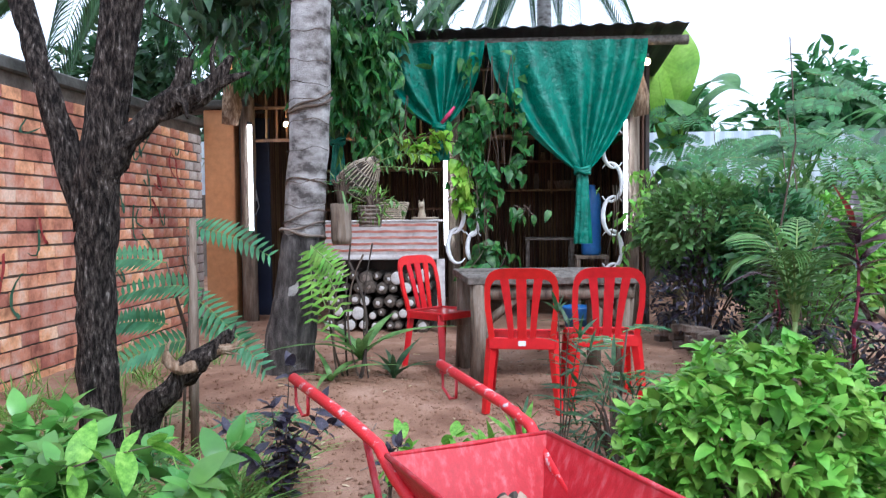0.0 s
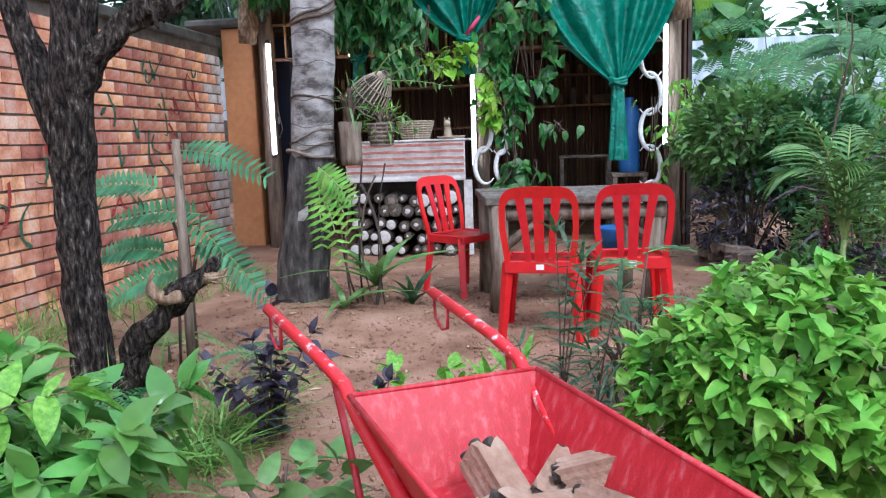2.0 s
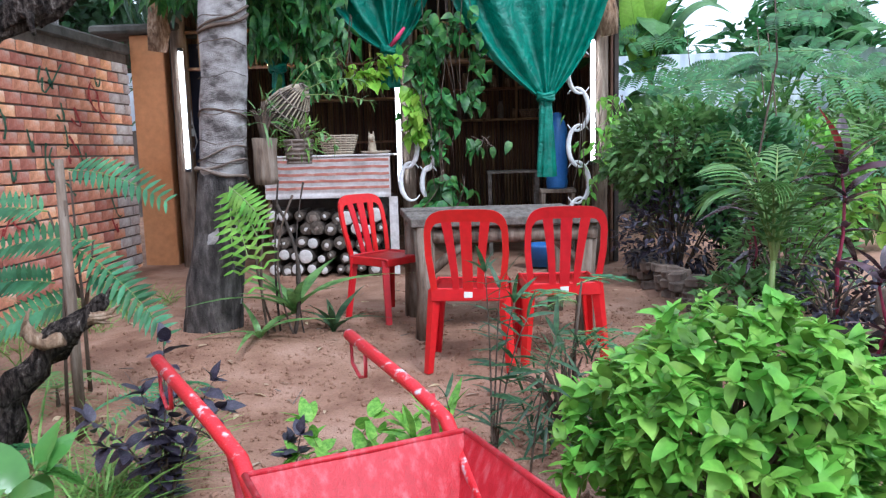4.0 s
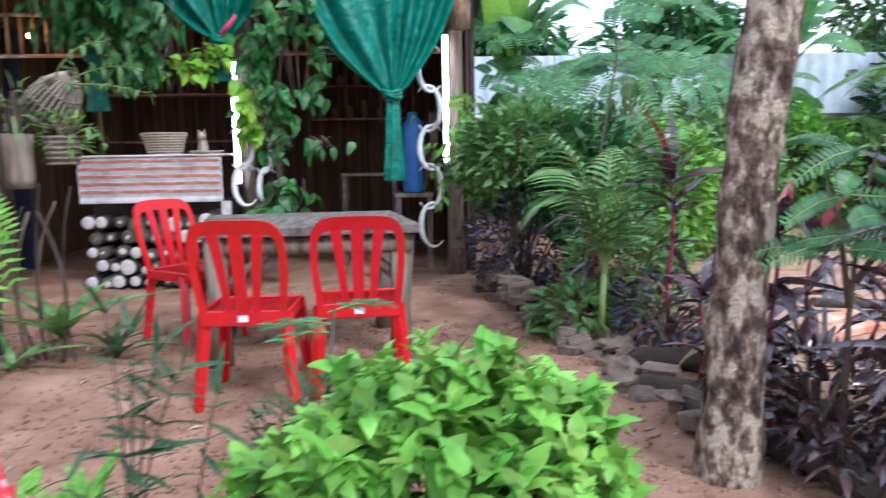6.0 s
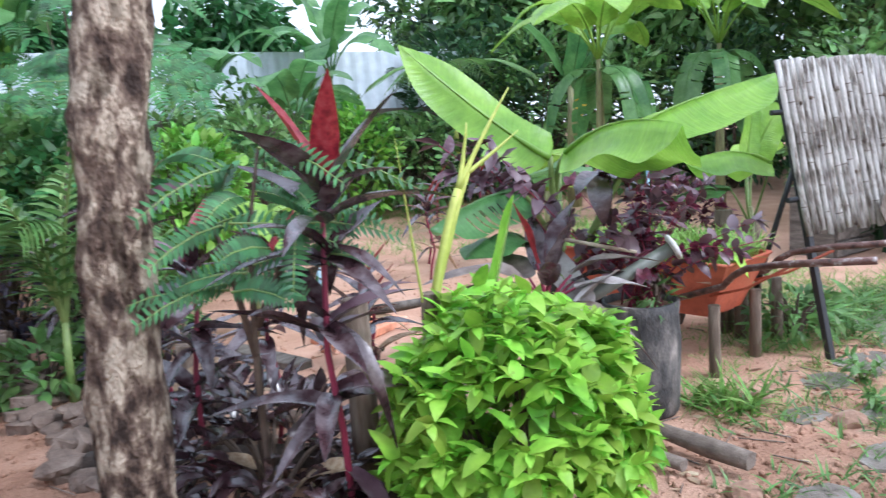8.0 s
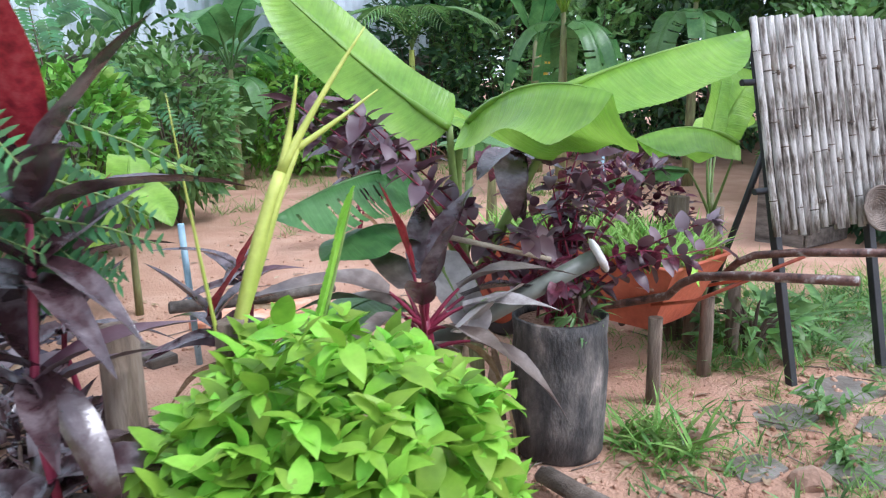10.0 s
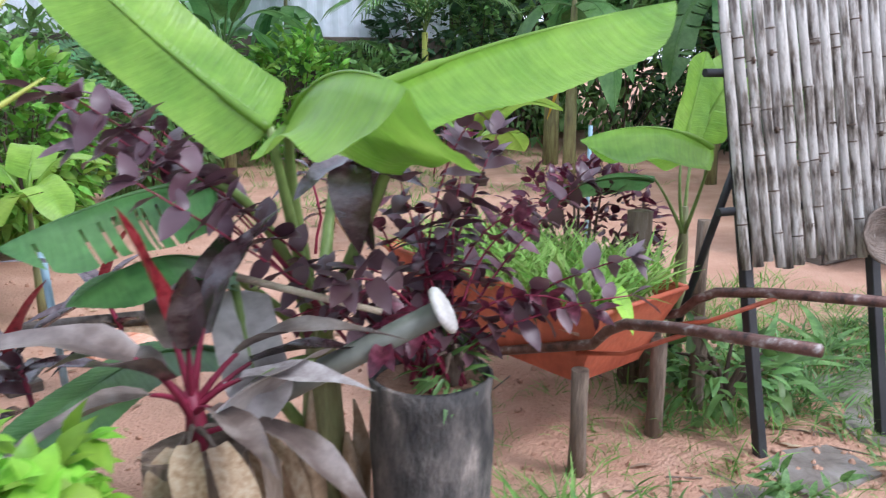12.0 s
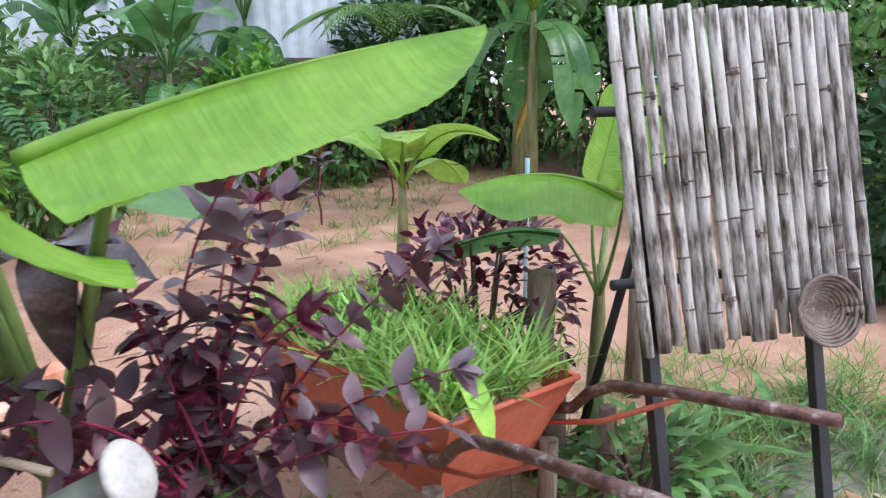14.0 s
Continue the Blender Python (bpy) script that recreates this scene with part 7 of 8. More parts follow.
# hollow wood pot on the palm
pot = thing("log_planter", "hollow grey log planter tied to the palm", "plant pot", (-.86, 4.03, .98))
bm = bmesh.new()
revolve(bm, [(.001, 0), (.062, 0), (.068, .05), (.067, .2), (.073, .27), (.062, .27), (.057, .2)], 18)
for v in bm.verts:
    v.co += .005 * noise.noise_vector(v.co * 20)
part("body", bm, WOODV, pot)
roots = thing("aerial_roots", "tangle of brown aerial roots and sticks below the planters", "roots")
rng = random.Random(71)
for k in range(6):
    x_, y_ = -.80 + rng.uniform(-.11, .14), 4.08 + rng.uniform(-.06, .08)
    bm = bmesh.new()
    sweep(bm, bezier((x_, y_, rng.uniform(.85, 1.05)), (x_ + rng.uniform(-.22, .22), y_ - .05, .5), (x_ + rng.uniform(-.05, .07), y_, -.02), 8), [rng.uniform(.004, .010)] * 9, 6, lump=.8, seed=k)
    part("root", bm, TWIG if k % 2 else LOGB, roots, smooth=True)
shrub("thin-leaved orchid growing in the log planter", (-.86, 4.03, 1.36), .10, .10, .13, 40, .13, L_MID, 131, .10, z0=1.2, name="orchid")
shrub("fine trailing green plant in the hung basket", (-.66, 4.12, 1.24), .11, .10, .10, 120, .08, L_GRASS, 132, .14, z0=1.15, name="trailing_plant")
leafy_stems("leafy sprigs growing out of the bell basket", [((-.72, 4.25, 1.5), (-.5, 4.2, 1.62), (-.32, 4.2, 1.58)), ((-.72, 4.25, 1.5), (-.5, 4.2, 1.52), (-.25, 4.15, 1.45)), ((-.72, 4.2, 1.55), (-.6, 4.15, 1.72), (-.42, 4.1, 1.70)), ((-.66, 4.1, 1.2), (-.5, 4.1, 1.35), (-.45, 4.05, 1.2))], .07, L_MID, STALK, 3, "orchid", .3, .05)

# rope and bark bands on the palm, staghorn fern at its side
bands = thing("rope_band", "rough brown rope bands round the palm trunk", "rope")
for z, cx, cy, r, th, tl in ((1.90, -1.045, 3.98, .14, .010, .05), (1.93, -1.043, 3.978, .14, .007, .065), (1.10, -1.12, 4.04, .145, .006, .03), (1.05, -1.125, 4.045, .150, .009, -.03), (1.16, -1.11, 4.035, .142, .005, .05), (1.36, -1.085, 4.015, .139, .005, .06)):
    bm = bmesh.new()
    sweep(bm, [(cx + r * math.cos(t), cy + r * math.sin(t), z + tl * math.sin(t + z * 7) + .008 * math.sin(3 * t + z * 20)) for t in (2 * math.pi * q / 26 for q in range(27))], th, 6, lump=.9)
    part("band", bm, TWIG if z > 1.2 else WICKERD, bands, smooth=True)
for z in range(16):
    zz = 1.12 + z * .155 + .04 * math.sin(z * 5.1)
    bm = bmesh.new()
    cx = [(-1.30, -.1), (-1.25, .3), (-1.16, .8), (-1.09, 1.3), (-1.045, 1.9), (-1.02, 2.6), (-1.0, 3.6)]
    for (xa, za), (xb, zb) in zip(cx, cx[1:]):
        if za <= zz <= zb:
            px_ = xa + (xb - xa) * (zz - za) / (zb - za)
    py_ = 4.12 - .17 * min(1, zz / 1.9)
    rr = .155 - .021 * min(1, zz / 1.3)
    sweep(bm, [(px_ + (rr - .0005) * math.cos(t), py_ + (rr - .0005) * math.sin(t), zz + .014 * math.sin(2 * t + z) + .006 * math.sin(5 * t)) for t in (2 * math.pi * q / 24 for q in range(25))], .0022, 5, lump=1.6)
    part("bark_ring", bm, TWIG if z % 3 else LOGB, palm_tree, smooth=True)
stag = thing("staghorn_fern", "light green drooping fern fixed to the palm", "fern", (-1.05, 3.86, .82))
rng = random.Random(41)
ms = []
bm = bmesh.new()
for dx, dz, ln in ((.34, -1.0, .50), (.62, -.85, .42), (.08, -1.0, .40), (.7, -.45, .28)):
    pts = pinnate((-1.02, 3.84, .98), (dx, -.3, dz), ln, .10, 11, ms, .2, up=(.3, -.9, .2))
    sweep(bm, pts[::4], .004, 4, cap=False)
part("rachis", bm, STALK, stag, kind="stuff").matrix_basis = Matrix.Translation((1.05, -3.86, -.82))
part("foliage", leaves_mesh("leaflets", leaf_shape(1, .24, 4, .15, .25), ms, L_BUSH), L_BUSH, stag, kind="stuff").matrix_basis = Matrix.Translation((1.05, -3.86, -.82))
# strap-leaved plants at the palm's foot
for k, (x, y, n_, ln) in enumerate(((-.76, 4.12, 13, .5), (-.56, 4.3, 8, .36), (-.92, 3.92, 6, .34))):
    pl = thing("strap_plant", "arching strap-leaved plant at the palm's foot", "plant", (x, y, gz(x, y) + (.12 if k == 0 else 0)), group="strap-leaved plants")
    me_ = [leaf_data("strap_leaf", leaf_shape(1, .15, 8, .35, dr, wave=.2), L_MID if k != 1 else L_DARK) for dr in (.5, .8, 1.2)]
    for q in range(n_):
        a = 2.4 * q
        leaf_part(pl, rng.choice(me_), aim((0, 0, 0), (math.cos(a), math.sin(a), rng.uniform(1.1, 2.6)), rng.uniform(-.2, .2), ln * rng.uniform(.7, 1.1)))

# ---- feathery shrub between the wall and the palm, stake, driftwood ----
rng = random.Random(55)
feathery("green feathery shrub with broad pinnate leaves", [[(-1.55, 3.15, -.05), (-1.52, 3.1, .5), (-1.5, 3.05, 1.1)], [(-1.52, 3.1, .4), (-1.45, 3.05, .6), (-1.40, 3.02, .78)], [(-1.53, 3.1, .5), (-1.58, 3.06, .75), (-1.62, 3.05, .92)]],
         [((-1.50, 3.05, 1.11), (.95, -.2, .0), .50), ((-1.40, 3.02, .78), (-.95, -.2, .22), .46), ((-1.52, 3.05, .76), (.9, -.25, -.42), .52), ((-1.62, 3.05, .92), (-.9, -.2, .26), .42),
          ((-1.62, 3.05, .58), (-.85, -.2, .25), .34), ((-1.45, 3.05, .62), (.85, -.3, -.25), .46), ((-1.5, 3.05, .5), (-.8, -.4, -.05), .40)],
         .5, 15, .115, .24, L_FERN, TWIG, 7, droop=.3, up=(.2, -.7, .7))
for k in range(3):
    x, y = ((-1.32, 2.0), (-1.0, 2.75), (-1.6, 2.95))[k]
    feathery("low feathery fern on the soil", [[(x, y, -.02), (x, y, .12)]], [((x, y, .1), (math.cos(a), math.sin(a), .55), .36) for a in (0.3, 1.3, 2.3, 3.3, 4.2, 5.0, 5.7)], .3, 14, .07, .2, L_FERN if k != 2 else L_MID, TWIG, 8 + k, droop=.6, name="fern", cat="fern")
bm = bmesh.new()
sweep(bm, [(-1.27, 2.55, -.05), (-1.25, 2.53, .6), (-1.23, 2.5, 1.16)], [.02, .019, .017], 8, lump=.3)
tagged(part("garden_stake", bm, WOODV, None), "thin weathered wooden stake", "stake")
bm = bmesh.new()
sweep(bm, [(-1.36, 2.6, -.05), (-1.30, 2.55, .5), (-1.22, 2.5, 1.0)], [.008, .008, .006], 6)
tagged(part("garden_stake", bm, TWIG, None), "thin green-brown cane beside the stake", "stake")
drift = thing("driftwood", "forked grey driftwood with pale broken tips", "driftwood")
for pts, rad, mt in (([(-1.46, 2.22, -.05), (-1.36, 2.24, .22), (-1.28, 2.24, .38), (-1.15, 2.24, .505), (-1.05, 2.24, .585), (-.955, 2.24, .65)], [.062, .06, .056, .05, .042, .024], BARKD),
                     ([(-1.10, 2.20, .52), (-1.16, 2.185, .505), (-1.21, 2.185, .53), (-1.235, 2.19, .58), (-1.213, 2.195, .635)], [.026, .022, .017, .012, .002], DRIFT),
                     ([(-1.19, 2.19, .52), (-1.245, 2.19, .545), (-1.25, 2.19, .57)], [.012, .008, .001], DRIFT),
                     ([(-1.00, 2.21, .60), (-.945, 2.22, .60), (-.90, 2.235, .635)], [.020, .010, .001], DRIFT),
                     ([(-1.01, 2.21, .585), (-.96, 2.22, .575), (-.92, 2.235, .565)], [.016, .008, .001], DRIFT),
                     ([(-1.00, 2.205, .59), (-.95, 2.21, .59), (-.895, 2.225, .60)], [.012, .006, .001], DRIFT),
                     ([(-.98, 2.23, .63), (-.945, 2.235, .665), (-.935, 2.24, .70)], [.016, .008, .001], BARKD)):
    bm = bmesh.new()
    fine_ = [Vector(a_).lerp(Vector(b_), q / 3) for a_, b_ in zip(pts, pts[1:]) for q in range(3)] + [Vector(pts[-1])]
    frad = [a_ + (b_ - a_) * q / 3 for a_, b_ in zip(rad, rad[1:]) for q in range(3)] + [rad[-1]]
    sweep(bm, fine_, frad, 9, lump=1.2, seed=3)
    for v in bm.verts:
        v.co += .004 * noise.noise_vector(v.co * 55)
    part("branch", bm, mt, drift)

# ---- dark-leaved and green plants round the wheelbarrow ----
def clump(x, y, h, r, n_, seed, z=.0):
    rng_ = random.Random(seed)
    out = []
    for k in range(n_):
        a = rng_.uniform(0, 6.28)
        rr = r * rng_.uniform(.2, 1)
        out.append(((x, y, z), (x + math.cos(a) * rr * .4, y + math.sin(a) * rr * .4, z + h * .6), (x + math.cos(a) * rr, y + math.sin(a) * rr, z + h * rng_.uniform(.6, 1))))
    return out


leafy_stems("near-black purple-leaved plant in the soil", clump(-.64, 1.92, .44, .22, 9, 1) + [((-.64, 1.92, .1), (-.62, 1.92, .38), (-.60, 1.90, .58))], .075, L_BLACK, TWIG, 21, "dark_plant", .6, .05)
leafy_stems("bright green seedlings behind the wheelbarrow", clump(-.10, 1.98, .30, .18, 6, 2) + clump(.14, 2.02, .26, .16, 5, 3), .10, L_BUSH, STALK, 22, "seedling", .5, .06)
leafy_stems("dark-leaved seedling behind the wheelbarrow", clump(-.22, 1.92, .3, .06, 3, 4), .07, L_BLACK, TWIG, 23, "dark_plant", .6, .07)
leafy_stems("tall slender stems with narrow leaves", [((.42, 1.72, -.02), (.44, 1.7, .5), (.42 + .04 * k, 1.68 + .03 * k, .82 - .05 * k)) for k in range(4)] + [((.52, 1.75, -.02), (.55, 1.75, .4), (.62, 1.75, .62)), ((.36, 1.75, -.02), (.33, 1.75, .3), (.30, 1.72, .45))], .11, L_DARK, TWIG, 24, "slender_plant", .14, .07, z_from=.35)
leafy_stems("green strap-leaved shoots by the barrow", clump(.28, 1.85, .35, .12, 4, 6), .16, L_BUSH, STALK, 25, "seedling", .16, .08)
feathery("thin feathery weeds before the chairs", [[(.76, 2.6, -.02), (.77, 2.62, .35), (.8, 2.62, .62)]], [((.78, 2.62, rng.uniform(.3, .62)), (math.cos(a), math.sin(a) * .8, .3), .2) for a in (0, .8, 1.6, 2.5, 3.3, 4.1, 5, 5.7, 2.0, .4)], .2, 10, .03, .25, L_FERN, TWIG, 27, bip=3)
shrub("dark grassy tuft under the chairs' weeds", (.72, 2.5, .2), .2, .16, .2, 260, .12, L_DARK, 133, .1, z0=0, name="weeds")
leafy_stems("low broad-leaved weeds by the panel", clump(4.95, 2.2, .13, .14, 7, 61) + clump(5.35, 2.1, .10, .12, 5, 62) + clump(4.7, 2.0, .08, .12, 5, 63), .06, L_MID, STALK, 64, "weeds", .35, .04)
# dark withered leaves hanging from the banana's crown
wither = thing("withered_leaf", "dark brown withered leaves hanging from the banana", "leaf", (3.9, 2.64, .98))
for k, (az, el, ln) in enumerate(((200, -20, .16), (250, -60, .2), (320, -15, .17), (285, 20, .13), (230, -80, .22), (350, -70, .15))):
    leaf_part(wither, BROAD["dark"][k % 2], aim((.012 * k - .03, 0, 0), (math.cos(radians(az)) * math.cos(radians(el)), math.sin(radians(az)) * math.cos(radians(el)), math.sin(radians(el))), .2 * k, ln) @ Matrix.Diagonal((1, 1.7, 1, 1)))
# citrus shrub in the near corner
for cx_, cy_, sd_, mt_ in ((-.72, .78, 141, L_CIT), (-1.15, 1.0, 142, L_CIT), (-1.0, .72, 143, L_CIT)):
    r_ = random.Random(sd_)
    leafy_stems("glossy green citrus shrub with oval leaves", [((cx_, cy_, -.02), (cx_ + .1 * math.cos(a_), cy_ + .1 * math.sin(a_), .42), (cx_ + d_ * math.cos(a_), cy_ + d_ * math.sin(a_), r_.uniform(.42, .64) - .25 * d_)) for a_, d_ in ((r_.uniform(0, 6.28), r_.uniform(.12, .42)) for _ in range(20))], .105, mt_, STALK, sd_, "citrus_shrub", .56, .05, z_from=.35, droop=.35)
shrub("broad-leaved low plants by the wheelbarrow", (-.32, 1.15, .14), .20, .25, .14, 90, .13, L_MID, 143, .5, z0=0)
leafy_stems("a citrus branch with large leaves", [((-1.1, .9, .3), (-1.35, 1.0, .7), (-1.5, 1.1, .92)), ((-1.1, .9, .4), (-.9, .75, .55), (-.62, .8, .60))], .115, L_BUSH, TWIG, 26, "citrus_branch", .5, .07)

# ---- vines over the shed ----
def vine(label, boxes, size, material, seed, ratio=.45, name="climbing_vine", hang=.6, thin_out=0.0):
    """Leaves scattered in lumps inside boxes (centre, half sizes, count), hanging down, on thin stems."""
    rng_ = random.Random(seed)
    v_ = thing(name, label, "vine")
    ms = []
    bm = bmesh.new()
    for (cx, cy, cz), (hx, hy, hz), cnt in boxes:
        pts = []
        for k in range(7):
            p = Vector((cx + rng_.uniform(-hx, hx), cy + rng_.uniform(-hy, hy) * .5, cz + hz))
            q = Vector((p.x + rng_.uniform(-.15, .15), cy + rng_.uniform(-hy, hy), cz - hz * rng_.uniform(.5, 1)))
            sweep(bm, bezier(p, (p + q) / 2 + Vector((rng_.uniform(-.1, .1), -.05, 0)), q, 5), .004, 4, cap=False)
        for k in range(cnt):
            p = Vector((cx + rng_.gauss(0, .5) * hx, cy + rng_.gauss(0, .5) * hy, cz + rng_.uniform(-1, 1) * hz))
            if noise.noise(p * 2.6 + Vector((seed, 0, 0))) < -.12 + thin_out:
                continue
            d = Vector((rng_.gauss(0, .6), -.5 + rng_.gauss(0, .5), -hang + rng_.gauss(0, .45)))
            ms.append(aim(p, d, rng_.gauss(0, .6), size * rng_.uniform(.6, 1.25)))
    part("vine_stem", bm, TWIG, v_, kind="stuff")
    part("foliage", leaves_mesh("leaves", leaf_shape(1, ratio, 4, .25, .35, wave=.1), ms, material), material, v_, kind="stuff")


vine("dense dark green creeper hanging over the shed's eaves", [((-1.6, 6.3, 3.0), (.85, .3, .48), 2500), ((-1.28, 6.3, 2.55), (.38, .2, .45), 1000), ((-1.0, 6.35, 2.05), (.3, .15, .28), 240), ((-2.1, 6.5, 3.05), (.6, .3, .28), 800)], .18, L_VINE, 201, .32, hang=.9)
# the creeper's shaded depth, made with darker leaves behind the outer ones
vine("inner layer of the creeper under the eaves, shade in its leaf colour", [((-1.65, 6.75, 3.0), (.8, .1, .5), 1500), ((-1.4, 6.75, 2.5), (.35, .08, .4), 450)], .18, L_DARK, 206, .35, hang=.9)
vine("broad-leaved green climber round the middle post", [((.12, 6.65, 2.15), (.32, .15, .6), 420), ((-.05, 6.6, 1.75), (.2, .14, .35), 220), ((-.02, 6.6, 1.15), (.14, .12, .5), 150), ((.02, 6.5, .75), (.22, .12, .16), 90), ((.28, 6.4, 1.2), (.2, .08, .06), 26)], .14, L_VINE, 202, .6)
# lime leaves carry the tube's glow on this climber in their colour
vine("climber with the tube lamp's light put into its yellow-green leaves", [((-.62, 6.5, 1.74), (.14, .1, .16), 110), ((-.17, 6.5, 1.5), (.10, .08, .28), 120), ((-.40, 6.5, 1.93), (.16, .08, .07), 30)], .12, L_LIME, 203, .6)
vine("green climber on the corner post", [((1.35, 6.8, 1.05), (.10, .08, .4), 110), ((1.58, 6.75, 1.25), (.12, .12, .35), 170)], .09, L_BUSH, 204, .5)
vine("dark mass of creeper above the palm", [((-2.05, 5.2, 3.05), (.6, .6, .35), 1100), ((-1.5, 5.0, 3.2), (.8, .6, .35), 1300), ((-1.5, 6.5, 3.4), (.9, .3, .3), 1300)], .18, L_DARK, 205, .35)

# white looped chains
def loop_chain(label, x, y, z0, z1, r, n_):
    c = thing("loop_chain", label, "hanging ornament", (x, y, 0), group="white looped hangings")
    h = (z1 - z0) / n_
    for k in range(n_):
        bm = bmesh.new()
        sg = 1 if k % 2 else -1
        zc = z0 + h * (k + .5)
        pts = [(sg * (r * math.cos(t) - .02), .012 * math.sin(t * 2), zc + h * .58 * math.sin(t)) for t in (-2.35 + 4.7 * q / 16 for q in range(17))]
        rad = [.005 + .020 * math.sin(math.pi * q / 16) ** 1.5 for q in range(17)]
        sweep(bm, pts, rad, 7)
        part("loop", bm, WHITEP, c, smooth=True)


loop_chain("chain of white painted loops hung beside the post", 1.30, 6.86, .30, 2.0, .115, 5)
loop_chain("chain of white painted loops hung by the middle post", -.27, 6.55, .72, 1.32, .10, 2)
loop_chain("chain of white painted loops hung by the middle post", -.10, 6.62, .72, 1.25, .08, 2)

# ---- inside the shed ----
shelf = thing("wall_shelf", "two-tier bamboo wall shelf with pans and jars", "shelf", (0, 0, 0))
for z in (1.50, 1.88, 2.2):
    bm = bmesh.new()
    box(bm, (.0, 9.18, z - .012), (1.2, 9.42, z + .012), bevel=.003)
    part("board", bm, BAMBOO, shelf)
for x in (.0, .42, .82, 1.2):
    bm = bmesh.new()
    box(bm, (x - .012, 9.18, 1.45), (x + .012, 9.2, 2.25))
    part("upright", bm, BAMBOO, shelf)
rng = random.Random(8)
for k in range(12):
    z = (1.512, 1.892)[k % 2]
    x = .1 + .088 * k
    r, h = rng.uniform(.03, .055), rng.uniform(.08, .24)
    j = thing("storage_jar", "dim brown jar on the wall shelf", "jar", (x, 9.3, z), group="jars on the wall shelf")
    bm = bmesh.new()
    revolve(bm, [(.001, 0), (r, 0), (r * 1.02, h * .7), (r * .7, h * .9), (r * .7, h)], 12)
    part("body", bm, DRIFT if k % 3 else WICKERD, j)
    bm = bmesh.new()
    revolve(bm, [(r * .75, h), (r * .75, h + .015), (.001, h + .016)], 12)
    part("lid", bm, DARKIN, j)
woven_basket("small oblong basket on the wall shelf", (.98, 9.3, 1.512), .08, .12, .10, DRIFT, 5, 12)
ut = thing("shelf", "dim low shelf inside the shed", "shelf")
for z in (1.25, 1.75):
    bm = bmesh.new()
    box(bm, (-2.2, 8.6, z), (-.3, 8.85, z + .025))
    part("board", bm, BAMBOO, ut)
for x in (-2.2, -.32):
    bm = bmesh.new()
    box(bm, (x, 8.6, 0), (x + .04, 8.64, 1.9))
    part("upright", bm, BAMBOO, ut)
jug = thing("water_drum", "ribbed blue plastic water drum", "drum", (1.16, 7.55, .72))
bm = bmesh.new()
revolve(bm, [(.001, 0), (.10, 0)] + [(.105 + (.007 if k % 2 else 0), .02 + .05 * k) for k in range(13)] + [(.09, .68), (.05, .72), (.05, .77), (.001, .775)], 22)
part("body", bm, BLUEP, jug)
std = thing("drum_stand", "rough wooden stand under the drum", "stand", (1.16, 7.55, 0))
bm = bmesh.new()
box(bm, (-.18, -.16, .68), (.18, .16, .72), bevel=.005)
part("top", bm, WOODV, std)
for sx in (-1, 1):
    for sy in (-1, 1):
        bm = bmesh.new()
        box(bm, (sx * .15 - .02, sy * .13 - .02, -.03), (sx * .15 + .02, sy * .13 + .02, .68))
        part("leg", bm, WOODV, std)
bench = thing("side_table", "grey wooden side table with a lower shelf", "table", (.72, 7.9, 0))
for z in (.40, .88):
    bm = bmesh.new()
    box(bm, (-.28, -.18, z), (.28, .18, z + .03), bevel=.004)
    part("board", bm, WOOD, bench)
for sx in (-1, 1):
    for sy in (-1, 1):
        bm = bmesh.new()
        box(bm, (sx * .25 - .02, sy * .15 - .02, -.03), (sx * .25 + .02, sy * .15 + .02, .88))
        part("leg", bm, WOOD, bench)
bucket = thing("plastic_bucket", "dark blue plastic basin on the floor", "bucket", (.95, 6.95, .0))
bm = bmesh.new()
revolve(bm, [(.001, .01), (.12, .01), (.16, .22), (.17, .22), (.165, .20), (.12, .03), (.001, .03)], 22)
part("body", bm, BLUEP, bucket)
helm = thing("hanging_lamp", "dark domed lamp with a white rim under the eaves", "lamp", (.48, 7.0, 2.02))
bm = bmesh.new()
revolve(bm, [(.01, .12), (.06, .11), (.12, .05), (.15, 0), (.14, .0), (.11, .045)], 22)
part("shade", bm, NAVY, helm)
bm = bmesh.new()
sweep(bm, [(.145 * math.cos(t), .145 * math.sin(t), 0) for t in (2 * math.pi * q / 24 for q in range(25))], .012, 6)
part("rim", bm, WHITEP, helm)
bm = bmesh.new()
sweep(bm, [(0, 0, .11), (0, 0, .75)], .005, 5)
part("cord", bm, BLACKM, helm)
cat = bmesh.new()
sweep(cat, [(0, 0, 0), (0, 0, .05), (0, -.01, .10), (0, -.02, .14)], [.045, .04, .03, .028], 10)
sweep(cat, [(.0, -.03, .12), (0, -.03, .16), (0, -.03, .18)], [.03, .032, .012], 10)
sweep(cat, [(.02, -.03, .17), (.022, -.03, .205)], [.012, .001], 5)
sweep(cat, [(-.02, -.03, .17), (-.022, -.03, .205)], [.012, .001], 5)
fig = part("figurine", cat, WICKER, None)
fig.location = (-.62, 6.68, 1.133)
tagged(fig, "small pale animal figurine on the counter", "figurine")
tray_ = bmesh.new()
revolve(tray_, [(.001, 0), (.12, .0), (.14, .02), (.135, .024), (.001, .012)], 20, Matrix.Translation((-.58, 6.62, 1.134)))
tagged(part("tray", tray_, WICKER, None), "round pale tray on the counter", "tray")
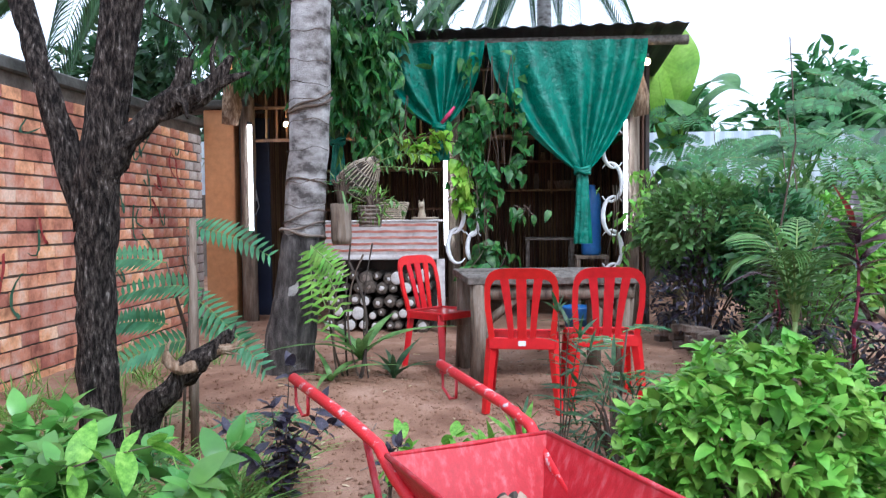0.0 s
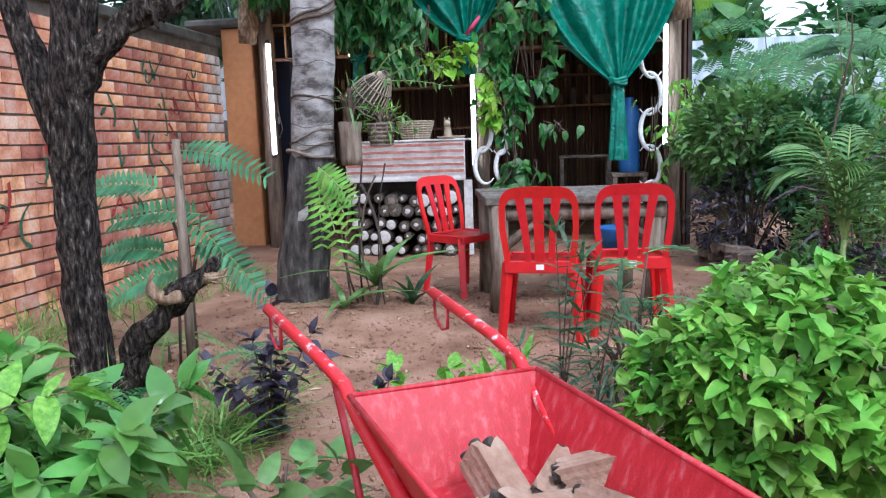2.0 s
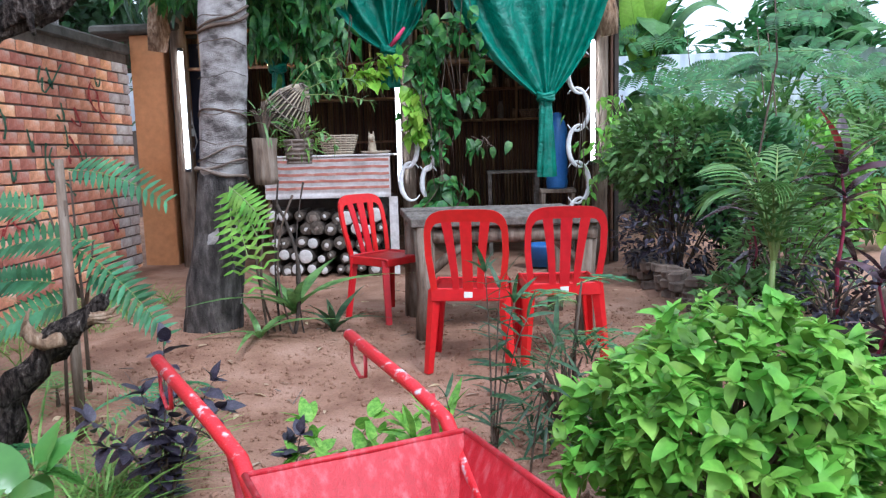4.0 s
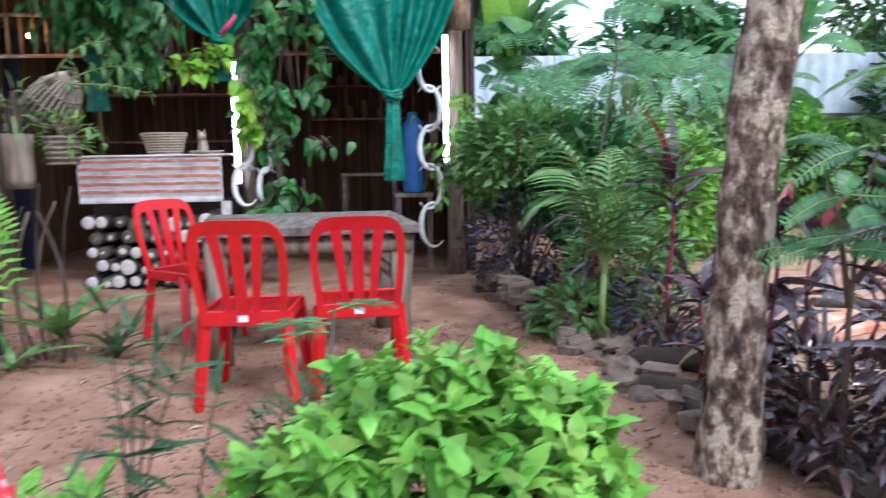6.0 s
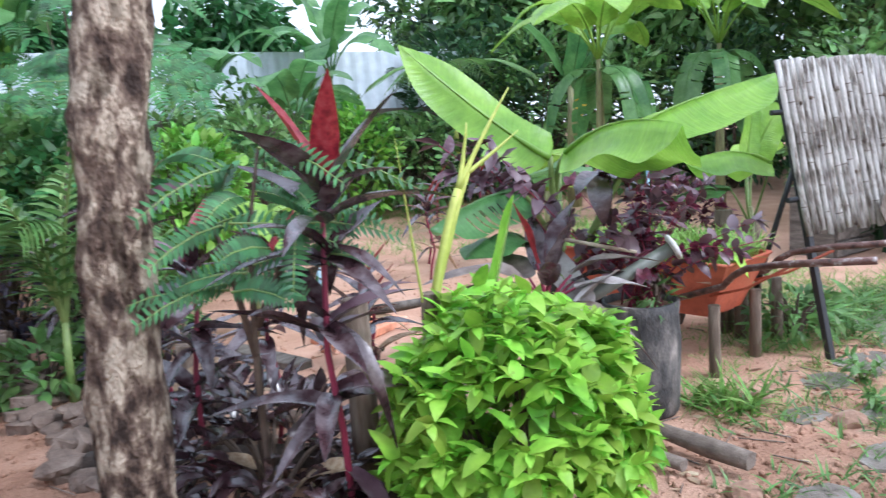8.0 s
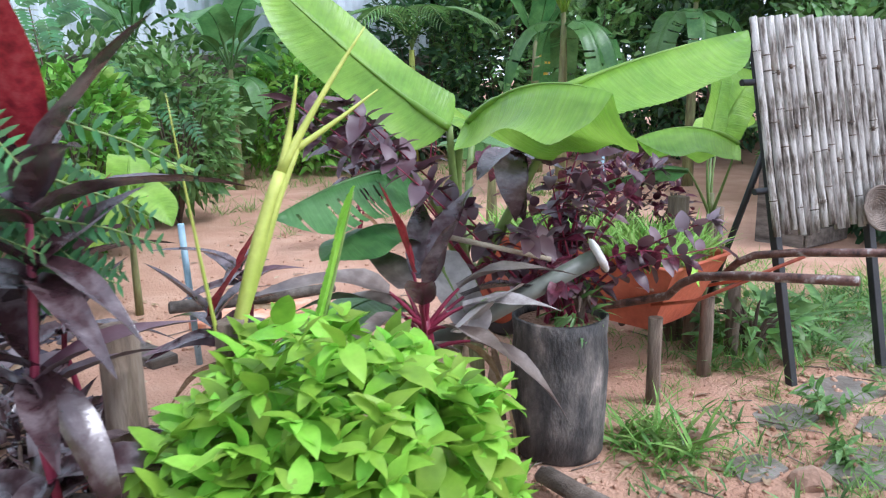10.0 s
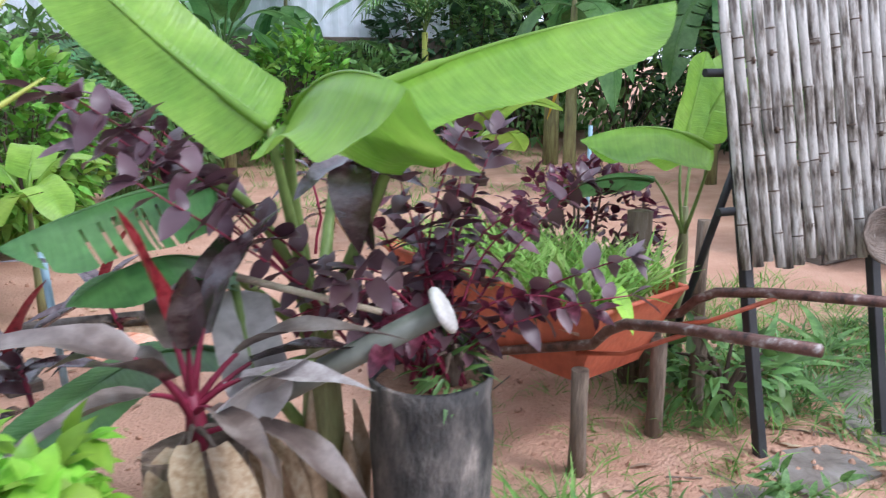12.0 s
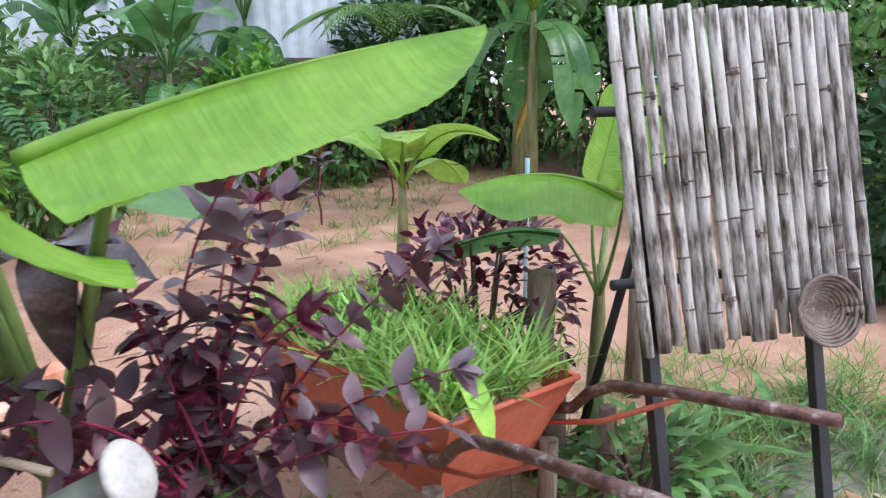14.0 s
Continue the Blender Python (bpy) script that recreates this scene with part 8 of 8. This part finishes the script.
# cable and switch on the dark door
cab = thing("electric_cable", "looped grey cable with a plug hanging by the door", "cable")
bm = bmesh.new()
sweep(bm, [(-2.62, 7.46, 2.2), (-2.62, 7.45, 1.8), (-2.6, 7.45, 1.5), (-2.56, 7.44, 1.3), (-2.6, 7.44, 1.2), (-2.64, 7.45, 1.35), (-2.6, 7.45, 1.55)], .006, 6)
part("cord", bm, WHITEP, cab, smooth=True)
bm = bmesh.new()
box(bm, (-2.64, 7.42, 1.36), (-2.59, 7.47, 1.44), bevel=.008)
part("plug", bm, WHITEP, cab)

# ---- bricks of the boundary wall: the stretch nearest the walk as pieces, the rest joined ----
BL_, BH_, GAP = .195, .083, .016
bm = bmesh.new()
box(bm, (-.03, 0, 0), (.0, BL_, BH_), bevel=.003)
brick_data = []
for mt in (BRICK, BRICKW):
    me_ = bpy.data.meshes.new("brick")
    bm.to_mesh(me_)
    me_.materials.append(mt)
    brick_data.append(me_)
bm.free()
rng = random.Random(17)
far_v, far_f = [], []
rows_n = int(WTOP / (BH_ + GAP))
made = 0
for r in range(rows_n):
    z = .0 + r * (BH_ + GAP)
    y = WY1 - BL_ if r % 2 else WY1 - BL_ * .5
    first = True
    while y > WY0:
        ln = BL_ if not (first and r % 2 == 0) else BL_ * .5
        x = WX + rng.uniform(-.004, .006)
        if y > 4.75 and made < 300:
            white = y > 6.62 and rng.random() < .8
            ob = new("brick", brick_data[1 if white else 0])
            ob.parent = wall_west
            ob.matrix_basis = pose(x, y, z, rng.uniform(-.8, .8), rng.uniform(-.5, .5), rng.uniform(-.8, .8)) @ Matrix.Diagonal((1, ln / BL_, 1, 1))
            made += 1
        else:
            o = len(far_v)
            j = rng.uniform(-.003, .003)
            for xx in (x - .03, x):
                far_v += [(xx, y, z + j), (xx, y + ln, z + j), (xx, y + ln, z + BH_ + j), (xx, y, z + BH_ + j)]
            far_f += [(o + 4, o + 5, o + 6, o + 7), (o, o + 1, o + 5, o + 4), (o + 3, o + 7, o + 6, o + 2), (o + 1, o + 2, o + 6, o + 5), (o, o + 4, o + 7, o + 3)]
        y -= BL_ + GAP
        first = False
me_ = bpy.data.meshes.new("brick_courses")
me_.from_pydata(far_v, [], far_f)
part("brick_courses", me_, BRICKJ, wall_west, kind="stuff")
# faded painted strokes
GRAF = [mat("green_spray", [(.03, .09, .05), (.06, .14, .08)], rough=.9, bump=.1), mat("red_spray", [(.30, .03, .03), (.4, .06, .05)], rough=.9, bump=.1)]
rng = random.Random(23)
for k in range(48):
    y0, z0 = rng.uniform(2.6, 6.6), rng.uniform(.6, 1.9)
    bm = bmesh.new()
    pts = bezier((WX + .009, y0, z0), (WX + .009, y0 + rng.uniform(-.25, .25), z0 - rng.uniform(.1, .3)), (WX + .009, y0 + rng.uniform(-.2, .3), z0 + rng.uniform(-.35, .15)), 10)
    a_ = [bm.verts.new(p) for p in pts]
    b_ = [bm.verts.new(p + Vector((0, rng.uniform(.02, .035), rng.uniform(-.01, .015)))) for p in pts]
    for i in range(10):
        bm.faces.new((a_[i], b_[i], b_[i + 1], a_[i + 1]))
    part("paint_stroke", bm, GRAF[0 if k % 3 else 1], wall_west)
